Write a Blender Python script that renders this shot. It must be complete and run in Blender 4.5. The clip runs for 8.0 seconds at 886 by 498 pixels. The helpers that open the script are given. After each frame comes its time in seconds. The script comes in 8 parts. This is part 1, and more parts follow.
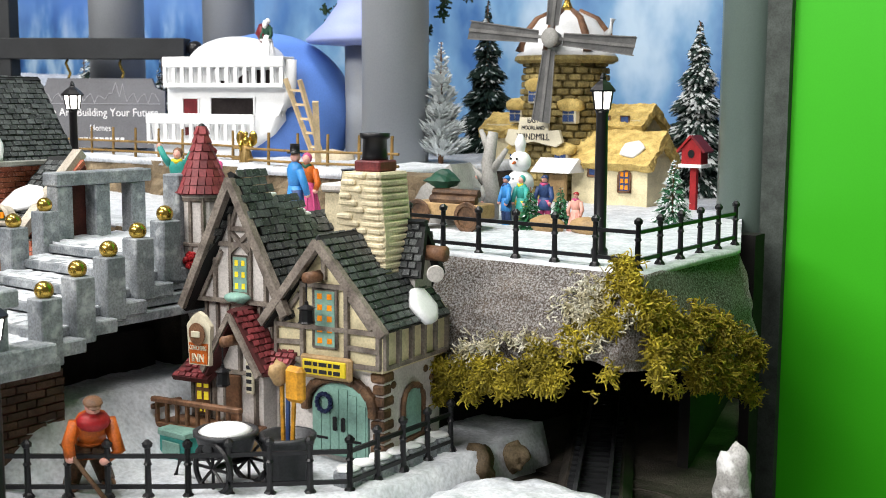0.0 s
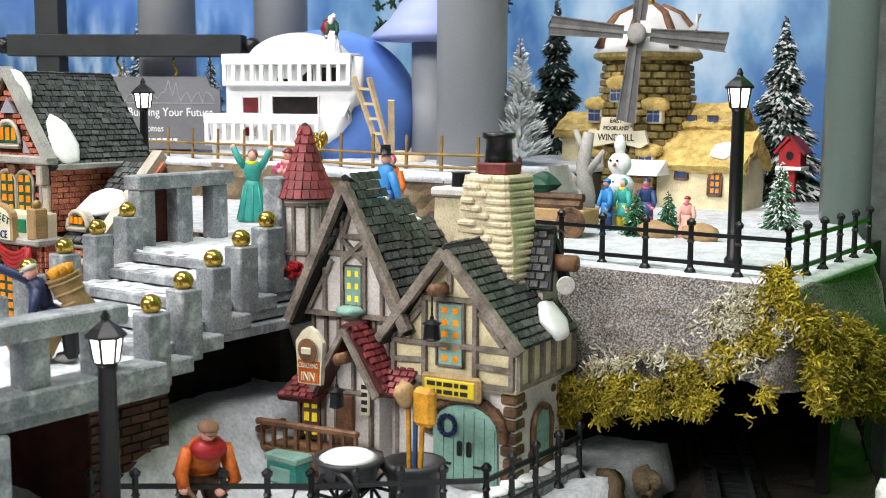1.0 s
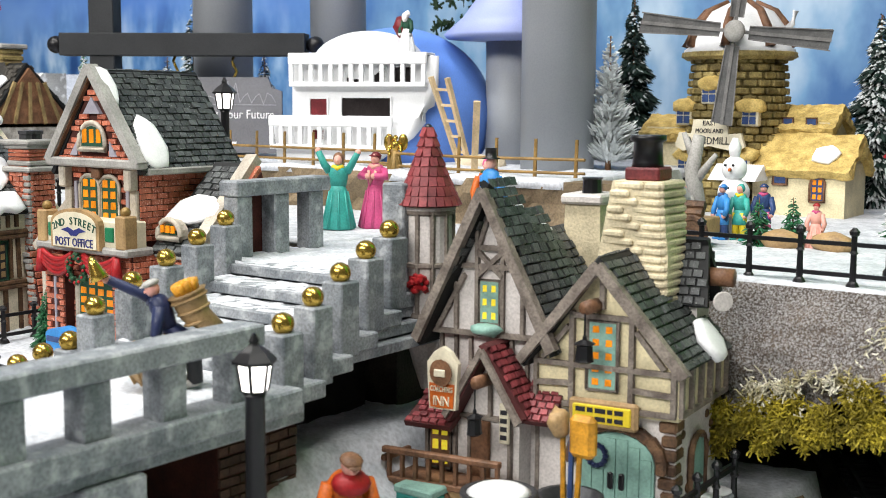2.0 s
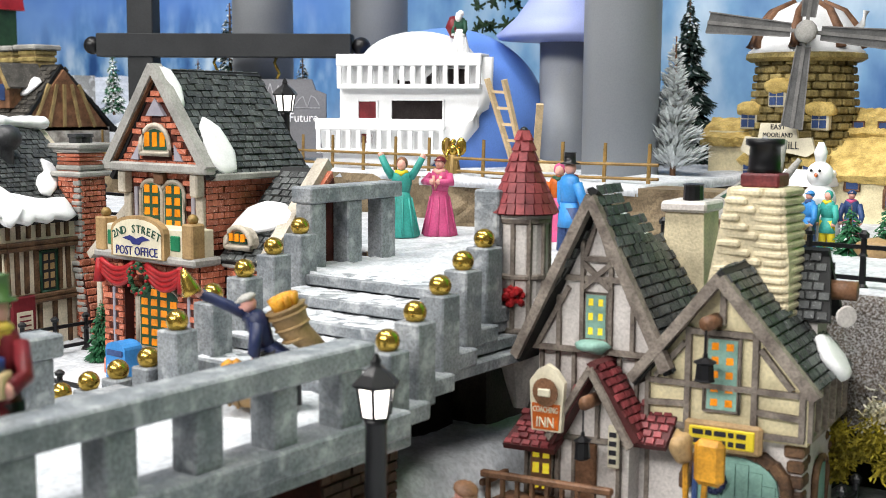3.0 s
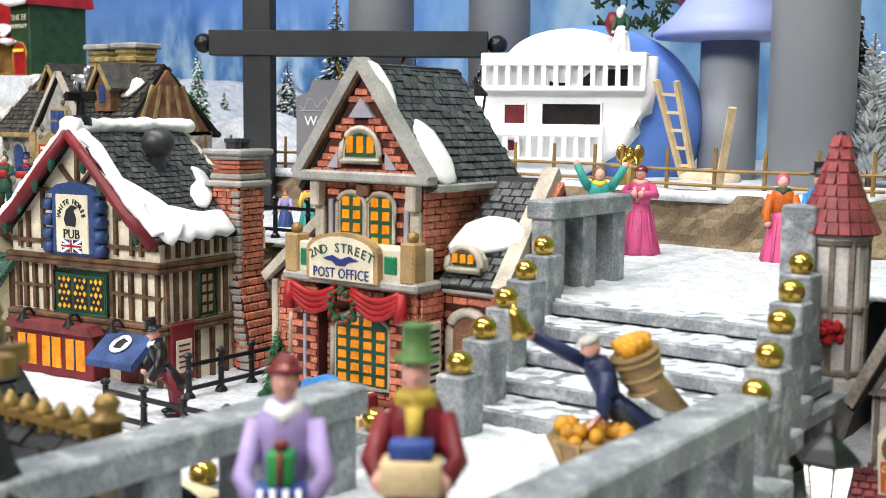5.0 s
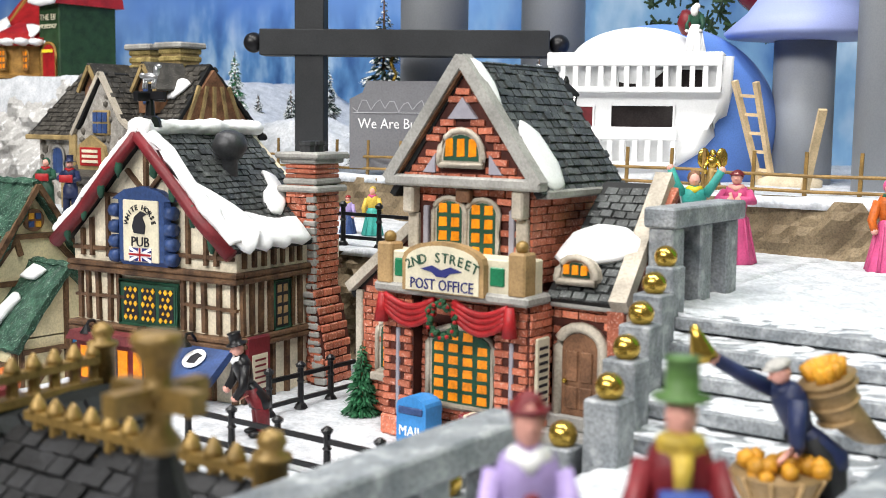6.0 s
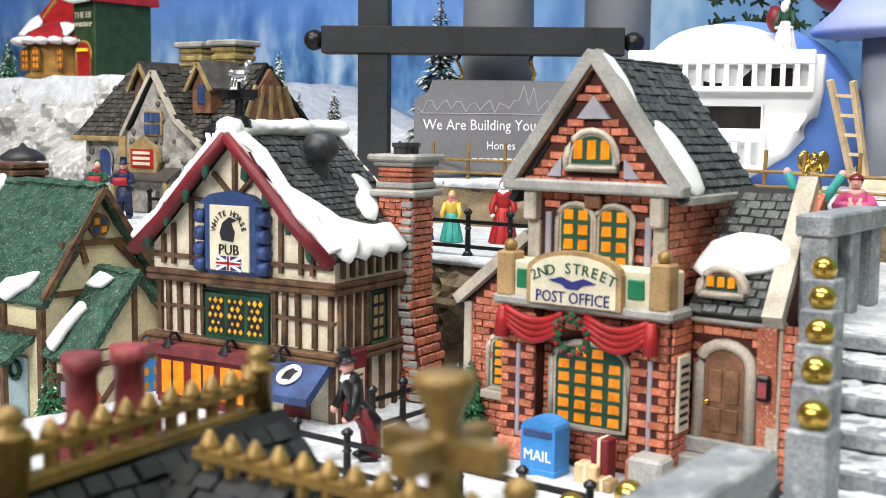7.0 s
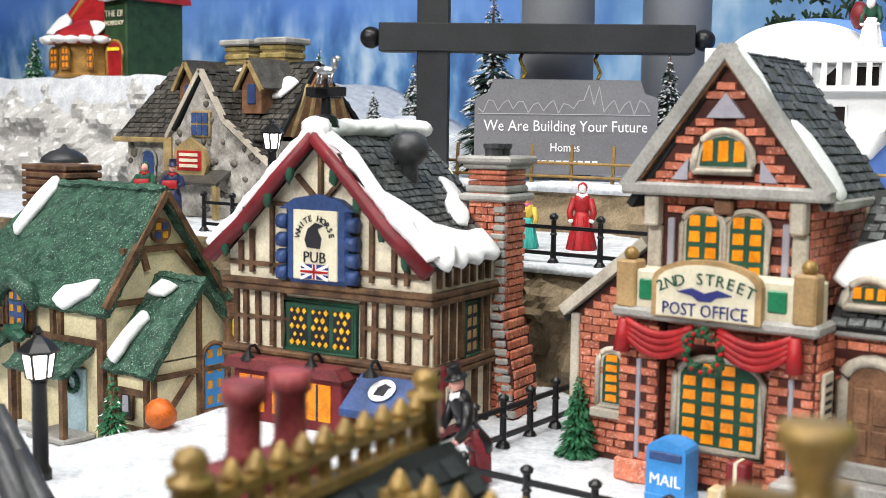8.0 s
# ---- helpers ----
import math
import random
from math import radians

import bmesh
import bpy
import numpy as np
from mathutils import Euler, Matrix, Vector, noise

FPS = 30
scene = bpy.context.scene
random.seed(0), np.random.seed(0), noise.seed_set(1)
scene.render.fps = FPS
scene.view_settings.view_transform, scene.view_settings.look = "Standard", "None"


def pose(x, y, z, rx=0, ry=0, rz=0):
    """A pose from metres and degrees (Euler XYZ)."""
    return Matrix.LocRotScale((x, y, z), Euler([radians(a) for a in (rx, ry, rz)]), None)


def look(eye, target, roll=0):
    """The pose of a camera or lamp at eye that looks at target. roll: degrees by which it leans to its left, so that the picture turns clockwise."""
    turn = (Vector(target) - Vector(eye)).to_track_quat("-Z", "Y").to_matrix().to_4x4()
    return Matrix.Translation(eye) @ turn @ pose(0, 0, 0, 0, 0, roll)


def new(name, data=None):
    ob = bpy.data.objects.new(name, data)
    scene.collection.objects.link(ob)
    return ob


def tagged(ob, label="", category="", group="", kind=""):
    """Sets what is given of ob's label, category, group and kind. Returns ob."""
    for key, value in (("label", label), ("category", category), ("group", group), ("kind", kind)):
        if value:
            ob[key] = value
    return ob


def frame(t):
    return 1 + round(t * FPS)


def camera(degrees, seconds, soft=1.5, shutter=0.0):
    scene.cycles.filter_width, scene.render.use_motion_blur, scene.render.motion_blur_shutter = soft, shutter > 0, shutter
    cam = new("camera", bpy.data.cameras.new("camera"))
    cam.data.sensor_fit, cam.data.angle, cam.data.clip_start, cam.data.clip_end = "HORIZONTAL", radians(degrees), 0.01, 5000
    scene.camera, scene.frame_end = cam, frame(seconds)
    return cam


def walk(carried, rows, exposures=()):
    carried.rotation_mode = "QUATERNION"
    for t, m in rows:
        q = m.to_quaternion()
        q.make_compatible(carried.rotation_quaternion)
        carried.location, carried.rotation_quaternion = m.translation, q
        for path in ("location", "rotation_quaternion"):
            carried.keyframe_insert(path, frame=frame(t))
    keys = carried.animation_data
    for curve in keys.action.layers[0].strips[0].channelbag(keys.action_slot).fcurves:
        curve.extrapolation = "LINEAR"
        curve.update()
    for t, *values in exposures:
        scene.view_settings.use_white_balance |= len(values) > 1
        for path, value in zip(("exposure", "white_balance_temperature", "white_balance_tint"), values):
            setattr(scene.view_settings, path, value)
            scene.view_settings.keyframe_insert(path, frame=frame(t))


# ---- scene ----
cam = camera(41.1, 8.0, soft=0.7)
METRES, EYE, TILT, LEAN, TURN = 0.64, 1.0, 0.0, 0.0, 36.5
ROWS = [
    (0.0, 0.0, 0.0, 0.0, 0.03, -7.28, -0.27),
    (0.5, -0.0628, 0.0481, -0.0023, 0.03, -7.28, -0.28),
    (1.0, -0.1187, 0.0893, -0.0046, 0.0, -7.21, -0.29),
    (1.5, -0.1883, 0.141, -0.0076, 0.0, -7.11, -0.3),
    (3.0, -0.3213, 0.241, -0.0125, -0.08, -6.79, -0.39),
    (3.5, -0.3824, 0.284, -0.0153, -0.08, -6.67, -0.45),
    (4.0, -0.4361, 0.3275, -0.0174, -0.15, -6.52, -0.51),
    (4.5, -0.4826, 0.3624, -0.0193, -0.16, -6.4, -0.56),
    (5.0, -0.5366, 0.3968, -0.0203, -0.18, -6.39, -0.6),
    (6.5, -0.6669, 0.4954, -0.0248, -0.23, -6.13, -0.7),
    (7.0, -0.7193, 0.5306, -0.0259, -0.26, -6.12, -0.73),
    (7.5, -0.7643, 0.5622, -0.0275, -0.27, -6.11, -0.74),
    (8.0, -0.8032, 0.594, -0.0293, -0.32, -6.0, -0.78),
]
walk(cam, [(t, pose(0, 0, EYE, TILT, LEAN, TURN) @ pose(METRES * x, METRES * y, METRES * z, 90 + pitch, roll, yaw)) for t, x, y, z, yaw, pitch, roll in ROWS])
cam.data.dof.use_dof = True
cam.data.dof.focus_distance = 0.85
cam.data.dof.aperture_fstop = 20.0

# ---- world and light: shop ceiling panels over the display ----
world = bpy.data.worlds.new("world")
scene.world = world
world.use_nodes = True
bg = world.node_tree.nodes["Background"]
bg.inputs[0].default_value = (0.86, 0.93, 1.0, 1)
bg.inputs[1].default_value = 0.05


def ceiling_lamp(x, y, w, h, watts):
    data = bpy.data.lights.new("ceiling_panel", "AREA")
    data.shape, data.size, data.size_y, data.energy = "RECTANGLE", w, h, watts
    data.color = (1.0, 0.975, 0.94)
    ob = new("ceiling_panel", data)
    ob.matrix_basis = look((x, y, 2.3), (x + 0.05, max(y + 0.2, 0.3), 0.9))
    return ob


ceiling_lamp(-0.3, 0.25, 1.2, 0.12, 20)
ceiling_lamp(-1.3, 0.15, 1.2, 0.12, 21)
ceiling_lamp(-1.0, -1.7, 2.4, 0.5, 80)

# ---- materials ----
S = 0.01  # the plan below is in centimetres


def material(name, color, rough=0.6, metal=0.0, vary=0.25, grain=3.0, bump=0.15, tint=None, emit=0.0, island=0.0, stain=None, fine=14.0, coat=0.0):
    """Paint or plaster with variation at two scales. grain: spots per centimetre; tint: second colour; island: change from piece to piece."""
    m = bpy.data.materials.new(name)
    m.use_nodes = True
    nt = m.node_tree
    N, L = nt.nodes, nt.links
    b = N["Principled BSDF"]
    tc = N.new("ShaderNodeTexCoord")
    geo = N.new("ShaderNodeNewGeometry")
    n1 = N.new("ShaderNodeTexNoise")
    n1.inputs["Scale"].default_value, n1.inputs["Detail"].default_value = grain * 100 * 0.25, 4
    n2 = N.new("ShaderNodeTexNoise")
    n2.inputs["Scale"].default_value, n2.inputs["Detail"].default_value = fine * 100 * 0.5, 3
    for n in (n1, n2):
        L.new(geo.outputs["Position"], n.inputs["Vector"])
    r = N.new("ShaderNodeValToRGB")
    c2 = tint or tuple(max(0, c * (1 - vary * 1.6)) for c in color)
    r.color_ramp.elements[0].position, r.color_ramp.elements[1].position = 0.32, 0.68
    r.color_ramp.elements[0].color, r.color_ramp.elements[1].color = (*c2, 1), (*color, 1)
    L.new(n1.outputs["Fac"], r.inputs["Fac"])
    mix = N.new("ShaderNodeMix")
    mix.data_type, mix.blend_type = "RGBA", "MULTIPLY"
    mix.inputs["Factor"].default_value = min(1.0, vary * 1.5)
    r2 = N.new("ShaderNodeValToRGB")
    r2.color_ramp.elements[0].position, r2.color_ramp.elements[1].position = 0.3, 0.62
    r2.color_ramp.elements[0].color = (0.30, 0.30, 0.30, 1)
    L.new(n2.outputs["Fac"], r2.inputs["Fac"])
    L.new(r.outputs["Color"], mix.inputs["A"])
    L.new(r2.outputs["Color"], mix.inputs["B"])
    out = mix.outputs["Result"]
    if island:
        oi = N.new("ShaderNodeObjectInfo")
        add = N.new("ShaderNodeMath")
        add.operation = "ADD"
        L.new(oi.outputs["Random"], add.inputs[0])
        L.new(geo.outputs["Random Per Island"], add.inputs[1])
        fr = N.new("ShaderNodeMath")
        fr.operation = "FRACT"
        L.new(add.outputs[0], fr.inputs[0])
        mr = N.new("ShaderNodeMapRange")
        mr.inputs["To Min"].default_value, mr.inputs["To Max"].default_value = 1 - island, 1 + island
        L.new(fr.outputs[0], mr.inputs["Value"])
        hsv = N.new("ShaderNodeHueSaturation")
        L.new(mr.outputs["Result"], hsv.inputs["Value"])
        L.new(out, hsv.inputs["Color"])
        out = hsv.outputs["Color"]
    if stain:
        n3 = N.new("ShaderNodeTexNoise")
        n3.inputs["Scale"].default_value, n3.inputs["Detail"].default_value = stain[1] * 25, 6
        L.new(geo.outputs["Position"], n3.inputs["Vector"])
        r3 = N.new("ShaderNodeValToRGB")
        r3.color_ramp.elements[0].position, r3.color_ramp.elements[1].position = stain[2], stain[2] + (stain[3] if len(stain) > 3 else 0.12)
        L.new(n3.outputs["Fac"], r3.inputs["Fac"])
        m3 = N.new("ShaderNodeMix")
        m3.data_type = "RGBA"
        L.new(r3.outputs["Color"], m3.inputs["Factor"])
        L.new(out, m3.inputs["A"])
        m3.inputs["B"].default_value = (*stain[0], 1)
        out = m3.outputs["Result"]
    L.new(out, b.inputs["Base Color"])
    b.inputs["Roughness"].default_value, b.inputs["Metallic"].default_value = rough, metal
    b.inputs["Coat Weight"].default_value = coat
    b.inputs["Specular IOR Level"].default_value = 0.5 if metal else 0.3
    if bump:
        bp = N.new("ShaderNodeBump")
        bp.inputs["Strength"].default_value, bp.inputs["Distance"].default_value = bump, 0.0006
        L.new(n2.outputs["Fac"], bp.inputs["Height"])
        L.new(bp.outputs["Normal"], b.inputs["Normal"])
    if emit:
        b.inputs["Emission Color"].default_value = (*color, 1)
        b.inputs["Emission Strength"].default_value = emit
    return m


SNOW = material("snow", (0.74, 0.76, 0.80), 0.6, vary=0.25, grain=3.5, bump=1.0, fine=8, tint=(0.50, 0.53, 0.57))
SNOWPAINT = material("snow_paint", (0.88, 0.89, 0.9), 0.4, vary=0.08, grain=2, bump=0.2)
STONEGREY = material("grey_stone_paint", (0.36, 0.38, 0.40), 0.5, vary=0.4, grain=2.5, bump=0.7, tint=(0.17, 0.19, 0.21), stain=((0.50, 0.52, 0.54), 5.0, 0.55, 0.25))
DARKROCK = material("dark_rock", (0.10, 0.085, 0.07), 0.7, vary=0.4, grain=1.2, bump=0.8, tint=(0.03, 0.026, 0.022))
ROCK = material("snow_dusted_rock", (0.26, 0.20, 0.155), 0.5, vary=0.5, grain=0.6, bump=1.0, tint=(0.08, 0.062, 0.05), stain=((0.66, 0.65, 0.66), 34.0, 0.42, 0.34), fine=9)
TANROCK = material("tan_rock", (0.30, 0.23, 0.14), 0.65, vary=0.4, grain=0.8, bump=0.9, tint=(0.12, 0.085, 0.05))
GREYROCK = material("pale_grey_rock", (0.66, 0.65, 0.63), 0.7, vary=0.35, grain=0.8, bump=1.0, tint=(0.36, 0.35, 0.34), stain=((0.8, 0.8, 0.8), 4.0, 0.55))
BLACK = material("black_paint", (0.012, 0.012, 0.014), 0.35, vary=0.2, bump=0.1)
BLACKMATT = material("black_beam_paint", (0.025, 0.027, 0.03), 0.6, vary=0.25, grain=1, bump=0.2)
BRICK = material("red_brick_paint", (0.62, 0.20, 0.115), 0.5, vary=0.3, grain=3, bump=0.6, tint=(0.40, 0.105, 0.06), island=0.28, stain=((0.72, 0.42, 0.33), 30.0, 0.56, 0.14))
MORTAR = material("brick_joint", (0.10, 0.028, 0.02), 0.75, vary=0.3, bump=0.4)
PALETRIM = material("stone_trim_paint", (0.58, 0.52, 0.43), 0.55, vary=0.25, grain=2, bump=0.3)
GREYTRIM = material("grey_trim_paint", (0.42, 0.41, 0.385), 0.55, vary=0.25, grain=2, bump=0.3)
SLATE = material("slate_paint", (0.095, 0.104, 0.102), 0.42, vary=0.35, grain=4, bump=0.6, tint=(0.042, 0.046, 0.048), island=0.4, stain=((0.26, 0.27, 0.27), 34.0, 0.6, 0.12))
SLATEDARK = material("roof_bed", (0.012, 0.013, 0.014), 0.6, vary=0.3, bump=0.4)
REDSHINGLE = material("red_shingle", (0.30, 0.06, 0.065), 0.5, vary=0.3, grain=4, bump=0.4, tint=(0.15, 0.03, 0.035), island=0.3)
REDBED = material("red_roof_bed", (0.10, 0.025, 0.025), 0.6, bump=0.3)
CREAM = material("cream_plaster", (0.82, 0.72, 0.46), 0.6, vary=0.2, grain=2, bump=0.5)
LILACPLASTER = material("pale_plaster", (0.76, 0.71, 0.68), 0.6, vary=0.22, grain=2, bump=0.5)
PUBPLASTER = material("ivory_plaster", (0.88, 0.79, 0.61), 0.6, vary=0.2, grain=3, bump=0.7)
TIMBER = material("dark_timber", (0.19, 0.105, 0.055), 0.55, vary=0.45, grain=4, bump=0.8, tint=(0.055, 0.028, 0.016))
GREYTIMBER = material("grey_brown_timber", (0.31, 0.265, 0.225), 0.55, vary=0.4, grain=4, bump=0.7, tint=(0.13, 0.105, 0.09))
BROWN = material("brown_wood", (0.26, 0.13, 0.07), 0.5, vary=0.35, grain=4, bump=0.5)
GOLD = material("gold_ball", (0.66, 0.44, 0.09), 0.22, metal=0.9, vary=0.15, grain=1, bump=0.05)
GOLDPAINT = material("dull_gold_paint", (0.36, 0.23, 0.07), 0.45, metal=0.35, vary=0.3, grain=2, bump=0.3)
BAMBOO = material("bamboo", (0.33, 0.20, 0.06), 0.5, vary=0.3, grain=3, bump=0.3)
PALEWOOD = material("pale_wood", (0.72, 0.55, 0.33), 0.6, vary=0.2, grain=3, bump=0.2)
BLUEHULL = material("blue_hull", (0.13, 0.27, 0.72), 0.35, vary=0.12, grain=0.4, bump=0.08)
PIPEGREY = material("grey_pipe", (0.33, 0.35, 0.38), 0.45, vary=0.08, grain=0.3, bump=0.05)
WHITE = material("white_plastic", (0.86, 0.87, 0.88), 0.4, vary=0.05, bump=0.05)
GREENWALL = material("green_panel", (0.04, 0.42, 0.008), 0.45, vary=0.05, grain=0.1, bump=0.05)
GREYPANEL = material("grey_green_panel", (0.10, 0.135, 0.12), 0.3, vary=0.1, grain=0.2, bump=0.05)
MOSS = material("yellow_moss", (0.47, 0.38, 0.03), 0.7, vary=0.35, grain=3, bump=0.4, tint=(0.15, 0.12, 0.01), island=0.35)
MOSSSNOW = material("snowy_moss", (0.72, 0.70, 0.60), 0.7, vary=0.35, grain=4, bump=0.4, tint=(0.36, 0.31, 0.15), island=0.25)
GREENROOF = material("green_thatch", (0.04, 0.11, 0.07), 0.45, vary=0.5, grain=6, bump=1.0, tint=(0.012, 0.04, 0.028), stain=((0.24, 0.36, 0.29), 34.0, 0.57))
PINE = material("pine_needles", (0.02, 0.045, 0.035), 0.6, vary=0.3, island=0.4, bump=0)
PINEGREEN = material("bright_pine", (0.03, 0.17, 0.07), 0.6, vary=0.3, island=0.4, bump=0.2)
FROST = material("frosted_needles", (0.78, 0.82, 0.83), 0.6, vary=0.2, island=0.15, bump=0)
GLOW = material("lit_window", (0.95, 0.30, 0.012), 0.3, vary=0.35, grain=6, bump=0.0, emit=0.36)
GLOWY = material("yellow_lit_window", (1.0, 0.78, 0.05), 0.3, vary=0.2, bump=0.0, emit=0.3)
AMBER = material("amber_lit_pane", (1.0, 0.52, 0.03), 0.3, vary=0.4, grain=8, bump=0.0, emit=0.3)
LAMPGLOW = material("lamp_pane", (1.0, 0.97, 0.93), 0.3, vary=0.02, bump=0.0, emit=2.2)
SASHGREEN = material("green_sash", (0.025, 0.10, 0.06), 0.5, vary=0.3, bump=0.3)
MINT = material("mint_door", (0.27, 0.47, 0.40), 0.5, vary=0.2, bump=0.3)
CHALK = material("chalk_board", (0.19, 0.19, 0.205), 0.7, vary=0.2, grain=0.5, bump=0.1)
CHALKWHITE = material("chalk_white", (0.85, 0.85, 0.86), 0.7, vary=0.05, bump=0)
CHALKGREY = material("chalk_line", (0.42, 0.42, 0.44), 0.7, vary=0.05, bump=0)
RED = material("red_paint", (0.42, 0.018, 0.022), 0.45, vary=0.25, grain=3, bump=0.2)
DARKRED = material("dark_red_paint", (0.19, 0.018, 0.025), 0.45, vary=0.25, grain=3, bump=0.2)
SIGNBLUE = material("sign_blue", (0.045, 0.09, 0.25), 0.45, vary=0.3, grain=3, bump=0.3)
MAILBLUE = material("mail_blue", (0.05, 0.27, 0.66), 0.4, vary=0.15, bump=0.15)
NAVY = material("navy_paint", (0.02, 0.03, 0.09), 0.45, vary=0.2, bump=0.2)
INK = material("dark_ink", (0.015, 0.015, 0.02), 0.6, vary=0, bump=0)
INKGREEN = material("green_ink", (0.02, 0.07, 0.045), 0.6, vary=0, bump=0)
INKBLUE = material("blue_ink", (0.02, 0.025, 0.14), 0.6, vary=0, bump=0)
SIGNCREAM = material("sign_cream", (0.72, 0.66, 0.50), 0.5, vary=0.12, bump=0.2)
SIGNYELLOW = material("sign_yellow", (0.78, 0.60, 0.03), 0.5, vary=0.12, bump=0.1)
ORANGE = material("orange_paint", (0.68, 0.15, 0.02), 0.45, vary=0.3, grain=4, bump=0.3)
CARROT = material("orange_yellow_paint", (0.72, 0.34, 0.03), 0.45, vary=0.3, grain=5, bump=0.4)
SKIN = material("pink_paint", (0.78, 0.40, 0.33), 0.5, vary=0.1, bump=0.1)
PINK = material("pink_dress", (0.62, 0.09, 0.24), 0.45, vary=0.2, bump=0.2)
TEAL = material("teal_dress", (0.05, 0.38, 0.33), 0.45, vary=0.2, bump=0.2)
LILAC = material("lilac_coat", (0.40, 0.31, 0.60), 0.45, vary=0.15, bump=0.2)
TAN = material("tan_paint", (0.46, 0.30, 0.14), 0.5, vary=0.25, bump=0.2)
THATCH = material("straw_thatch", (0.78, 0.58, 0.20), 0.6, vary=0.3, grain=5, bump=0.9, tint=(0.45, 0.31, 0.09))
MILLSTONE = material("mill_stone", (0.42, 0.33, 0.13), 0.6, vary=0.4, grain=4, bump=0.9, tint=(0.16, 0.12, 0.04), island=0.35)
RUBBLE = material("grey_rubble", (0.60, 0.57, 0.52), 0.6, vary=0.3, grain=4, bump=0.8, tint=(0.22, 0.20, 0.18), island=0.3)
SAILGREY = material("sail_grey", (0.13, 0.13, 0.13), 0.55, vary=0.25, bump=0.3)
SAILEDGE = material("sail_edge_grey", (0.21, 0.205, 0.20), 0.55, vary=0.25, bump=0.3)
IRON = material("iron", (0.06, 0.062, 0.068), 0.45, metal=0.3, vary=0.3, bump=0.3)
LILACPIPE = material("lilac_pipe", (0.36, 0.345, 0.40), 0.5, vary=0.1, bump=0.1)

# ---- building helpers: bmesh in centimetres ----


def thing(name, x, y, z, label, category, group="", rz=0.0, kind=""):
    ob = new(name)
    ob.empty_display_size = 0.01
    ob.matrix_basis = pose(x * S, y * S, z * S, 0, 0, rz)
    return tagged(ob, label, category, group, kind)


def part(name, bm, mat, parent=None, label="", smooth=False):
    me = bpy.data.meshes.new(name)
    bmesh.ops.scale(bm, vec=(S, S, S), verts=bm.verts)
    bmesh.ops.recalc_face_normals(bm, faces=bm.faces)
    bm.to_mesh(me)
    bm.free()
    mats = mat if isinstance(mat, (list, tuple)) else [mat]
    for m in mats:
        me.materials.append(m)
    if smooth:
        for p in me.polygons:
            p.use_smooth = True
    ob = new(name, me)
    if parent is not None:
        ob.parent = parent
    if label:
        ob["label"] = label
    return ob


def box(x0, x1, y0, y1, z0, z1, bev=0.0, bm=None, m=None):
    bm = bm or bmesh.new()
    r = bmesh.ops.create_cube(bm, size=1.0)
    for v in r["verts"]:
        v.co = Vector((x0 + (v.co.x + 0.5) * (x1 - x0), y0 + (v.co.y + 0.5) * (y1 - y0), z0 + (v.co.z + 0.5) * (z1 - z0)))
    if bev:
        es = list({e for v in r["verts"] for e in v.link_edges})
        q = bmesh.ops.bevel(bm, geom=es, offset=bev, segments=1, affect="EDGES")
        vs = list({v for f in q["faces"] for v in f.verts} | {v for v in r["verts"] if v.is_valid})
    else:
        vs = r["verts"]
    if m is not None:
        bmesh.ops.transform(bm, matrix=m, verts=[v for v in vs if v.is_valid])
    return bm


def bar(p, q, w, d, bm=None, up=(0, 0, 1)):
    """A rectangular bar from p to q, w wide and d deep along up."""
    bm = bm or bmesh.new()
    p, q = Vector(p), Vector(q)
    ax = (q - p).normalized()
    u = Vector(up)
    if abs(ax.dot(u)) > 0.95:
        u = Vector((0, 1, 0))
    s = ax.cross(u).normalized()
    u = s.cross(ax).normalized()
    vs = [[bm.verts.new(e + s * a * w / 2 + u * b * d / 2) for a, b in ((-1, -1), (1, -1), (1, 1), (-1, 1))] for e in (p, q)]
    bm.faces.new(vs[0][::-1])
    bm.faces.new(vs[1])
    for i in range(4):
        bm.faces.new((vs[0][i], vs[0][(i + 1) % 4], vs[1][(i + 1) % 4], vs[1][i]))
    return bm


def prism(poly, axis, a, b, bm=None):
    """A polygon of (u, w) pairs pushed along an axis from a to b: y gives (x, z), x gives (y, z), z gives (x, y)."""
    bm = bm or bmesh.new()

    def at(u, w, h):
        return (u, h, w) if axis == "y" else (h, u, w) if axis == "x" else (u, w, h)
    lo = [bm.verts.new(at(u, w, a)) for u, w in poly]
    hi = [bm.verts.new(at(u, w, b)) for u, w in poly]
    bm.faces.new(lo)
    bm.faces.new(hi[::-1])
    for i in range(len(poly)):
        j = (i + 1) % len(poly)
        bm.faces.new((lo[i], hi[i], hi[j], lo[j]))
    return bm


def lathe(profile, seg=16, bm=None, at=(0, 0, 0), squash=1.0):
    """A turned shape from (radius, height) pairs."""
    bm = bm or bmesh.new()
    rings = []
    for r, h in profile:
        r = max(r, 0.001)
        rings.append([bm.verts.new((at[0] + r * math.cos(2 * math.pi * i / seg), at[1] + squash * r * math.sin(2 * math.pi * i / seg), at[2] + h)) for i in range(seg)])
    for a, b in zip(rings, rings[1:]):
        for i in range(seg):
            j = (i + 1) % seg
            bm.faces.new((a[i], a[j], b[j], b[i]))
    bm.faces.new(rings[0][::-1])
    bm.faces.new(rings[-1])
    return bm


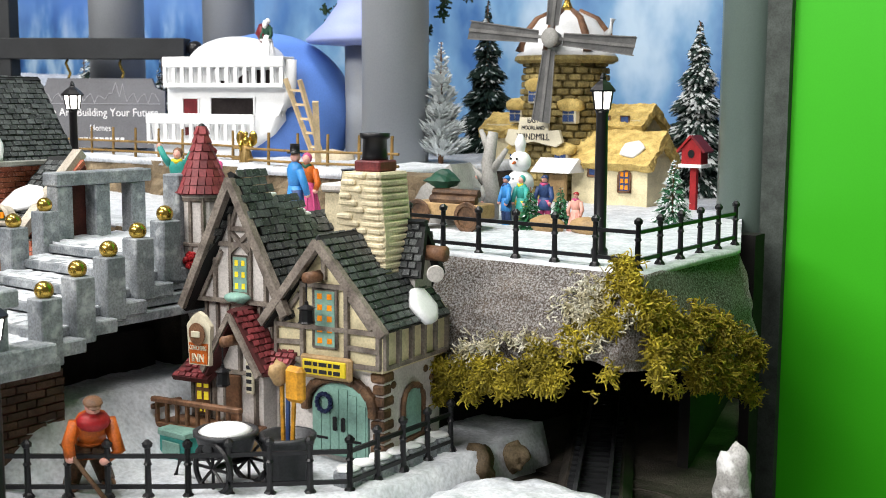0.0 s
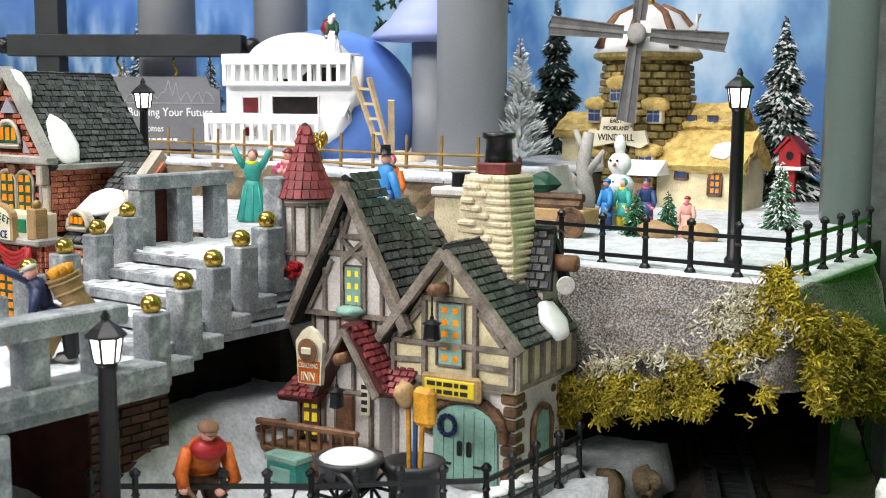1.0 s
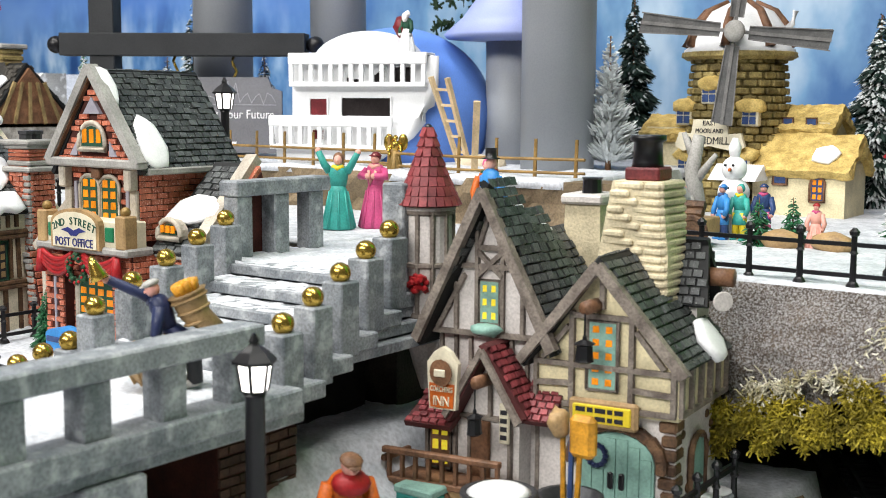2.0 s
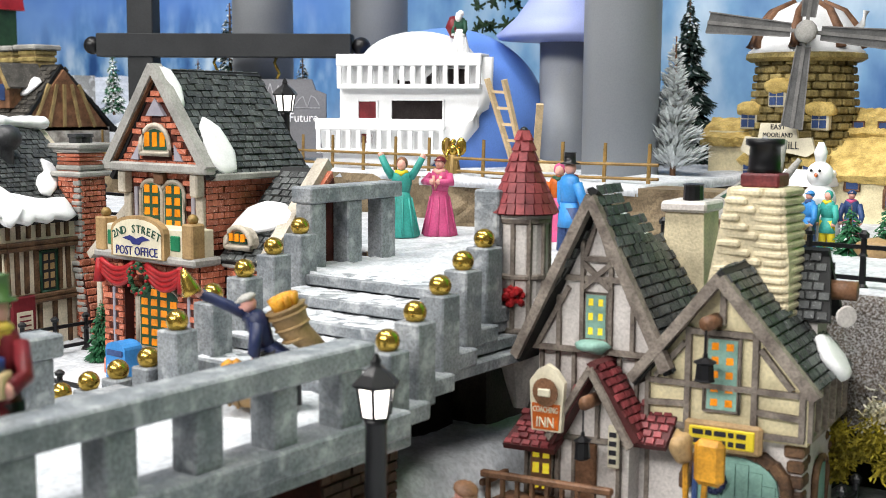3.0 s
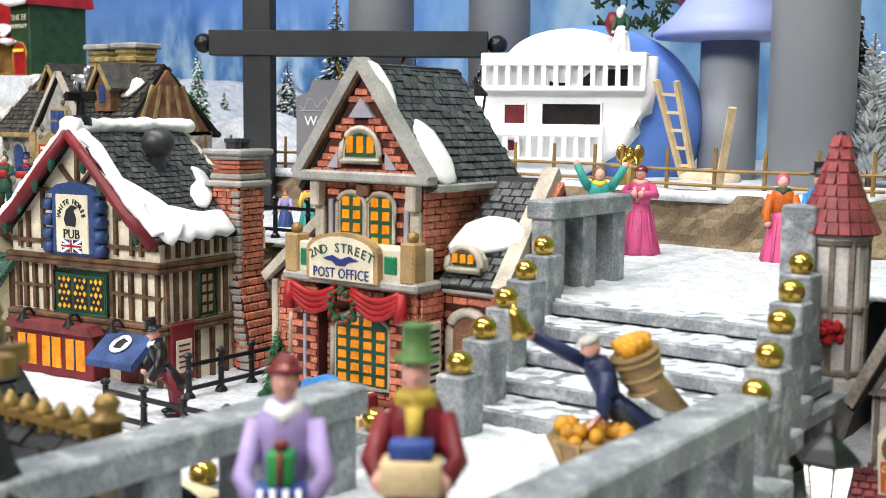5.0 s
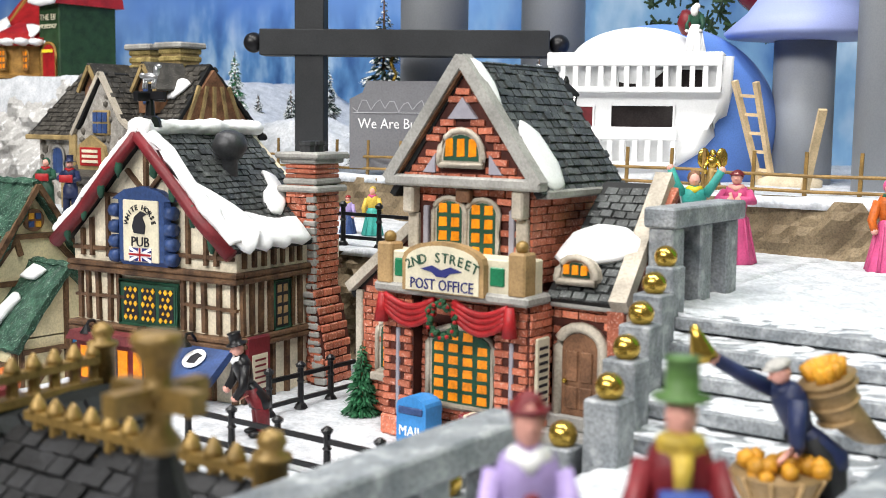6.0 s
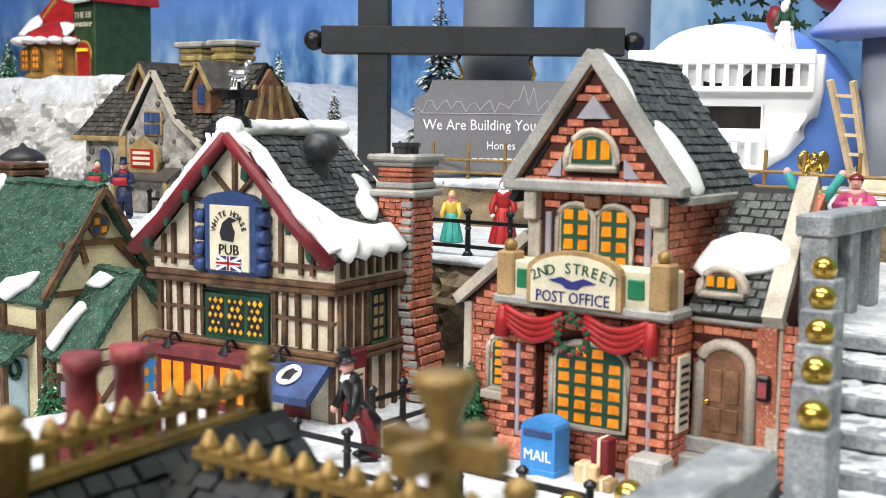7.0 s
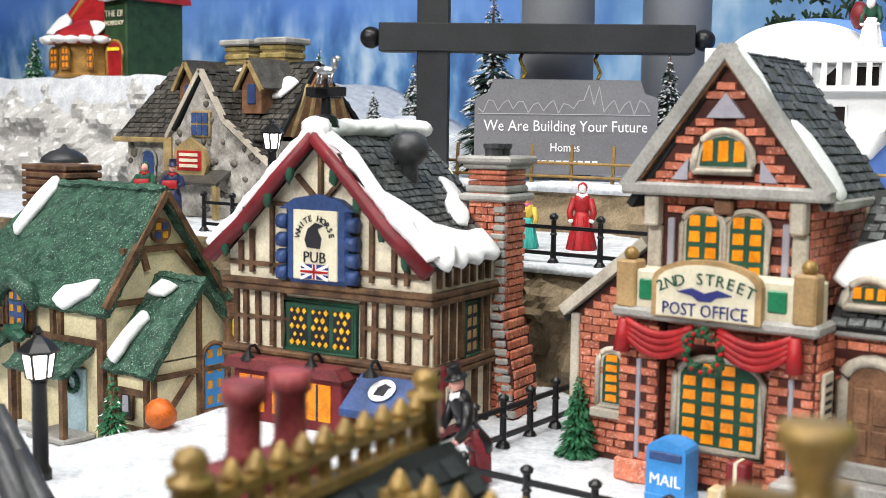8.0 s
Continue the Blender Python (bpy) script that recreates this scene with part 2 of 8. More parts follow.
def tube(pts, r0, r1=None, seg=6, bm=None):
    """A round rod along points, its radius going from r0 to r1."""
    bm = bm or bmesh.new()
    r1 = r0 if r1 is None else r1
    pts = [Vector(p) for p in pts]
    rings = []
    for i, p in enumerate(pts):
        ax = (pts[min(i + 1, len(pts) - 1)] - pts[max(i - 1, 0)]).normalized()
        u = Vector((0, 0, 1)) if abs(ax.z) < 0.9 else Vector((1, 0, 0))
        s = ax.cross(u).normalized()
        u = s.cross(ax)
        r = r0 + (r1 - r0) * i / max(1, len(pts) - 1)
        rings.append([bm.verts.new(p + (s * math.cos(2 * math.pi * k / seg) + u * math.sin(2 * math.pi * k / seg)) * r) for k in range(seg)])
    for a, b in zip(rings, rings[1:]):
        for k in range(seg):
            j = (k + 1) % seg
            bm.faces.new((a[k], a[j], b[j], b[k]))
    bm.faces.new(rings[0][::-1])
    bm.faces.new(rings[-1])
    return bm


def ball(c, r, bm=None, sub=2, rough=0.0, seed=0.0):
    """A round lump; r is one radius or three; rough: uneven surface."""
    bm = bm or bmesh.new()
    rr = Vector((r, r, r)) if isinstance(r, (int, float)) else Vector(r)
    q = bmesh.ops.create_icosphere(bm, subdivisions=sub, radius=1.0)
    for v in q["verts"]:
        n = v.co.copy()
        k = 1 + rough * noise.noise(n * 1.7 + Vector((seed, seed * 2.3, c[2] + c[0])))
        v.co = Vector((c[0] + n.x * rr.x * k, c[1] + n.y * rr.y * k, c[2] + n.z * rr.z * k))
    return bm


def sheet(x0, x1, y0, y1, step, height, thick=2.0):
    """A slab of ground whose top follows height(x, y)."""
    bm = bmesh.new()
    nx, ny = max(1, int((x1 - x0) / step)), max(1, int((y1 - y0) / step))
    g = [[bm.verts.new((x0 + (x1 - x0) * i / nx, y0 + (y1 - y0) * j / ny, height(x0 + (x1 - x0) * i / nx, y0 + (y1 - y0) * j / ny))) for j in range(ny + 1)] for i in range(nx + 1)]
    for i in range(nx):
        for j in range(ny):
            bm.faces.new((g[i][j], g[i + 1][j], g[i + 1][j + 1], g[i][j + 1]))
    rim = [e for e in bm.edges if e.is_boundary]
    low = min(v.co.z for v in bm.verts) - thick
    ex = bmesh.ops.extrude_edge_only(bm, edges=rim)
    new_v = [v for v in ex["geom"] if isinstance(v, bmesh.types.BMVert)]
    for v in new_v:
        v.co.z = low
    loop = [e for e in bm.edges if e.is_boundary]
    bmesh.ops.contextual_create(bm, geom=loop)
    return bm


def writing(text, size, mat, parent, m, name="lettering", depth=0.03, squeeze=1.0):
    """Letters of Blender's own font as a mesh; size in centimetres; m places them in the parent's centimetres."""
    cu = bpy.data.curves.new(name, "FONT")
    cu.body, cu.size, cu.extrude, cu.align_x, cu.align_y = text, size, depth, "CENTER", "CENTER"
    cu.resolution_u = 2
    ob = bpy.data.objects.new(name, cu)
    scene.collection.objects.link(ob)
    me = bpy.data.meshes.new_from_object(ob.evaluated_get(bpy.context.evaluated_depsgraph_get()))
    bpy.data.objects.remove(ob)
    bm = bmesh.new()
    bm.from_mesh(me)
    bpy.data.meshes.remove(me)
    bmesh.ops.transform(bm, matrix=m @ Matrix.Diagonal((squeeze, 1, 1, 1)), verts=bm.verts)
    return part(name, bm, mat, parent)


def upright(x, y, z):
    """A place for writing on a wall that faces the front."""
    return Matrix.Translation((x, y, z)) @ Euler((radians(90), 0, 0)).to_matrix().to_4x4()


def pieces(name, parent, origin, u, w, wide, high, pw, ph, thick, mat, inside, stagger=True, gap=0.06, limit=300, lift=0.0, wob=0.0, count=None):
    """Rows of small pieces on a plane spanned by u (along) and w (up), each an object on one shared mesh, the rest joined.
    inside(a, b): whether the piece round (a, b) in the plane is laid."""
    u, w = Vector(u).normalized(), Vector(w).normalized()
    n = u.cross(w)
    bm = bmesh.new()
    box(-0.5, 0.5, -0.5, 0.5, 0, 1, 0, bm)
    for v in bm.verts:
        if v.co.z > 0.5:
            v.co.x *= 1 - 0.12 * min(1, 0.3 / pw)
            v.co.y *= 0.86
    me = bpy.data.meshes.new(name)
    bmesh.ops.scale(bm, vec=(S, S, S), verts=bm.verts)
    bmesh.ops.recalc_face_normals(bm, faces=bm.faces)
    bm.to_mesh(me)
    bm.free()
    me.materials.append(mat)
    rest = bmesh.new()
    made, more = 0, 0
    rnd = random.Random(int(1000 * (origin[0] + 7 * origin[2])) + int(wide * 10))
    for j in range(int(high / ph) + 1):
        b = (j + 0.5) * ph
        off = pw / 2 if (stagger and j % 2) else 0
        for i in range(-1, int(wide / pw) + 2):
            a = (i + 0.5) * pw + off
            if not inside(a, b):
                continue
            a0, a1 = max(a - pw / 2, 0.0), min(a + pw / 2, wide)
            if a1 - a0 < 0.25 * pw:
                continue
            t = thick * (1 + wob * rnd.uniform(-1, 1))
            o = Vector(origin) + u * ((a0 + a1) / 2) + w * b + n * lift
            tilt = Matrix.Rotation(wob * 0.12 * rnd.uniform(-1, 1), 4, "Z")
            m = Matrix.Translation(o) @ Matrix((u, w, n)).transposed().to_4x4() @ tilt @ Matrix.Diagonal((a1 - a0 - gap, ph - gap * 0.8, t, 1))
            if made < limit:
                ob = new(name, me)
                ob.parent = parent
                mm = m.copy()
                mm.translation *= S
                ob.matrix_basis = mm
                made += 1
            else:
                box(-0.5, 0.5, -0.5, 0.5, 0, 1, 0, rest, m)
                more += 1
    if more:
        tagged(part(name + "_rest", rest, mat, parent), kind="stuff")
    else:
        rest.free()
    return made

# ---- the room and the stand ----


def nz(x, y, f=0.15, a=1.0):
    return a * (noise.noise((x * f, y * f, 0.3)) + 0.5 * noise.noise((x * f * 2.7, y * f * 2.7, 4.1)))


tagged(part("floor", box(-420, 150, -260, 180, -4, 0), material("room_floor", (0.16, 0.15, 0.14), 0.5, vary=0.2, grain=0.05)), "pale grey shop floor under the display", "floor", kind="structure")
tagged(part("ceiling", box(-420, 150, -260, 180, 270, 274), material("room_ceiling", (0.25, 0.25, 0.25), 0.8, vary=0.05, grain=0.05)), "plain grey shop ceiling", "ceiling", kind="structure")
ROOMWALL = material("room_wall", (0.14, 0.14, 0.14), 0.7, vary=0.1, grain=0.05)
tagged(part("wall_south", box(-420, 150, -264, -260, 0, 270), ROOMWALL), "plain grey shop wall", "wall", kind="structure")
tagged(part("wall_west", box(-424, -420, -260, 180, 0, 270), ROOMWALL), "plain grey shop wall", "wall", kind="structure")
tagged(part("wall_east", box(150, 154, -260, 180, 0, 270), ROOMWALL), "plain grey shop wall", "wall", kind="structure")
tagged(part("wall_north", box(-420, 150, 180, 184, 0, 270), ROOMWALL), "plain grey shop wall behind the backdrop", "wall", kind="structure")


def mural():
    m = bpy.data.materials.new("mural_print")
    m.use_nodes = True
    nt = m.node_tree
    N, L = nt.nodes, nt.links
    b = N["Principled BSDF"]
    b.inputs["Roughness"].default_value = 0.45
    geo = N.new("ShaderNodeNewGeometry")
    sep = N.new("ShaderNodeSeparateXYZ")
    L.new(geo.outputs["Position"], sep.inputs[0])

    def tex(scale, sx, sz, detail=5):
        mp = N.new("ShaderNodeMapping")
        mp.inputs["Scale"].default_value = (sx, 1, sz)
        L.new(geo.outputs["Position"], mp.inputs["Vector"])
        t = N.new("ShaderNodeTexNoise")
        t.inputs["Scale"].default_value, t.inputs["Detail"].default_value = scale, detail
        L.new(mp.outputs[0], t.inputs["Vector"])
        return t.outputs["Fac"]

    def ramp(fac, stops):
        r = N.new("ShaderNodeValToRGB")
        while len(r.color_ramp.elements) < len(stops):
            r.color_ramp.elements.new(0.5)
        for e, (p, c) in zip(r.color_ramp.elements, stops):
            e.position, e.color = p, (*c, 1)
        L.new(fac, r.inputs["Fac"])
        return r.outputs["Color"]

    def mix(fac, a, c):
        x = N.new("ShaderNodeMix")
        x.data_type = "RGBA"
        L.new(fac, x.inputs["Factor"])
        L.new(a, x.inputs["A"])
        L.new(c, x.inputs["B"])
        return x.outputs["Result"]

    # sky and cloud, then far snow slopes, then frosted woods lower down
    sky = ramp(tex(2.2, 1, 1.6), [(0.35, (0.07, 0.19, 0.60)), (0.6, (0.20, 0.38, 0.74)), (0.78, (0.55, 0.68, 0.85))])
    woods = ramp(tex(16, 1.2, 0.55, 8), [(0.38, (0.02, 0.07, 0.22)), (0.5, (0.09, 0.23, 0.48)), (0.62, (0.36, 0.52, 0.70)), (0.75, (0.7, 0.78, 0.86))])
    edge = tex(3.0, 1, 0.2, 6)
    add = N.new("ShaderNodeMath")
    add.operation = "MULTIPLY_ADD"
    L.new(edge, add.inputs[0])
    add.inputs[1].default_value = -0.42
    L.new(sep.outputs["Z"], add.inputs[2])
    mr = N.new("ShaderNodeMapRange")
    mr.inputs["From Min"].default_value, mr.inputs["From Max"].default_value = 0.86, 0.98
    L.new(add.outputs[0], mr.inputs["Value"])
    far = mix(mr.outputs["Result"], woods, sky)
    # the right part of the print is frosted wood up to the top, the left part mostly sky
    mx = N.new("ShaderNodeMapRange")
    mx.inputs["From Min"].default_value, mx.inputs["From Max"].default_value = -1.75, -1.35
    L.new(sep.outputs["X"], mx.inputs["Value"])
    haze = ramp(tex(9, 1.0, 0.6, 10), [(0.36, (0.05, 0.15, 0.38)), (0.5, (0.17, 0.34, 0.56)), (0.64, (0.46, 0.60, 0.74))])
    L.new(mix(mx.outputs["Result"], far, haze), b.inputs["Base Color"])
    return m


tagged(part("backdrop", box(-345, -38, 150, 152, 40, 220), mural()), "printed winter mural of blue sky and snowy woods", "backdrop", kind="structure")
tagged(part("green_wall", box(-36.8, 60, 100, 103, 0, 230), GREENWALL), "bright green smooth wall panel beside the display", "wall panel", kind="structure")
sp = prism([(-38.7, 99.4), (-39.6, 98.6), (-41.2, 98.4), (-42.8, 99.2), (-43.8, 101), (-44.2, 104), (-43.5, 108), (-38.7, 108)], "z", 0, 230)
tagged(part("side_panel", sp, GREYPANEL, smooth=True), "dark grey-green rounded glossy end panel of the display", "panel", kind="structure")
tagged(part("display_stand", box(-345, -20, 11, 69, 0, 70, 0.5), BLACKMATT), "black stand that carries the model village", "display stand", kind="structure")

# ---- ground levels ----


def trimmed(bm):
    """Cuts a ground sheet along the slanting end of the display."""
    for v in bm.verts:
        v.co.x = min(v.co.x, -0.405 * v.co.y)
    return bm


tagged(part("ground_lower", trimmed(sheet(-76, -20, 12, 68, 0.6, lambda x, y: 77.7 + nz(x, y, 0.3, 0.22) + 0.15 * noise.noise((x * 1.5, y * 1.5, 2)) + 3.9 * max(0, min(1, (-56.2 - x) / 3.2)) ** 1.4 * max(0, min(1, (y - 36) / 4)) - 6.5 * max(0, min(1, (x + 41.6) / 1.6)) * max(0, min(1, (y - 43) / 2.5)), 7)), SNOW, smooth=True), "powdery snow on the low yard", "snow ground", kind="structure")
tagged(part("street_bed", box(-112, -71, 12, 64, 70, 80.9), DARKROCK), "dark base under the snowy street", "ground", kind="structure")
tagged(part("street", sheet(-190, -71, 12, 64, 0.7, lambda x, y: 81.6 - 4.4 * max(0, min(1, (-114 - x) / 5)) * max(0, min(1, (y - 30) / 8)) + nz(x, y, 0.3, 0.14) + 0.12 * noise.noise((x * 1.5, y * 1.5, 2)), 0.3), SNOW, smooth=True), "snow covered street in front of the houses", "snow street", kind="structure")


def cliff(x0, x1, z0, z1, y, amp, mat, name, label, seed=0.0, lean=0.0, step=0.6):
    """A rough rock face that looks to the front, with a body behind it."""
    bm = bmesh.new()
    nx, nzz = int((x1 - x0) / step), max(3, int((z1 - z0) / step))
    g = []
    for i in range(nx + 1):
        col = []
        for k in range(nzz + 1):
            x, z = x0 + (x1 - x0) * i / nx, z0 + (z1 - z0) * k / nzz
            d = amp * (noise.noise((x * 0.28 + seed, z * 0.33, seed)) + 0.6 * abs(noise.noise((x * 0.7, z * 0.8 + seed, 1.7))))
            col.append(bm.verts.new((x, y - d + lean * (k / nzz), z)))
        g.append(col)
    for i in range(nx):
        for k in range(nzz):
            bm.faces.new((g[i][k], g[i + 1][k], g[i + 1][k + 1], g[i][k + 1]))
    rim = [e for e in bm.edges if e.is_boundary]
    ex = bmesh.ops.extrude_edge_only(bm, edges=rim)
    for v in ex["geom"]:
        if isinstance(v, bmesh.types.BMVert):
            v.co.y = y + 4 + abs(lean)
    bmesh.ops.contextual_create(bm, geom=[e for e in bm.edges if e.is_boundary])
    return tagged(part(name, bm, mat), label, "rock", kind="structure")


cliff(-175, -72, 75, 89.3, 63.0, 2.2, TANROCK, "rock_face_street", "brown rock face between the street and the upper level", 2.0, step=0.4)
tagged(part("ground_upper", sheet(-190, -75.5, 62.6, 85, 1.5, lambda x, y: 89.5 + nz(x, y, 0.3, 0.15), 0.35), SNOW, smooth=True), "snow on the upper level behind the houses", "snow ground", kind="structure")
tagged(part("landing", sheet(-76, -61.3, 53.2, 85, 0.5, lambda x, y: 89.45 + nz(x, y, 0.5, 0.14) + 0.16 * noise.noise((x * 1.7, y * 1.7, 2)), 0.3), SNOW, smooth=True), "snow on the landing above the stairs", "snow ground", kind="structure")
tagged(part("landing_base", box(-75.2, -62.0, 53.6, 84, 70, 88.75), DARKROCK), "dark base under the landing", "ground", kind="structure")
cliff(-86, -59, 88, 93.4, 79.5, 1.2, TANROCK, "rock_face_terrace", "tan rock wall behind the landing", 5.0)
cliff(-152, -86, 88, 93.2, 84.0, 1.4, TANROCK, "rock_face_back", "brown rock wall below the terrace", 8.0)
for tx0, tx1, ty0, tn in ((-160, -86.5, 83.6, "terrace"), (-86.5, -66, 79.2, "terrace_step")):
    tagged(part(tn, sheet(tx0, tx1, ty0, 150, 1.8, lambda x, y: 93.5 + nz(x, y, 0.22, 0.35), 0.4), SNOW, smooth=True), "snowy terrace with the boat and columns", "snow ground", kind="structure")
tagged(part("terrace_base", box(-160, -66.2, 85, 149, 89, 92.6), DARKROCK), "dark base under the terrace", "ground", kind="structure")


def plateau_z(x, y):
    return 89.6 + nz(x, y, 0.3, 0.15)


plb = sheet(-66, -32.2, 63.5, 150, 1.3, plateau_z, 0.25)
for v in plb.verts:
    if v.co.y > 79:
        v.co.x = min(v.co.x, -0.409 * v.co.y)
tagged(part("plateau", plb, SNOW, smooth=True), "flat snow around the windmill", "snow ground", kind="structure")


def overhang():
    """The snow-dusted rock that falls from the fence to the cave mouth."""
    bm = bmesh.new()
    nx, nv = 46, 22
    g = []
    for i in range(nx + 1):
        s = i / nx
        col = []
        for k in range(nv + 1):
            f = k / nv
            if s < 0.62:
                x, y = -46.5 + 14.5 * s / 0.62, 63.4
                ox, oy = 0.15 * s, -1.0
            else:
                q = (s - 0.62) / 0.38
                a = q * math.pi / 2
                x, y = -32.0 - 1.2 * q, 63.4 + 17 * q
                ox, oy = math.sin(min(1, q * 3) * math.pi / 2), -math.cos(min(1, q * 3) * math.pi / 2)
            low = 84.0 - 0.8 * math.sin(s * 9) - 1.2 * abs(s - 0.35) - (1.6 if s > 0.7 else 0) * min(1, (s - 0.7) / 0.2)
            z = 89.5 + (low - 89.5) * f
            d = 2.9 * math.sin(min(1.0, f * 1.15) * math.pi / 2) + 0.9 * noise.noise((x * 0.35, z * 0.4, y * 0.3)) * min(1, f * 3) + 0.35 * noise.noise((x, z, y)) * min(1, f * 3)
            col.append(bm.verts.new((x + ox * d * 0.6, y + oy * d, z)))
        g.append(col)
    for i in range(nx):
        for k in range(nv):
            bm.faces.new((g[i][k], g[i][k + 1], g[i + 1][k + 1], g[i + 1][k]))
    r = bmesh.ops.solidify(bm, geom=list(bm.faces), thickness=0.8)
    return tagged(part("cave_rock", bm, ROCK, smooth=True), "brown snow-dusted rock above the dark cave mouth", "rock", kind="structure")


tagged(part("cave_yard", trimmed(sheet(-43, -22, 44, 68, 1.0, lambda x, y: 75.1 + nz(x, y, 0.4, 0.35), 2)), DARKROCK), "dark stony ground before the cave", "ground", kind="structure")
# near-black colour that stands in for deep shade in the cave and under the stairs
SHADEBLACK = material("painted_shade_black", (0.012, 0.011, 0.01), 0.9, vary=0.3, bump=0.3)
overhang()
tagged(part("edge_strip", box(-40.6, -36.8, 99.2, 103, 0, 230), material("grey_green_edge", (0.07, 0.085, 0.075), 0.5, vary=0.3, bump=0.1)), "dim grey edge strip beside the green panel", "panel", kind="structure")
tagged(part("display_base", prism([(-345, 69), (-30, 69), (-40.7, 99), (-40.7, 149), (-345, 149)], "z", 0, 70), BLACKMATT), "black rear part of the stand", "display stand", kind="structure")
# back and side walls carry the cave's darkness in their colour
tagged(part("cave_back", box(-47, -36.4, 92, 94, 58, 89), SHADEBLACK), "back wall of the cave, painted near-black for shade", "cave", kind="structure")
tagged(part("cave_side", box(-48, -46.6, 62.8, 94, 66, 89), SHADEBLACK), "side wall of the cave, painted near-black for shade", "cave", kind="structure")
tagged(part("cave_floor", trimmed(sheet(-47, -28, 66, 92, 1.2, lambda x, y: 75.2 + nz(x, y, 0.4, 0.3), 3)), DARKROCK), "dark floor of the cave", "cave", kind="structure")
tagged(part("cave_side_right", prism([(-33.4, 72), (-32.6, 72), (-38.6, 94), (-39.4, 94)], "z", 66, 87), SHADEBLACK), "side wall of the cave, painted near-black for shade", "cave", kind="structure")


def stone_block(parent, name, x0, x1, y0, y1, z0, z1, mat=STONEGREY, bev=0.12):
    return part(name, box(x0, x1, y0, y1, z0, z1, bev), mat, parent)


# ---- stairs and bridge ----
stairs = thing("stairs", -66, 38, 85.9, "grey stone stairs strewn with snow, gold balls on the posts", "stairs")
NS = 5
for i in range(NS):
    y0, z1 = 2.2 + i * 2.75, 0.72 * (i + 1)
    lx, rx = -5.2 - 0.85 * i, 7.2 - 0.62 * i
    part("step", box(lx, rx, y0, 17.0, z1 - 0.72, z1 - 0.12, 0.06), STONEGREY, stairs)
    part("snow", sheet(lx + 0.2, rx - 0.2, y0 + 0.35, y0 + 2.9, 0.4, lambda x, y, z1=z1: z1 - 0.1 + 0.22 * abs(noise.noise((x * 0.9, y * 0.9, z1))) + 0.14 * noise.noise((x * 2.6, y * 2.6, z1)) - 0.05, 0.1), SNOW, stairs, smooth=True)
    part("stringer", box(4.5, 8.5 - 0.6 * i, y0 - 0.6, y0 + 2.3, z1 - 1.6, z1 - 0.75, 0.08), STONEGREY, stairs)
for side in (0, 1):
    for i in range(5):
        if side:
            x, y, z = 7.85 - 0.62 * i + 0.0, 2.2 + 2.75 * i, 3.05 + 0.86 * i
            x = 7.8 - 2.4 * (i / 4) if i else 7.8
        else:
            x, y, z = -3.9 - 1.05 * i, 0.3 + 3.3 * i, 2.9 + 0.84 * i
        p = part("post", box(x - 0.72, x + 0.72, y - 0.72, y + 0.72, z - 4.4, z - 0.42, 0.08), STONEGREY, stairs)
        part("gold_ball", ball((x, y, z), 0.56, sub=3), GOLD, p, "shiny gold ball", smooth=True)
part("top_post", box(4.0, 5.6, 14.2, 15.8, 2.6, 9.0, 0.1), STONEGREY, stairs)
rl = part("top_rail", box(-9.9, -8.2, 14.6, 23.5, 7.5, 8.5, 0.1), STONEGREY, stairs)
for k in range(3):
    part("baluster", box(-9.7, -8.4, 14.8 + k * 3.4, 16.2 + k * 3.4, 3.5, 7.5, 0.08), STONEGREY, stairs)

bridge = thing("bridge", -63, 26, 85.9, "grey stone footbridge with heavy rails, snow on its deck", "bridge")
part("deck", box(-7.2, 6.2, -14, 14.2, -1.5, -0.15, 0.1), STONEGREY, bridge)
part("snow", sheet(-6.9, 4.6, -14, 14.4, 0.35, lambda x, y: 0.0 + 0.16 * abs(noise.noise((x * 0.8, y * 0.8, 2))) + 0.1 * noise.noise((x * 2.6, y * 2.6, 5)), 0.1), SNOW, bridge, smooth=True)
part("rail", box(4.6, 6.3, -11.5, 11.6, 2.6, 3.6, 0.1), STONEGREY, bridge)
part("kerb", box(4.4, 6.5, -14, 13.8, -0.9, 0.25, 0.1), STONEGREY, bridge)
for k in range(6):
    part("baluster", box(4.8, 6.1, 9.6 - 3.9 * k, 11.0 - 3.9 * k, 0.2, 2.6, 0.08), STONEGREY, bridge)
part("rail", box(-7.0, -5.3, -11.5, 4.7, 2.6, 3.6, 0.1), STONEGREY, bridge)
for k in range(5):
    part("baluster", box(-6.8, -5.5, 2.9 - 3.9 * k, 4.3 - 3.9 * k, 0.0, 2.6, 0.08), STONEGREY, bridge)
for x, y in ((5.3, -11), (5.3, 3), (-6.2, -11)):
    part("pier", box(x - 1.5, x + 1.2, y - 1.6, y + 1.6, -10, -1.5, 0.15), STONEGREY, bridge, "weathered grey concrete pier")
side_stairs = thing("side_stairs", -70, 34, 81.6, "short grey stone stairs down to the street, gold balls", "stairs")
for i in range(4):
    part("step", box(-1.2 - 1.9 * (i + 1), -0.4, -3.2, 3.2, 0, 4.0 - 0.95 * i - 0.2, 0.06), STONEGREY, side_stairs)
for y in (-3.6, 3.9):
    for i in range(4):
        x, z = -1.6 - 2.4 * i, 5.2 - 0.95 * i
        p = part("post", box(x - 0.62, x + 0.62, y - 0.62, y + 0.62, 0, z - 0.4, 0.08), STONEGREY, side_stairs)
        part("gold_ball", ball((x, y, z), 0.56, sub=3), GOLD, p, "shiny gold ball", smooth=True)

# ---- house kit ----


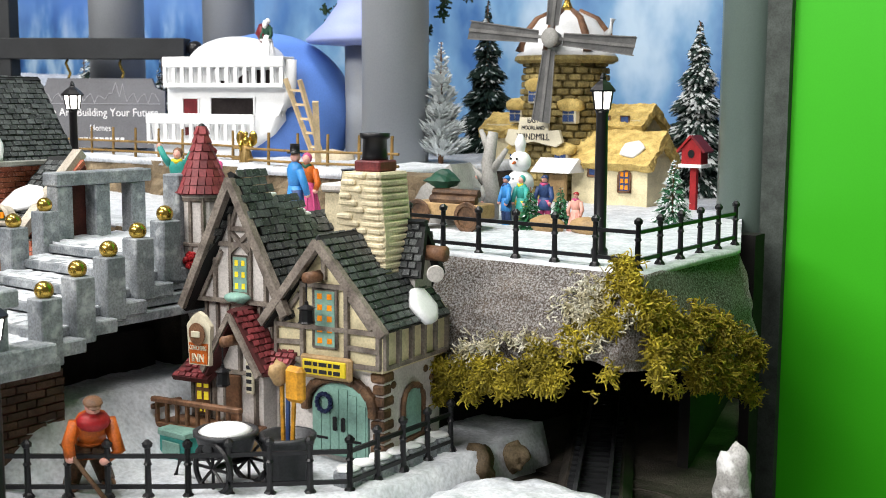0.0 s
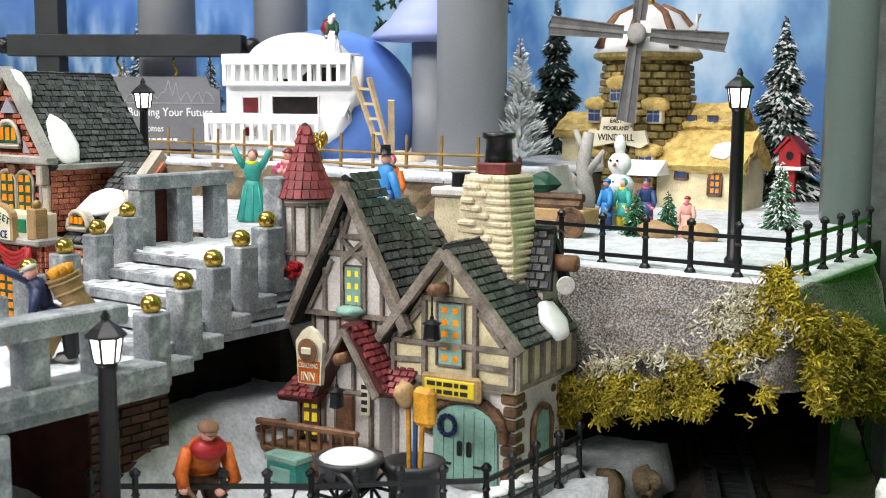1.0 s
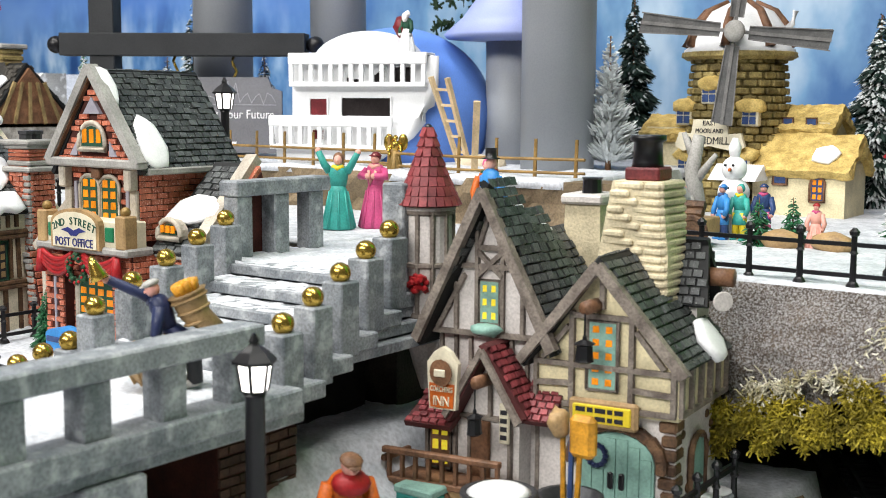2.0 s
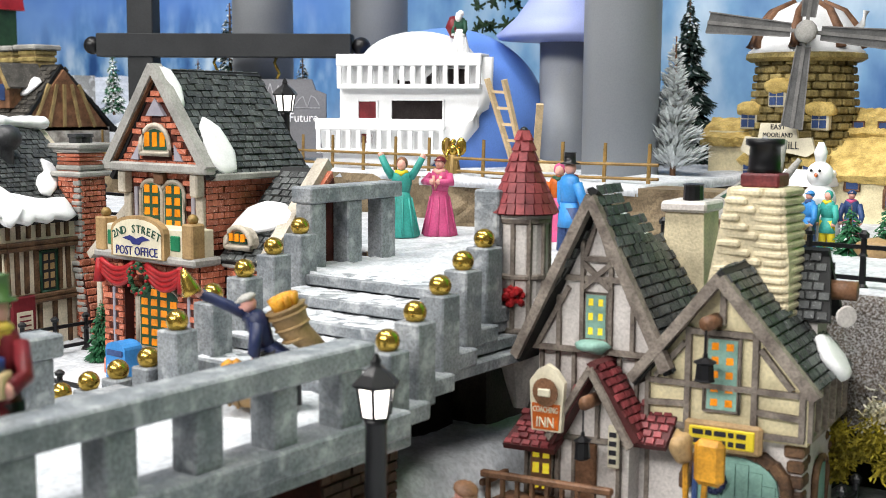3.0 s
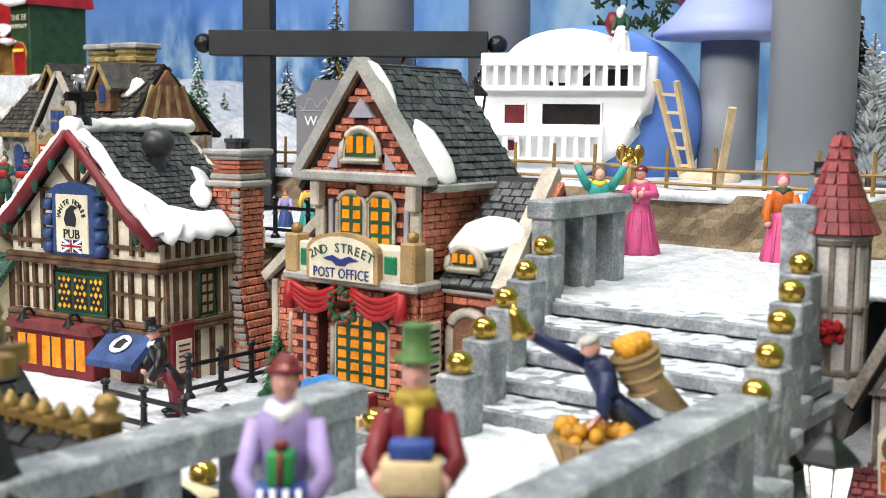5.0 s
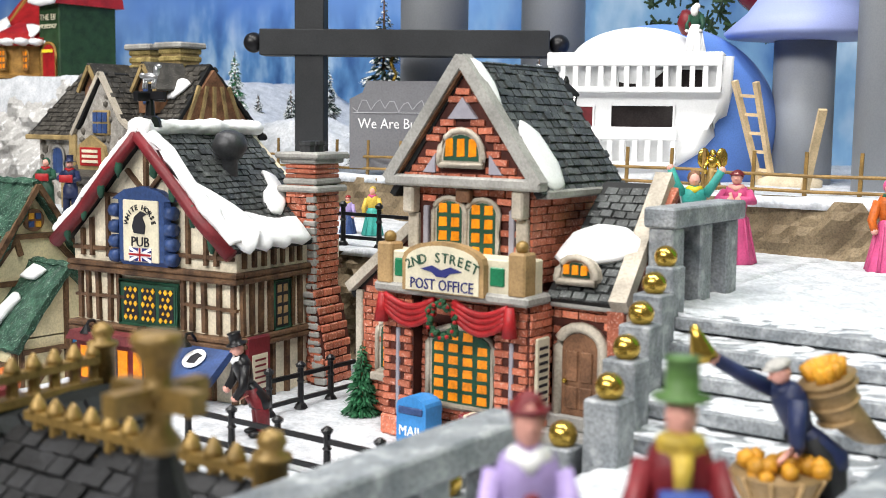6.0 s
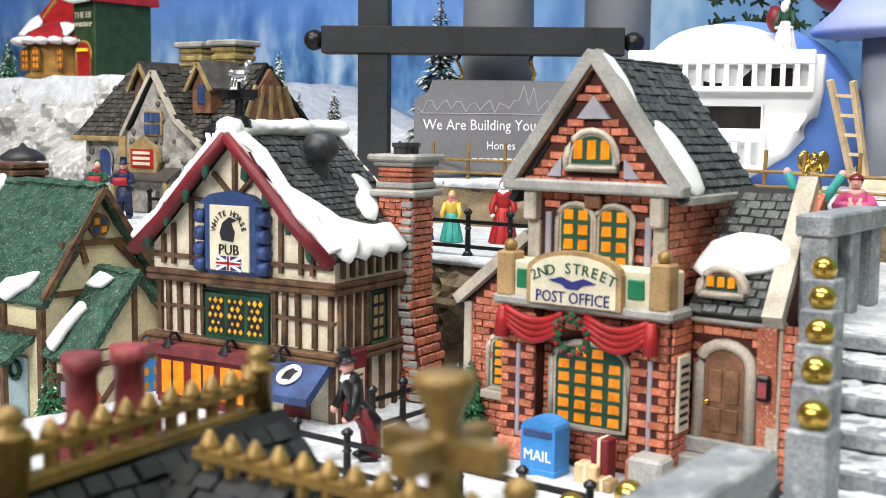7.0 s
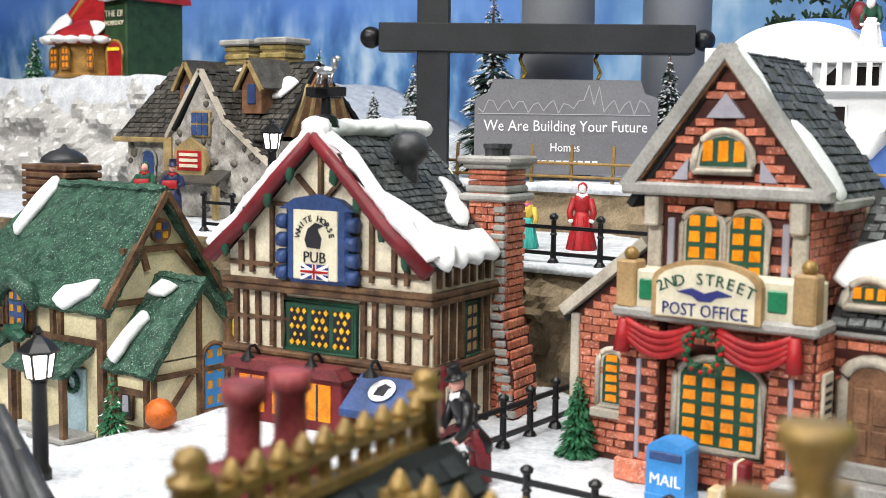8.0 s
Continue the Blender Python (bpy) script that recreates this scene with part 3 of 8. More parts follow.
def slab(corners, th, bm=None):
    """A slanted plate under four corners given as eave, eave, ridge, ridge."""
    bm = bm or bmesh.new()
    c = [Vector(p) for p in corners]
    n = (c[1] - c[0]).cross(c[3] - c[0]).normalized()
    top = [bm.verts.new(p) for p in c]
    low = [bm.verts.new(p - n * th) for p in c]
    bm.faces.new(top)
    bm.faces.new(low[::-1])
    for i in range(4):
        j = (i + 1) % 4
        bm.faces.new((top[i], low[i], low[j], top[j]))
    return bm


WARP = [None]


def shingled(parent, corners, bed, mat, pw=0.62, ph=0.5, th=0.35, limit=60, thick=0.13, name="shingle", roof_name="roof", cut=None):
    """A roof slope: a plate with rows of shingles on it. corners: eave a, eave b, ridge b, ridge a, anticlockwise from outside."""
    if WARP[0]:
        corners = [WARP[0](Vector(c)) for c in corners]
    roof = part(roof_name, slab(corners, th), bed, parent)
    c = [Vector(p) for p in corners]
    u = (c[1] - c[0]).normalized()
    wv = (c[3] - c[0]) - u * (c[3] - c[0]).dot(u)
    high = wv.length
    w = wv / high
    loc = [((p - c[0]).dot(u), (p - c[0]).dot(w)) for p in c]
    a0, a1 = min(l[0] for l in loc), max(l[0] for l in loc)

    def inside(a, b):
        a += a0
        if b > high - ph * 0.3 or b < 0:
            return False
        f = b / high
        lo = loc[0][0] + (loc[3][0] - loc[0][0]) * f
        hi = loc[1][0] + (loc[2][0] - loc[1][0]) * f
        if not (lo + pw * 0.3 <= a <= hi - pw * 0.3):
            return False
        return cut is None or not cut(*(c[0] + u * a + w * b))
    pieces(name, roof, c[0] + u * a0, u, w, a1 - a0, high, pw, ph, thick, mat, inside, gap=0.09, limit=limit, wob=0.5, lift=-0.02)
    return roof


def bricks(parent, origin, u, wide, high, inside=lambda a, b: True, limit=100, pw=0.95, ph=0.4, mat=None, name="brick", thick=0.13, gap=0.07):
    pieces(name, parent, origin, u, (0, 0, 1), wide, high, pw, ph, thick, mat or BRICK, inside, gap=gap, limit=limit, wob=0.4)


def arch(w, h, rise, n=8):
    """Outline of an arched opening, its foot at height 0."""
    pts = [(-w / 2, 0), (w / 2, 0)]
    if rise <= 0:
        return pts + [(w / 2, h), (-w / 2, h)]
    return pts + [(w / 2 * math.cos(math.pi * i / n), h - rise + rise * math.sin(math.pi * i / n)) for i in range(n + 1)]


def arched_window(parent, x, z, w, h, y, rise=0.0, nx=3, nz=4, frame_mat=None, sash=None, glow=None, border=0.35, axis="y", depth=0.3, name="window", ps=1.0):
    """An upright window on a wall; axis y: wall faces the front at depth y; axis x: wall faces right."""
    frame_mat, sash, glow = frame_mat or PALETRIM, sash or SASHGREEN, glow or GLOW
    out, inn = arch(w + 2 * border, h + border * 1.6, rise + border * (1 if rise else 0)), arch(w, h, rise)

    def P(poly, dz=0.0):
        return [(x + a, z + b + dz) for a, b in poly]
    s = -1 if axis == "y" else 1
    win = part(name, prism(P(out, -border * 0.8), axis, y, y + s * depth * 0.55), frame_mat, parent)
    part("sash", prism(P(inn), axis, y, y + s * depth * 0.66), sash, win)
    cw, ch = w / nx, h / nz
    for i in range(nx):
        for k in range(nz):
            cx, cz = -w / 2 + (i + 0.5) * cw, (k + 0.5) * ch
            if rise and cz > h - rise:
                e = (cz - (h - rise)) / rise
                if abs(cx) > w / 2 * math.sqrt(max(0.0, 1 - e * e)) - cw * 0.2:
                    continue
            hw, hh = cw * 0.33 * ps, ch * 0.35 * ps
            q = [(cx - hw, cz - hh), (cx + hw, cz - hh * 0.9), (cx + hw * 0.95, cz + hh), (cx - hw * 0.9, cz + hh * 0.94)]
            part("pane", prism(P(q), axis, y + s * depth * 0.5, y + s * depth * 0.74), glow, win)
    # raised border round the opening
    ob = P(out, -border * 0.8)
    yr = y + s * depth * 0.6
    ring = tube([(a, yr, b) if axis == "y" else (yr, a, b) for a, b in ob + ob[:1]], border * 0.55, seg=6)
    part("surround", ring, frame_mat, win, smooth=True)
    return win


def beams(parent, list2d, y, w, mat, d=0.18, axis="y", name="timber"):
    """Timbers on a wall, each a bar of its own: pairs of points in the wall's plane."""
    for k, (a, b, c, e) in enumerate(list2d):
        d2 = d * 2 + 0.03 * (k % 4)
        if axis == "y":
            part(name, bar((a, y, b), (c, y, e), w * 0.68, d2, up=(0, 1, 0)), mat, parent)
        else:
            part(name, bar((y, a, b), (y, c, e), w * 0.68, d2, up=(1, 0, 0)), mat, parent)


def snow_patch(parent, pts, r, th=0.35, n=None, sub=3, name="snow", seed=0.0, mat=None):
    """A melted-looking cake of snow: a run of flat lumps along pts, joined to one mesh. n: the surface's normal."""
    bm = bmesh.new()
    n = Vector(n or (0, 0, 1)).normalized()
    q = n.to_track_quat("Z", "Y").to_matrix().to_4x4()
    for i, p in enumerate(pts):
        rr = p[3] if len(p) > 3 else r
        b = ball((0, 0, 0), (rr, rr * 0.9, th), sub=sub, rough=0.25, seed=seed + i * 1.3)
        bmesh.ops.transform(b, matrix=Matrix.Translation(p[:3]) @ q, verts=b.verts)
        me = bpy.data.meshes.new("t")
        b.to_mesh(me)
        b.free()
        bm.from_mesh(me)
        bpy.data.meshes.remove(me)
    return part(name, bm, mat or SNOWPAINT, parent, "white snow cake", smooth=True)


def snow_run(pts, r, flat, seed):
    """A lumpy roll of snow along points."""
    bm = tube(pts, r, seg=12)
    bmesh.ops.subdivide_edges(bm, edges=list(bm.edges), cuts=1, use_grid_fill=True)
    path = [Vector(p) for p in pts]
    for v in bm.verts:
        c = min(path, key=lambda p: (p - v.co).length)
        d = v.co - c
        d.z *= 0.62
        k = 1 + 0.38 * noise.noise(v.co * 0.75 + Vector((seed, 0, 0))) + 0.12 * noise.noise(v.co * 2.2)
        v.co = c + d * k
    return bm


def lump_slab(parent, outline, plane_o, u, w, th, name="snow", mat=None):
    """Snow lying on a slope with a rounded outline given in the slope's own plane."""
    u, w = Vector(u).normalized(), Vector(w).normalized()
    n = u.cross(w)
    o = Vector(plane_o)
    bm = bmesh.new()
    cx, cy = sum(p[0] for p in outline) / len(outline), sum(p[1] for p in outline) / len(outline)
    ol = []
    for i, p in enumerate(outline):
        q = outline[(i + 1) % len(outline)]
        pp = outline[i - 1]
        ol.append((0.25 * pp[0] * 0.5 + 0.875 * p[0] - 0.0 * q[0], 0.125 * pp[1] + 0.875 * p[1]))
        ol.append(((p[0] + q[0]) / 2, (p[1] + q[1]) / 2))
    rings = []
    for f, h in ((1.0, 0.0), (1.02, 0.45), (0.94, 0.85), (0.75, 1.0), (0.4, 1.05)):
        rings.append([bm.verts.new(o + u * (cx + (a - cx) * f) + w * (cy + (b - cy) * f) + n * h * th) for a, b in ol])
    for r, s in zip(rings, rings[1:]):
        for i in range(len(ol)):
            j = (i + 1) % len(ol)
            bm.faces.new((r[i], r[j], s[j], s[i]))
    bm.faces.new(rings[-1])
    bm.faces.new(rings[0][::-1])
    return part(name, bm, mat or SNOWPAINT, parent, "white snow cake", smooth=True)


# ---- post office ----
def hole(*rects):
    return lambda a, b: not any(x0 < a < x1 and z0 < b < z1 for x0, x1, z0, z1 in rects)


po = thing("post_office", -85, 50, 81.6, "red brick model post office with slate roof and lit windows", "model house")
body = part("body", box(-4.3, 4.9, -0.2, 8.5, 0, 8.2), MORTAR, po)
for bx0, bx1 in ((-4.3, -2.3), (2.9, 4.9)):
    part("bay", box(bx0, bx1, -1.0, -0.1, 0, 8.0), MORTAR, po)
    bricks(po, (bx0, -1.0, 0.3), (1, 0, 0), bx1 - bx0, 7.6, hole((0.8, 1.2, 0.8, 6.0)), 30)
    part("bay_foot", box(bx0 - 0.1, bx1 + 0.1, -1.25, -0.1, 0, 1.1, 0.1), BRICK, po)
part("upper_wall", prism([(-3.75, 8.0), (3.9, 8.0), (3.9, 13.5), (0.1, 19.0), (-3.75, 13.5)], "y", 0.45, 8.3), MORTAR, po)
part("gable_panel", prism([(-4.1, 13.6), (4.3, 13.6), (0.1, 19.3)], "y", 0.0, 0.5), MORTAR, po)
part("left_wing", prism([(-8.2, 0), (-4.4, 0), (-4.4, 10.6), (-8.2, 7.2)], "y", 1.65, 8.2), MORTAR, po)
part("right_wing", prism([(1.15, 0), (8, 0), (8, 8), (6.3, 13.2), (1.15, 8)], "x", 4.85, 9.3), MORTAR, po)


bricks(po, (-2.3, -0.2, 0.3), (1, 0, 0), 5.2, 7.8, hole((0.5, 4.7, 1.6, 6.6)), 60)
bricks(po, (4.9, -1.0, 0.3), (0, 1, 0), 2.1, 7.6, limit=40)
bricks(po, (-3.75, 0.45, 8.6), (1, 0, 0), 7.65, 5.0, hole((1.8, 6.0, 0, 4.6), (0, 0.5, 0, 6), (7.2, 8, 0, 6), (0.9, 1.5, 0.3, 4), (6.4, 6.9, 0.3, 4)), 40)
bricks(po, (-3.75, 0.0, 13.8), (1, 0, 0), 7.65, 5.2, lambda a, b: abs(a - 3.85) < 3.95 * (1 - b / 5.4) - 0.3 and not (2.3 < a < 5.4 and 0.2 < b < 2.3) and not (3.3 < a < 4.4 and 2.9 < b < 4.2), 30)
bricks(po, (3.9, 0.45, 8.6), (0, 1, 0), 7.8, 5.0, limit=25)
bricks(po, (-8.2, 1.65, 0.3), (1, 0, 0), 3.8, 9.6, lambda a, b: b < 6.8 + a * 0.85 and not (1.6 < a < 2.9 and 2.2 < b < 5.9), 30)
bricks(po, (5.05, 1.15, 0.3), (1, 0, 0), 5.1, 7.6, hole((0.3, 3.2, 0, 6.8)), 25)
for a, z0, z1 in ((-3.3, 1.2, 5.9), (3.9, 1.2, 5.9)):
    part("pilaster_strip", box(a - 0.12, a + 0.12, -1.14, -0.95, z0, z1, 0.05), LILACPIPE, po)
for a in (-2.55, 2.9):
    part("pilaster_strip", box(a - 0.17, a + 0.17, 0.25, 0.5, 8.9, 12.4, 0.05), LILACPIPE, po)
# roof
shingled(po, [(4.9, -0.1, 13.3), (4.9, 8.9, 13.3), (0.1, 8.9, 19.9), (0.1, -0.1, 19.9)], SLATEDARK, SLATE, 0.7, 0.5, limit=90)
shingled(po, [(-4.7, 8.9, 13.0), (-4.7, -0.1, 13.0), (0.1, -0.1, 19.9), (0.1, 8.9, 19.9)], SLATEDARK, SLATE, 0.7, 0.5, limit=10)
for sx in (-1, 1):
    part("bargeboard", bar((0.1 + sx * 4.75, -0.2, 13.75), (0.1, -0.2, 20.1), 0.62, 0.7 + 0.02 * sx, up=(0, 1, 0)), GREYTRIM, po)
    part("inner_board", bar((0.1 + sx * 4.2, -0.1, 14.0), (0.1, -0.1, 19.55), 0.22, 0.55 + 0.02 * sx, up=(0, 1, 0)), BROWN, po)
part("eave_board", box(-4.8, 5.0, -0.55, 0.4, 13.45, 14.05, 0.12), GREYTRIM, po)
part("eave_board", box(4.2, 5.0, 0.4, 8.9, 13.05, 13.5, 0.1), GREYTRIM, po)
for sx in (-3.35, 3.55):
    part("bracket", box(sx - 0.35, sx + 0.35, -0.3, 0.45, 12.0, 13.45, 0.1), PALETRIM, po)
    part("corner_pier", box(sx - 0.35, sx + 0.35, 0.2, 0.6, 8.2, 12.0, 0.06), PALETRIM, po)
arched_window(po, 0.1, 14.85, 2.2, 1.35, -0.1, 1.1, 3, 1, PALETRIM, SASHGREEN, GLOW, 0.3)
arched_window(po, -0.95, 9.8, 1.6, 2.9, 0.4, 0.5, 2, 4, PALETRIM, SASHGREEN, GLOW, 0.24)
arched_window(po, 1.15, 9.8, 1.6, 2.9, 0.4, 0.5, 2, 4, PALETRIM, SASHGREEN, GLOW, 0.24)
part("keystone", box(-0.35, 0.55, -0.15, 0.3, 12.7, 13.4, 0.08), BROWN, po)
part("emblem", prism([(-0.8, 17.0), (1.0, 17.0), (0.1, 18.1)], "y", 0.0, -0.25), LILACPIPE, po, "blue-grey carved triangle")
for sx in (-1, 1):
    part("emblem", prism([(0.1 + sx * 1.7, 14.2), (0.1 + sx * 2.5, 14.2), (0.1 + sx * 1.7, 15.2)], "y", 0.0, -0.22), LILACPIPE, po)
# parapet with the name board
part("cornice", box(-4.5, 5.2, -1.75, 0.6, 7.85, 8.4, 0.15), GREYTRIM, po)
part("parapet", box(-4.3, 4.9, -1.5, 0.2, 8.3, 10.1, 0.08), SIGNCREAM, po)
for x in (-3.8, 4.5):
    p = part("parapet_pier", box(x - 0.5, x + 0.5, -1.7, -0.6, 8.3, 10.5, 0.1), TAN, po)
    part("knob", ball((x, -1.15, 10.75), 0.35), GOLDPAINT, p, smooth=True)
for x in (-2.75, 3.3):
    part("green_panel", box(x - 0.42, x + 0.42, -1.62, -1.4, 8.75, 9.7, 0.06), material("green_enamel", (0.02, 0.22, 0.10), 0.3, vary=0.2), po)
sg = [(-2.35, 8.15), (2.75, 8.15), (2.75, 9.8)] + [(0.2 + 2.55 * math.cos(t), 9.8 + 1.0 * math.sin(t)) for t in [math.pi * k / 10 for k in range(1, 10)]] + [(-2.35, 9.8)]
board = part("name_board", prism(sg, "y", -1.5, -1.95), TAN, po)
sgi = [(0.2 + (a - 0.2) * 0.9, 8.2 + (b - 8.2) * 0.9 + 0.05) for a, b in sg]
part("board_face", prism(sgi, "y", -1.9, -2.0), SIGNCREAM, board)
for k, ch in enumerate("2ND STREET"):
    t = (k - 4.5) * 0.088
    writing(ch, 0.72, INKGREEN, board, Matrix.Translation((0.2 + 5.4 * math.sin(t), -2.02, 10.0 - 5.4 * (1 - math.cos(t)) - 0.05)) @ Euler((radians(90), t, 0), "XYZ").to_matrix().to_4x4())
writing("POST OFFICE", 0.8, INKBLUE, board, upright(0.2, -2.02, 8.55), squeeze=0.85)
part("eagle", prism([(-1.1, 9.35), (-0.35, 9.2), (-0.1, 9.0), (0.5, 9.0), (0.75, 9.2), (1.5, 9.35), (0.8, 9.55), (0.2, 9.35), (-0.4, 9.55)], "y", -1.98, -2.06), INKBLUE, board, "dark blue winged emblem")
# red swags with the wreath
for sx in (-1, 1):
    sw = bmesh.new()
    for k in range(4):
        tube([(0.2 + sx * (0.6 + 3.3 * t / 8), -1.75, 7.75 - 0.22 * k - (0.5 + 0.1 * k) * math.sin(math.pi * t / 8)) for t in range(9)], 0.19, seg=6, bm=sw)
    tube([(0.2 + sx * 4.0, -1.75, 7.8), (0.2 + sx * 4.05, -1.8, 6.3)], 0.25, 0.4, seg=7, bm=sw)
    part("swag", sw, RED, po, "red draped cloth", smooth=True)
wr = bmesh.new()
rw = random.Random(4)
for k in range(60):
    t = rw.uniform(0, 6.283)
    r = 0.85 + rw.uniform(-0.16, 0.16)
    ball((0.2 + r * math.cos(t), -1.85 + rw.uniform(-0.15, 0.1), 6.75 + r * math.sin(t)), rw.uniform(0.12, 0.22), wr, 1)
wreath = part("wreath", wr, material("wreath_green", (0.03, 0.11, 0.05), 0.6, vary=0.3), po, "green wreath with red berries")
wb = bmesh.new()
for k in range(12):
    t = k * 0.52
    ball((0.2 + 0.88 * math.cos(t), -2.05, 6.75 + 0.88 * math.sin(t)), 0.12, wb, 1)
part("berry", wb, RED, wreath)
arched_window(po, 0.35, 2.15, 3.7, 3.9, -0.2, 0.75, 4, 6, PALETRIM, SASHGREEN, GLOW, 0.28, depth=0.36)
arched_window(po, -6.05, 2.9, 0.95, 2.5, 1.65, 0.45, 1, 5, PALETRIM, SASHGREEN, GLOW, 0.28)
part("sill", box(-7.0, -5.0, 1.0, 1.7, 2.2, 2.65, 0.06), PALETRIM, po)
# left lean-to coping, right wing roof, door, steps
part("coping", bar((-8.8, 1.4, 7.3), (-4.3, 1.4, 11.1), 0.55, 0.6, up=(0, 1, 0)), PALETRIM, po)
shingled(po, [(-9.0, 8.5, 6.95), (-9.0, 1.7, 6.95), (-4.2, 1.7, 11.1), (-4.2, 8.5, 11.1)], SLATEDARK, SLATE, 0.7, 0.5, limit=6)
part("corner_pier", box(-8.4, -7.9, 1.4, 2.0, 0, 7.2, 0.06), PALETRIM, po)
part("corner_pier", box(8.7, 9.35, 0.9, 1.6, 0, 8, 0.06), PALETRIM, po)
part("cornice", box(5.0, 9.3, 0.6, 1.4, 7.7, 8.15, 0.1), GREYTRIM, po)
shingled(po, [(4.9, 0.4, 8.15), (8.8, 0.4, 8.15), (8.2, 6.3, 13.75), (4.9, 6.3, 13.75)], SLATEDARK, SLATE, 0.75, 0.55, limit=50)
part("gable_coping", bar((9.1, 0.3, 8.1), (8.3, 6.6, 14.1), 0.9, 0.75), PALETRIM, po)
part("gable_wall", prism([(1.1, 0), (8, 0), (8, 8), (6.3, 13.6), (0.6, 8)], "x", 8.3, 9.2), BRICK, po)
arched_window(po, 6.5, 9.3, 1.5, 0.7, 1.4, 0.7, 3, 1, PALETRIM, SASHGREEN, GLOW, 0.35, depth=1.2, name="dormer")
lump_slab(po, [(0, 0), (1.2, -0.35), (2.6, 0.1), (3.6, 0.4), (4.6, 1.0), (4.3, 1.9), (3.0, 2.6), (1.4, 2.6), (0.2, 1.8)], (4.5, 1.9, 9.75), (1, 0, 0), (0, 0.725, 0.69), 0.4)
lump_slab(po, [(0, 0.3), (1.0, -0.2), (2.1, 0.1), (2.6, 1.6), (2.2, 3.6), (1.2, 4.2), (0.5, 3.0)], (4.9 - 4.8 * 0.05, 0.3, 13.1 + 6.9 * 0.05), (0, 1, 0), (-0.57, 0, 0.82), 0.4)
lump_slab(po, [(0, 5.5), (0.9, 5.2), (1.3, 6.9), (1.0, 8.2), (0, 8.4)], (4.9, -0.3, 13.2), (0, 1, 0), (-0.57, 0, 0.82), 0.35)
dr = part("door", prism([(6.72 + a, 2.25 + b) for a, b in arch(2.0, 4.2, 0.8)], "y", 1.0, 0.85), BROWN, po, "brown panelled wooden door")
for k, (a, b, c, d) in enumerate(((-0.75, 0.35, -0.08, 1.5), (0.08, 0.35, 0.75, 1.5), (-0.75, 1.75, -0.08, 3.3), (0.08, 1.75, 0.75, 3.3))):
    part("door_panel", box(6.72 + a, 6.72 + c, 0.74, 0.86, 2.25 + b, 2.25 + d, 0.05), BROWN, dr)
part("knob", ball((5.95, 0.7, 4.0), 0.14), GOLD, dr)
oo = [(6.72 + a, 2.2 + b) for a, b in arch(2.55, 4.55, 1.05)]
ds = tube([(a, 0.95, b) for a, b in oo[1:] + oo[:1]], 0.3, seg=6)
part("door_surround", ds, PALETRIM, po, smooth=True)
for k in range(3):
    part("step", box(4.6, 9.2, -0.9 + 0.75 * k, 1.2, 0.75 * k, 0.75 * (k + 1), 0.08), GREYTRIM, po)
part("step_block", box(3.6, 5.3, -2.6, -1.1, 0, 1.7, 0.15), GREYTRIM, po)
wl = part("wall_lantern", box(8.35, 9.0, 0.5, 1.1, 4.4, 5.6, 0.12), BLACK, po)
part("lantern_glass", box(8.47, 8.88, 0.44, 0.52, 4.6, 5.3), REDSHINGLE, wl)
part("notice", box(5.02, 5.2, -0.7, 0.5, 2.6, 6.2, 0.05), SIGNCREAM, po, "cream notice with dark lines")
for k in range(8):
    part("notice_line", box(5.2, 5.23, -0.5, 0.3, 2.95 + 0.38 * k, 3.1 + 0.38 * k), INK, po)

# ---- pub ----
pub = thing("pub", -106.7, 47.5, 81.6, "half-timbered model pub with snowy slate roof and blue sign", "model house", rz=6.0)
part("body", box(-6.2, 6.9, 0.2, 10.2, 0, 8.0), PUBPLASTER, pub)
part("gable_wall", prism([(-6.3, 7.9), (7.0, 7.9), (7.0, 9.3), (0.1, 15.7), (-6.3, 9.3)], "y", -0.1, 10.2), PUBPLASTER, pub)
for zz in (3.3, 7.2):
    for dz in (0, 0.36):
        part("beam", box(-6.6, 7.3, -0.55, 0.3, zz + dz, zz + dz + 0.33, 0.08), TIMBER, pub)
        part("beam", box(6.85, 7.35, 0.3, 10.2, zz + dz, zz + dz + 0.33, 0.08), TIMBER, pub)
fr = random.Random(9)
beams(pub, [(x, 4.1, x + fr.uniform(-0.08, 0.08), 7.6) for x in (-6.0, -5.3, -4.4, -3.4, -2.6, 2.7, 3.4, 4.4, 5.5, 6.6)], 0.15, 0.42, TIMBER)
beams(pub, [(-6.4, 5.6, -2.1, 5.7), (2.7, 5.7, 6.9, 5.6)], 0.14, 0.28, TIMBER)
beams(pub, [(-6.2, 0, -6.2, 3.3), (6.7, 0, 6.7, 3.3), (5.0, 0, 5.0, 3.3)], 0.15, 0.5, TIMBER)
beams(pub, [(-6.2, 8.7, 6.9, 8.7), (-5.4, 8.2, -5.4, 9.9), (-4.6, 8.2, -4.6, 10.6), (5.6, 8.2, 5.6, 9.8), (-3.2, 8.2, -3.2, 12.0), (3.4, 8.2, 3.4, 12.0), (4.8, 8.2, 4.8, 10.6), (0.1, 12.0, 0.1, 15.2), (-3.4, 12.1, 3.6, 12.1), (0.1, 12.2, 1.6, 13.7), (0.1, 12.2, -1.5, 13.7)], -0.15, 0.36, TIMBER)
beams(pub, [(y, 4.1, y + fr.uniform(-0.1, 0.1), 7.6) for y in (0.5, 1.3, 2.1, 3.0, 5.2, 6.0, 9.6)], 6.95, 0.42, TIMBER, axis="x")
beams(pub, [(y, 0, y, 3.3) for y in (0.5, 1.7, 3.2, 4.6, 6.0)], 6.95, 0.42, TIMBER, axis="x")
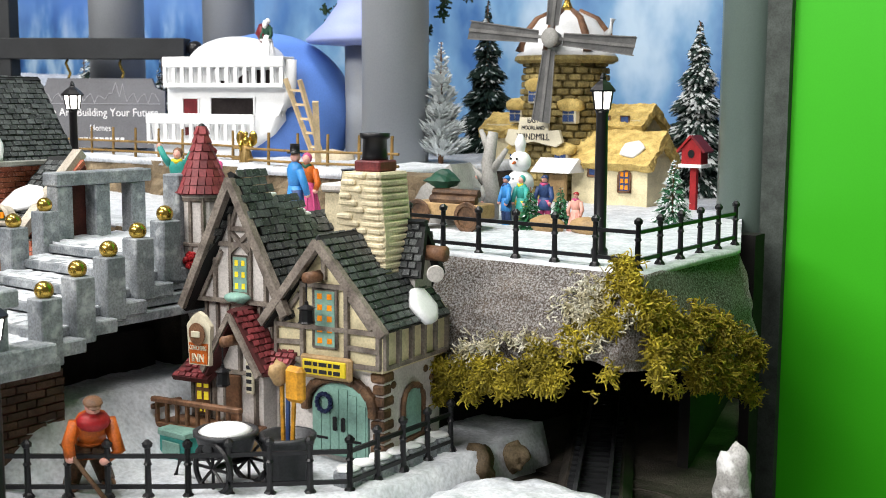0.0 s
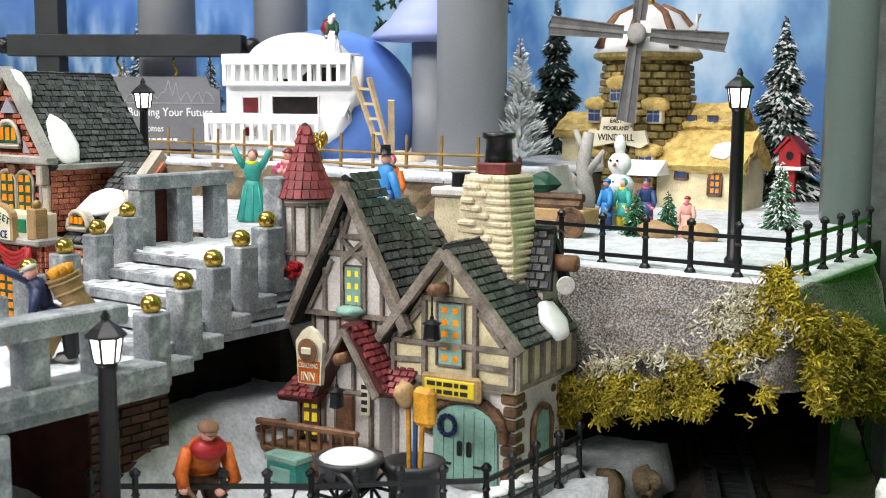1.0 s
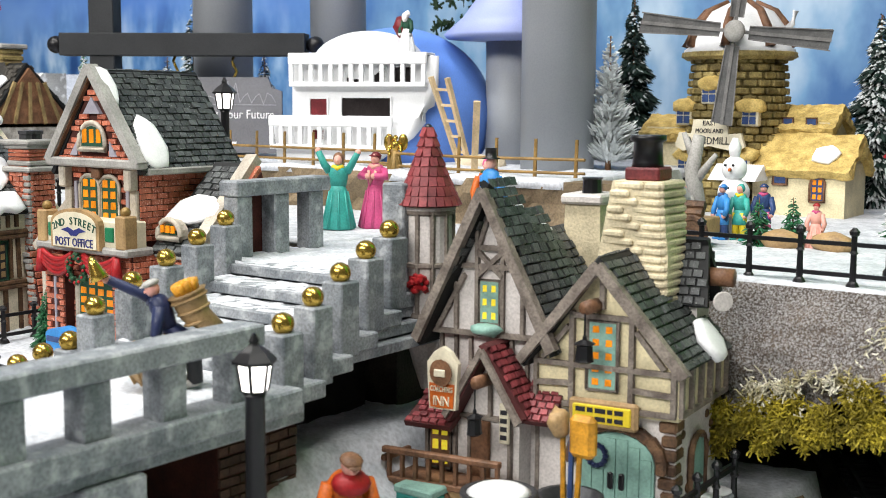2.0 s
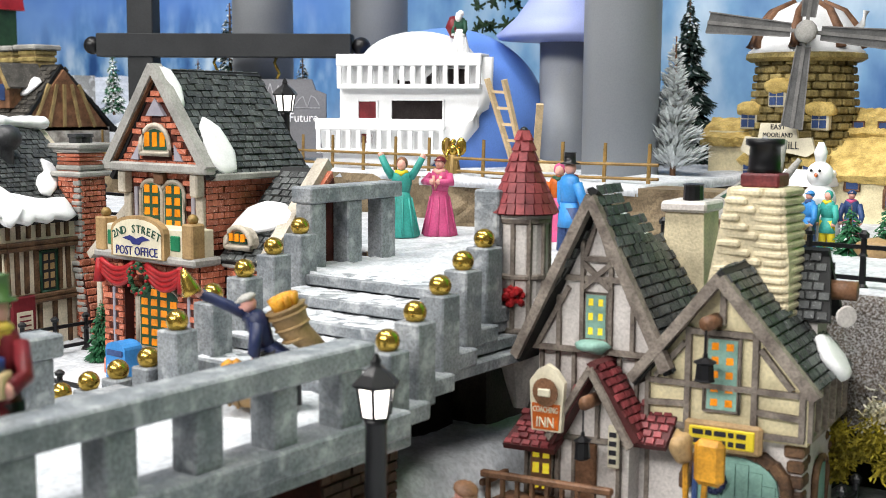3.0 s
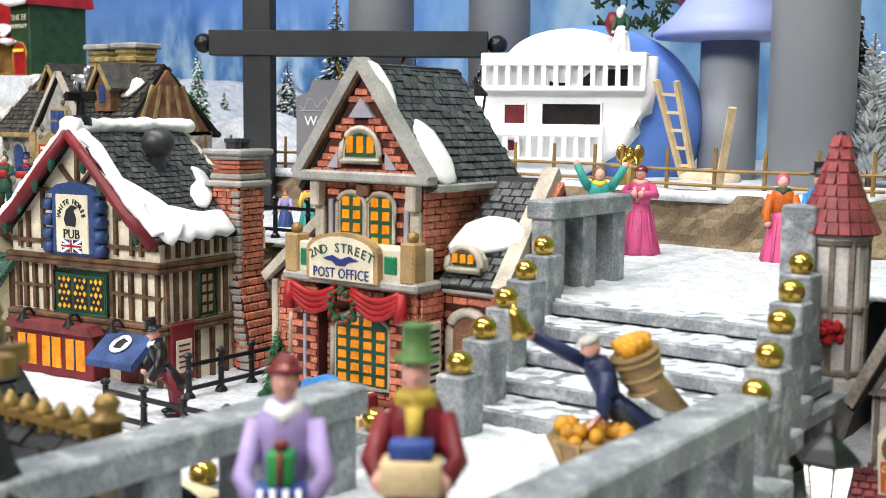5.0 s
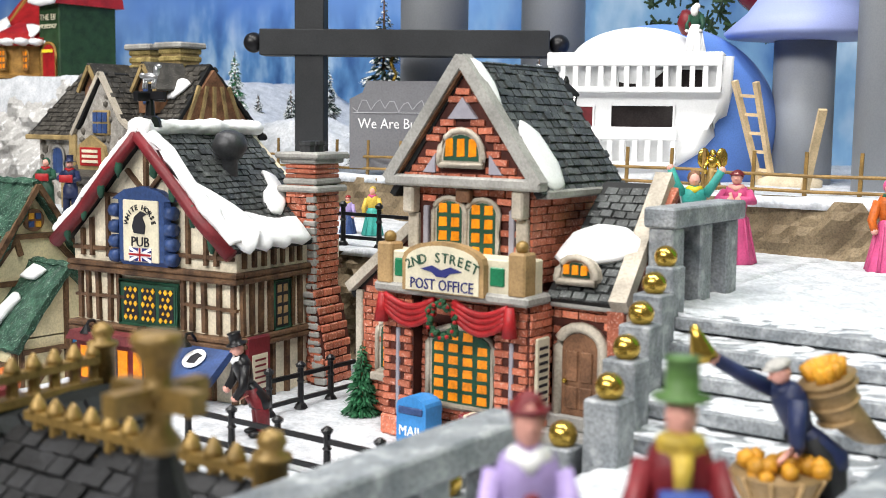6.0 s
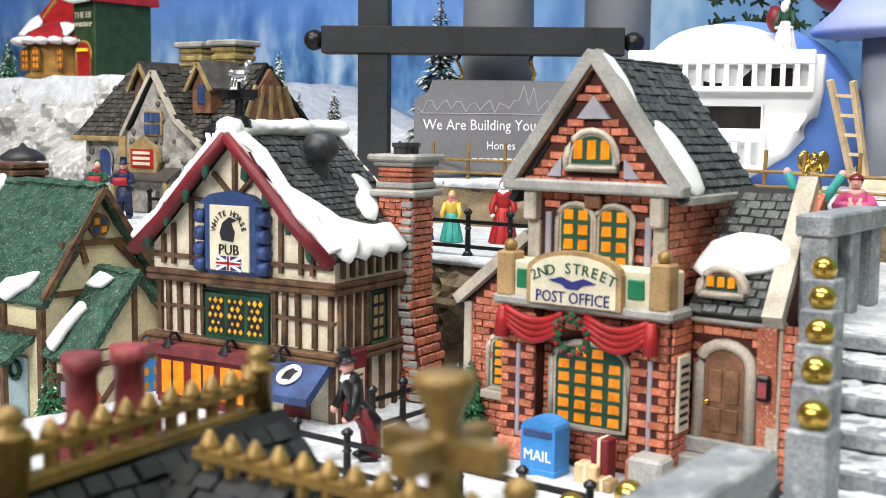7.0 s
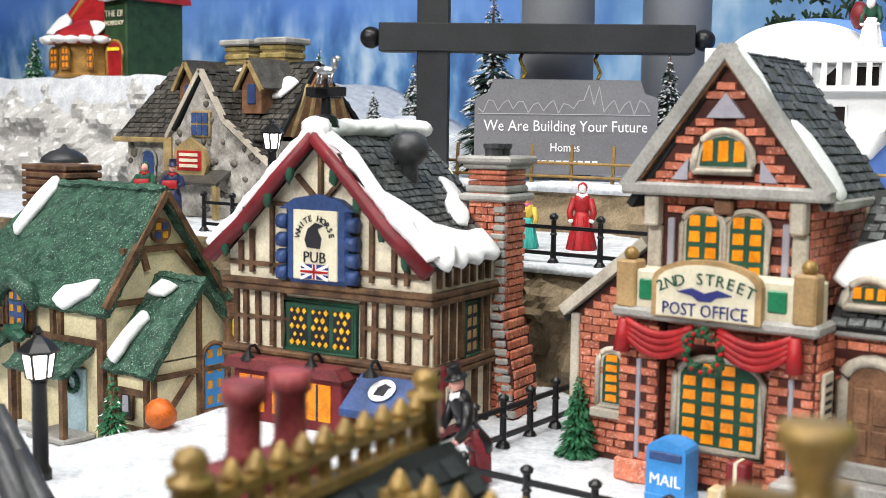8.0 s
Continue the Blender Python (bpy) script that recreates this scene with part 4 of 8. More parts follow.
beams(pub, [(y, 8.1, y, 9.4) for y in (0.5, 1.4, 2.3, 3.2, 4.1, 5.0, 5.8)], 7.05, 0.36, TIMBER, axis="x")
arched_window(pub, -0.1, 4.2, 4.4, 2.4, 0.2, 0, 3, 1, SASHGREEN, SASHGREEN, INK, 0.22, ps=1.25)
lat = bmesh.new()
lrn = random.Random(6)
for a in range(3):
    for k in range(5):
        for i in range(3 - k % 2):
            cx, cz, q = -1.55 + a * 1.46 - 0.42 + (i + 0.5 * (k % 2)) * 0.42, 4.5 + k * 0.44, lrn.uniform(0.4, 0.85)
            prism([(cx - 0.2 * q, cz), (cx, cz - 0.24 * q), (cx + 0.2 * q, cz), (cx, cz + 0.24 * q)], "y", -0.03, -0.1, lat)
part("lattice_pane", lat, AMBER, pub, "yellow lit lozenge panes")
arched_window(pub, 4.1, 4.2, 1.2, 2.7, 6.9, 0, 2, 4, SASHGREEN, INK, TAN, 0.2, axis="x", name="side_window")
# sign
sb = part("sign", box(-2.0, 2.3, -0.75, -0.2, 7.9, 12.2, 0.3), SIGNBLUE, pub, "blue scrolled sign board")
for z in (8.4, 9.3, 10.2, 11.2):
    part("sign_scroll", tube([(2.15, -0.6, z), (2.75, -0.6, z)], 0.42, seg=8), SIGNBLUE, sb, smooth=True)
    part("sign_scroll", tube([(-1.9, -0.6, z), (-2.4, -0.6, z)], 0.42, seg=8), SIGNBLUE, sb, smooth=True)
part("sign_top", prism([(-2.3, 11.9), (2.6, 11.9), (1.6, 12.5), (0.15, 12.75), (-1.3, 12.5)], "y", -0.75, -0.2), SIGNBLUE, sb)
part("sign_face", box(-1.3, 1.6, -0.85, -0.7, 8.15, 11.9, 0.04), SIGNCREAM, sb)
part("crest", prism([(-0.35, 9.9), (0.5, 9.85), (0.6, 10.4), (0.35, 10.9), (0.75, 11.1), (0.2, 11.25), (-0.3, 10.9), (-0.5, 10.3)], "y", -0.86, -0.9), INK, sb, "small dark horse head emblem")
for k, ch in enumerate("WHITE HORSE"):
    t = (k - 5) * 0.27
    writing(ch, 0.46, INK, sb, Matrix.Translation((0.15 + 1.12 * math.sin(t), -0.88, 10.35 + 1.12 * math.cos(t))) @ Euler((radians(90), t, 0), "XYZ").to_matrix().to_4x4())
writing("PUB", 0.85, INK, sb, upright(0.15, -0.88, 9.35))
fl = part("flag", box(-0.75, 1.05, -0.88, -0.84, 8.2, 9.0), INKBLUE, sb, "red, white and blue crossed flag")
for a, b, c, d, w, m in ((-0.75, 8.2, 1.05, 9.0, 0.16, CHALKWHITE), (-0.75, 9.0, 1.05, 8.2, 0.16, CHALKWHITE), (-0.75, 8.6, 1.05, 8.6, 0.26, CHALKWHITE), (0.15, 8.2, 0.15, 9.0, 0.26, CHALKWHITE)):
    part("flag_bar", bar((a, -0.9, b), (c, -0.9, d), w, 0.03, up=(0, 1, 0)), m, fl)
for a, b, c, d in ((-0.75, 8.6, 1.05, 8.6), (0.15, 8.2, 0.15, 9.0)):
    part("flag_bar", bar((a, -0.93, b), (c, -0.93, d), 0.13, 0.03, up=(0, 1, 0)), RED, fl)
# roof
RIGHT = [(7.45, -0.9, 9.3), (7.45, 9.2, 9.3), (0.1, 9.2, 16.2), (0.1, -0.9, 16.2)]
shingled(pub, RIGHT, SLATEDARK, SLATE, 0.6, 0.48, limit=170)
shingled(pub, [(-7.0, 9.2, 9.3), (-7.0, -0.9, 9.3), (0.1, -0.9, 16.2), (0.1, 9.2, 16.2)], SLATEDARK, SLATE, 0.6, 0.48, limit=10)
for sx in (-1, 1):
    part("bargeboard", tube([(0.1 + sx * 7.2, -0.95, 9.0), (0.1 + sx * 4.8, -1.0, 11.0), (0.1 + sx * 2.4, -1.0, 13.5), (0.1, -1.0, 15.8)], 0.46, 0.36, seg=7), DARKRED, pub, "dark red bargeboard", smooth=True)
    for t in (0.15, 0.38, 0.62, 0.85):
        x, z = 0.1 + sx * (0.6 + 6.4 * t), 15.3 - 6.0 * t
        part("garland", ball((x - sx * 0.1, -1.1, z - 0.4), (0.26, 0.22, 0.75), rough=0.4, seed=t), SASHGREEN, pub, smooth=True)
    part("snow", snow_run([(0.1 + sx * (0.2 + 7.0 * k / 30), -0.5, 16.25 - 6.6 * k / 30) for k in range(31) if not (sx > 0 and 3 < k < 14)], 0.55, 0.36, 3.0 * sx), SNOWPAINT, pub, "white snow along the gable edge", smooth=True)
RU, RW = (0, 1, 0), (-0.73, 0, 0.683)
lump_slab(pub, [(0, 0.2), (1.0, -0.5), (1.7, 0.1), (2.5, -0.45), (3.3, 0.05), (4.3, -0.4), (5.2, 0.1), (6.2, -0.3), (7.2, 0.2), (7.2, 2.0), (5.6, 1.7), (4.2, 2.0), (3.0, 2.5), (2.2, 2.7), (1.2, 3.9), (0.6, 5.2), (0, 5.6)], (7.5, -0.7, 9.3), RU, RW, 0.5)
lump_slab(pub, [(5.4, 2.4), (6.3, 2.2), (7.3, 3.0), (8.3, 4.0), (8.4, 5.6), (7.6, 6.0), (7.2, 4.6), (6.2, 4.2), (5.6, 3.4)], (7.45, -0.7, 9.35), RU, RW, 0.4)
part("snow", snow_run([(0.1, -0.9 + k * 0.36, 16.25) for k in range(31)], 0.85, 0.4, 7.0), SNOWPAINT, pub, "white snow along the ridge", smooth=True)
part("vent", lathe([(0.55, 0), (0.6, 0.2), (0.5, 0.4), (0.5, 2.3), (0.7, 2.4), (1.05, 2.9), (1.1, 3.3), (0.85, 3.9), (0.3, 4.15)], 16, at=(3.0, 4.1, 12.0)), IRON, pub, "round black iron vent", smooth=True)
vane = part("weather_vane", lathe([(0.8, 0), (0.55, 0.6), (0.3, 0.7), (0.25, 1.6), (0.15, 1.7), (0.12, 2.6)], 10, at=(0.1, 0.2, 16.3)), BLACK, pub)
for a, b in (((-1.1, 0.2, 18.2), (1.3, 0.2, 18.2)), ((0.1, -1.0, 18.1), (0.1, 1.4, 18.1))):
    part("vane_arm", bar(a, b, 0.35, 0.5), BLACK, vane)
hs = bmesh.new()
for c, r in (((0.1, 0.2, 19.3), (0.6, 0.24, 0.28)), ((0.65, 0.2, 19.7), (0.22, 0.16, 0.36)), ((0.82, 0.2, 19.95), (0.24, 0.13, 0.15)), ((-0.5, 0.2, 19.4), (0.26, 0.1, 0.18))):
    ball(c, r, hs, 2)
for x in (-0.35, -0.12, 0.38, 0.55):
    tube([(x, 0.2, 19.2), (x - 0.12, 0.2, 18.6)], 0.1, 0.07, 5, hs)
part("vane_horse", hs, material("silver_paint", (0.6, 0.6, 0.62), 0.3, 0.8, vary=0.2), vane, "silver running horse", smooth=True)
# chimney
CX0, CX1, CY0, CY1 = 5.3, 7.5, 6.9, 9.3
ch = part("chimney", box(CX0, CX1, CY0, CY1, 0, 13.0), MORTAR, pub, "red brick chimney with grey stone caps")
part("chimney_foot", prism([(7.4, 0), (8.5, 0), (8.4, 2.4), (7.9, 4.6), (7.4, 6.4)], "y", CY0 - 0.3, CY1 + 0.2), MORTAR, ch)
for k in range(11):
    f = 0.15 + 0.55 * k
    xe = 8.5 - 0.05 * f if f < 2.4 else 8.38 - 0.235 * (f - 2.4)
    for q in range(3):
        part("brick", box(xe - 0.3, xe + 0.1, CY0 - 0.2 + 0.95 * q - 0.4 * (k % 2) * (q > 0), CY0 + 0.66 + 0.95 * q - 0.4 * (k % 2), f, f + 0.46, 0.06), BRICK, ch)
bricks(ch, (CX0, CY0, 0.2), (1, 0, 0), CX1 - CX0, 12.2, limit=90, pw=0.8, ph=0.42)
bricks(ch, (CX1, CY0, 6.2), (0, 1, 0), CY1 - CY0, 6.2, limit=45, pw=0.8, ph=0.42)
bricks(ch, (7.4, CY0 - 0.3, 0.2), (1, 0, 0), 1.1, 5.6, lambda a, b: a < 1.1 - 0.18 * b, 30, pw=0.8, ph=0.42)
for z, e in ((12.3, 0.5), (12.75, 0.22), (14.1, 0.35), (14.4, 0.6)):
    part("chimney_cap", box(CX0 - e, CX1 + e, CY0 - e, CY1 + e, z, z + 0.42, 0.12), GREYTRIM, ch)
for k in range(3):
    part("chimney_course", box(CX0 - 0.1, CX1 + 0.1, CY0 - 0.1, CY1 + 0.1, 13.16 + 0.32 * k, 13.42 + 0.32 * k, 0.06), BRICK, ch)
for y in (7.6, 8.6):
    part("chimney_pot", lathe([(0.5, 0), (0.5, 0.4), (0.6, 0.45), (0.6, 0.7), (0.4, 0.7)], 10, at=(6.4, y, 14.8)), IRON, ch)
qr = random.Random(5)
for z in range(24):
    f = 0.5 * z
    out = 0.95 - 0.165 * f if f < 5.6 else 0.0
    w = qr.uniform(0.4, 0.75)
    part("quoin", box(7.4 + out - w, 7.62 + out, CY0 - 0.48 if f < 6 else CY0 - 0.2, CY0 + 0.3, 0.15 + f, 0.15 + f + qr.uniform(0.34, 0.46), 0.08), GREYTRIM, ch)
wbm = bmesh.new()
for k in range(22):
    t = k * 0.2856
    ball((7.72 + qr.uniform(-0.06, 0.06), 8.1 + 0.55 * math.cos(t), 4.4 + 0.55 * math.sin(t)), 0.17, wbm, 1)
part("wreath", wbm, SASHGREEN, ch, "small green wreath")
# ground floor: red shop front and blue awning
shop = part("shopfront", box(-5.2, 2.2, -1.2, 0.3, 0, 3.0, 0.08), DARKRED, pub)
part("shop_roof", prism([(-5.6, 3.0), (2.5, 3.0), (2.1, 3.6), (-5.2, 3.6)], "y", -1.7, 0.2), REDSHINGLE, shop, "red shop roof")
for x0 in (-4.7, -2.4, -0.2):
    part("shop_window", box(x0, x0 + 1.7, -1.28, -1.15, 0.6, 2.6), GLOW, shop)
    part("shop_bar", box(x0 + 0.8, x0 + 0.9, -1.34, -1.2, 0.6, 2.6), NAVY, shop)
aw = part("awning", prism([(-0.2, 3.6), (-2.6, 1.9), (-2.6, 1.5), (-2.3, 1.5), (0.0, 3.2)], "x", 3.0, 6.9), SIGNBLUE, pub, "blue awning with a white round emblem")
awm = Matrix.Translation((4.9, -1.45, 2.82)) @ Euler((radians(35.3), 0, 0)).to_matrix().to_4x4()
dd = lathe([(0.75, 0.0), (0.75, 0.06)], 20)
bmesh.ops.transform(dd, matrix=awm, verts=dd.verts)
part("awning_emblem", dd, CHALKWHITE, aw)
dd = prism([(-0.3, -0.4), (0.3, -0.4), (0.35, 0.1), (0.5, 0.25), (0.0, 0.45), (-0.3, 0.1)], "z", 0.06, 0.1)
bmesh.ops.transform(dd, matrix=awm, verts=dd.verts)
part("awning_mark", dd, INK, aw)
for x in (-3.9, 0.4, 4.2):
    lp = part("gooseneck_lamp", tube([(x, -0.4, 3.6), (x, -0.9, 4.2), (x, -1.3, 4.2), (x, -1.5, 3.9)], 0.1), BLACK, pub)
    part("lamp_shade", lathe([(0.45, 0), (0.2, 0.35), (0.1, 0.5)], 10, at=(x, -1.5, 3.5)), BLACK, lp)
part("door_leaf", box(3.4, 5.0, -0.1, 0.25, 0, 3.0, 0.06), DARKRED, pub, "dark red door")
mb = part("menu_board", box(7.1, 7.4, 0.4, 2.6, 0.2, 4.0, 0.12), DARKRED, pub, "dark red menu board with pale sheet")
part("menu_sheet", box(7.4, 7.45, 0.8, 2.2, 0.8, 2.9), SIGNCREAM, mb)
for k in range(5):
    part("menu_line", box(7.45, 7.48, 1.0, 2.0, 1.1 + 0.35 * k, 1.22 + 0.35 * k), DARKRED, mb)

# ---- coaching inn ----


def inn_turn(p):
    """The main gable stands turned a little towards the bridge."""
    d, e = min(0.0, p.x - 1.3), max(0.0, p.x - 1.3)
    return Vector((p.x - 0.28 * d - 0.1 * max(0.0, p.y), p.y + 0.13 * d + 0.14 * e, p.z))


WARP[0] = inn_turn
inn = thing("coaching_inn", -52, 52.5, 77.7, "half-timbered model inn with grey slate roofs and red turret", "model house")
part("body", box(-7.9, 1.2, 0.3, 11, 0, 9.6), LILACPLASTER, inn)
part("gable_wall", prism([(-8.2, 9.3), (1.3, 9.3), (-3.4, 17.0)], "y", -0.1, 0.6), LILACPLASTER, inn)
part("wing_lower", box(0.2, 8.0, 0.2, 6.6, 0, 6.2), LILACPLASTER, inn)
part("wing_upper", prism([(0.3, 6.0), (8.3, 6.0), (8.3, 8.9), (4.3, 13.5), (0.3, 8.9)], "y", -0.35, 7.0), CREAM, inn)


def sag_roof(parent, x_eave, x_ridge, z_eave, y0, y1, ridge, seg, mat, bed, pw, ph, limit):
    """A slope whose ridge sags along y."""
    n = 4
    for k in range(n):
        ya, yb = y0 + (y1 - y0) * k / n, y0 + (y1 - y0) * (k + 1) / n
        c = [(x_eave, ya, z_eave), (x_eave, yb, z_eave), (x_ridge, yb, ridge(yb)), (x_ridge, ya, ridge(ya))]
        if x_eave < x_ridge:
            c = [c[1], c[0], c[3], c[2]]
        shingled(parent, c, bed, mat, pw, ph, limit=limit // n)


def sag(y):
    return 17.7 - 4.4 * math.sin(min(1.0, (y + 0.8) / 13.5) * math.pi / 2)


sag_roof(inn, 2.0, -3.4, 8.8, -0.9, 12.5, sag, 4, SLATE, SLATEDARK, 0.72, 0.55, 160)
sag_roof(inn, -8.9, -3.4, 8.8, -0.9, 12.5, sag, 4, SLATE, SLATEDARK, 0.72, 0.55, 16)
snr = bmesh.new()
for k in range(14):
    yy = 2.0 + k * 0.75
    ball((-3.3, yy, sag(yy) + 0.1), (0.3, 0.55, 0.2), snr, 2, 0.3, k)
part("snow", snr, SNOWPAINT, inn, "thin line of white snow on the ridge", smooth=True)
for sx in (-1, 1):
    part("bargeboard", bar((-3.4 + sx * 5.3, -1.0, 9.0), (-3.4, -1.0, 17.2), 0.6, 0.5, up=(0, 1, 0)), GREYTIMBER, inn)
beams(inn, [(-8.0, 9.45, 1.1, 9.45), (-6.1, 9.5, -6.1, 12.2), (-0.8, 9.5, -0.8, 12.4), (-4.4, 9.5, -4.4, 15.0), (-2.4, 9.5, -2.4, 15.0), (-5.8, 13.1, -1.0, 13.1), (-4.4, 12.6, -2.4, 13.9), (-4.4, 13.9, -2.4, 12.6), (-4.3, 14.1, -2.5, 14.1), (-4.3, 14.1, -3.4, 16.2), (-2.5, 14.1, -3.4, 16.2), (-7.6, 9.6, -5.4, 12.6), (0.8, 9.6, -1.2, 12.4)], -0.12, 0.42, GREYTIMBER)
beams(inn, [(x, 6.2, x, 9.2) for x in (-7.6, -6.4, -5.2, -1.9, -0.7, 0.5)], 0.28, 0.38, GREYTIMBER)
beams(inn, [(-7.8, 0, -7.8, 6.2), (-6.2, 1.8, -6.2, 5.0), (-3.3, 1.5, -3.3, 6.2), (-0.9, 1.5, -0.9, 6.2), (0.2, 0.0, 0.2, 6.0), (-7.8, 3.0, -4.0, 3.0)], 0.28, 0.42, GREYTIMBER)
arched_window(inn, -3.4, 10.1, 1.4, 2.2, -0.1, 0, 2, 3, GREYTIMBER, MINT, GLOWY, 0.14, depth=0.3, ps=0.72)
part("flower_box", ball((-3.4, -0.5, 9.75), (1.35, 0.45, 0.35), rough=0.5), MINT, inn, "green planted window box", smooth=True)
# the small red-roofed porch
porch = part("porch_wall", prism([(-7.9, 0), (-0.4, 0), (-0.4, 5.2), (-2.6, 8.6), (-5.2, 5.2), (-7.9, 5.2)], "y", -0.9, 0.3), LILACPLASTER, inn)
shingled(porch, [(-2.5, -1.9, 9.3), (-2.5, 0.2, 9.3), (0.9, 0.2, 5.6), (0.9, -1.9, 5.6)][::-1], REDBED, REDSHINGLE, 0.5, 0.42, limit=40)
shingled(porch, [(-5.6, 0.2, 5.0), (-5.6, -1.9, 5.0), (-2.5, -1.9, 9.3), (-2.5, 0.2, 9.3)], REDBED, REDSHINGLE, 0.5, 0.42, limit=20)
shingled(porch, [(-0.2, -1.7, 5.4), (2.2, -1.7, 5.4), (2.2, 0.2, 7.2), (-0.2, 0.2, 7.2)], REDBED, REDSHINGLE, 0.5, 0.42, limit=25)
shingled(porch, [(-8.8, -2.0, 4.6), (-5.0, -2.0, 4.6), (-5.0, 0.2, 5.9), (-8.8, 0.2, 5.9)], REDBED, REDSHINGLE, 0.5, 0.42, limit=20)
for sx in (-1, 1):
    part("bargeboard", bar((-2.55 + sx * 2.9, -1.95, 5.2), (-2.55, -1.95, 8.9), 0.4, 0.3, up=(0, 1, 0)), GREYTIMBER, inn)
beams(inn, [(-5.0, 5.1, -0.2, 5.1), (-2.6, 5.2, -2.6, 8.0), (-4.2, 1.8, -4.2, 5.0), (-1.0, 1.8, -1.0, 5.0), (-7.7, 1.8, -7.7, 5.0), (-5.4, 1.8, -5.4, 5.0)], -0.95, 0.36, GREYTIMBER)
arched_window(inn, -6.6, 2.1, 1.5, 2.4, -0.9, 0, 2, 3, GREYTIMBER, BROWN, GLOWY, 0.15, depth=0.3)
part("door", box(-4.1, -2.6, -1.15, -0.9, 1.7, 4.9, 0.08), BROWN, inn, "brown plank door")
part("step", box(-4.4, -2.3, -2.0, -0.9, 0, 1.7, 0.1), TAN, inn)
bk = part("balcony", box(-9.2, -0.2, -3.1, -0.9, 0, 1.6, 0.1), TAN, inn)
part("balcony_edge", box(-9.4, 0.0, -3.3, -0.9, 1.5, 1.85, 0.08), BROWN, bk)
part("handrail", box(-9.4, 0.0, -3.35, -2.95, 3.1, 3.45, 0.08), BROWN, bk)
part("handrail", box(-9.5, -9.1, -3.3, -0.9, 2.6, 2.95, 0.08), BROWN, bk)
for k in range(9):
    part("baluster", box(-9.0 + k * 1.08, -8.75 + k * 1.08, -3.25, -3.05, 1.8, 3.15), BROWN, bk)
am = part("cellar_arch", prism([(-4.9 + a, 0 + b) for a, b in arch(2.6, 1.7, 1.5)], "y", -3.1, -3.35), BROWN, bk)
part("cellar_light", prism([(-4.9 + a, 0 + b) for a, b in arch(1.7, 1.2, 1.0)], "y", -3.3, -3.45), GLOW, am)
# wing: timbers, big door, windows
beams(inn, [(0.4, 6.3, 8.2, 6.3), (0.4, 8.4, 8.2, 8.4), (2.7, 6.3, 2.7, 11.2), (5.9, 6.3, 5.9, 11.2), (0.5, 6.3, 0.5, 9.0), (8.1, 6.3, 8.1, 9.0), (4.3, 11.4, 4.3, 13.0), (2.7, 11.0, 5.9, 11.0), (1.0, 8.6, 2.5, 10.4), (7.6, 8.6, 6.1, 10.4), (0.6, 7.3, 2.6, 7.4), (6.0, 7.4, 8.1, 7.3)], -0.4, 0.4, GREYTIMBER)
beams(inn, [(y, 6.3, y, 8.8) for y in (-0.2, 1.2, 2.6, 4.0, 5.4, 6.8)], 8.33, 0.38, GREYTIMBER, axis="x")
beams(inn, [(-0.3, 6.3, 6.9, 6.3), (-0.3, 8.8, 6.9, 8.8)], 8.33, 0.34, GREYTIMBER, axis="x")
shingled(inn, [(8.7, -1.0, 8.6), (8.7, 6.7, 8.6), (4.3, 6.7, 14.1), (4.3, -1.0, 14.1)], SLATEDARK, SLATE, 0.72, 0.52, limit=140)
shingled(inn, [(-0.4, 7.2, 8.3), (-0.4, -1.0, 8.3), (4.3, -1.0, 14.1), (4.3, 7.2, 14.1)], SLATEDARK, SLATE, 0.72, 0.52, limit=12)
for sx in (-1, 1):
    part("bargeboard", bar((4.3 + sx * 4.6, -1.05, 8.45), (4.3, -1.05, 13.7), 0.55, 0.45, up=(0, 1, 0)), GREYTIMBER, inn)
arched_window(inn, 4.35, 7.3, 1.4, 3.4, -0.35, 0, 2, 5, GREYTIMBER, MINT, GLOW, 0.14, depth=0.3, ps=0.75)
bs = part("board_sign", box(2.7, 6.4, -0.85, -0.45, 5.3, 6.75, 0.15), TAN, inn, "yellow sign board with dark lines")
part("board_face", box(3.0, 6.1, -0.95, -0.8, 5.55, 6.5, 0.05), SIGNYELLOW, bs)
for z in (5.68, 6.12):
    bx = 3.2
    for k, w in enumerate((0.5, 0.3, 0.55, 0.25, 0.45, 0.35)):
        if bx + w > 6.0:
            break
        part("sign_bar", box(bx, bx + w, -0.99, -0.94, z, z + 0.24), INK, bs)
        bx += w + 0.12
ad = part("arch_door", prism([(5.0 + a, 0.4 + b) for a, b in arch(4.0, 4.6, 1.5)], "y", 0.15, -0.05), MINT, inn, "mint green double door with a wreath")
for k in range(6):
    part("door_plank", box(3.1 + k * 0.64, 3.68 + k * 0.64, -0.12, 0.0, 0.5, 3.4 + 1.3 * math.sin((k + 0.5) / 6 * math.pi)), MINT, ad)
for x in (4.6, 5.2):
    part("door_handle", box(x, x + 0.3, -0.3, -0.1, 2.0, 2.9, 0.08), BLACK, ad)
    part("hinge", box(3.2 if x < 5 else 5.6, 4.2 if x < 5 else 6.6, -0.18, -0.1, 1.4, 1.55), BLACK, ad)
av = bmesh.new()
for k in range(11):
    t = math.pi * k / 10
    box(-0.42, 0.42, -0.25, 0.3, -0.2, 0.35, 0.1, av, Matrix.Translation((5.0 + 2.35 * math.cos(t), -0.1, 3.5 + 1.75 * math.sin(t))) @ Euler((0, -t + math.pi / 2, 0)).to_matrix().to_4x4())
part("arch_stones", av, TIMBER, inn)
dwr = bmesh.new()
for k in range(14):
    t = k * 0.449
    ball((4.0 + 0.5 * math.cos(t), -0.25, 3.7 + 0.55 * math.sin(t)), 0.17, dwr, 1)
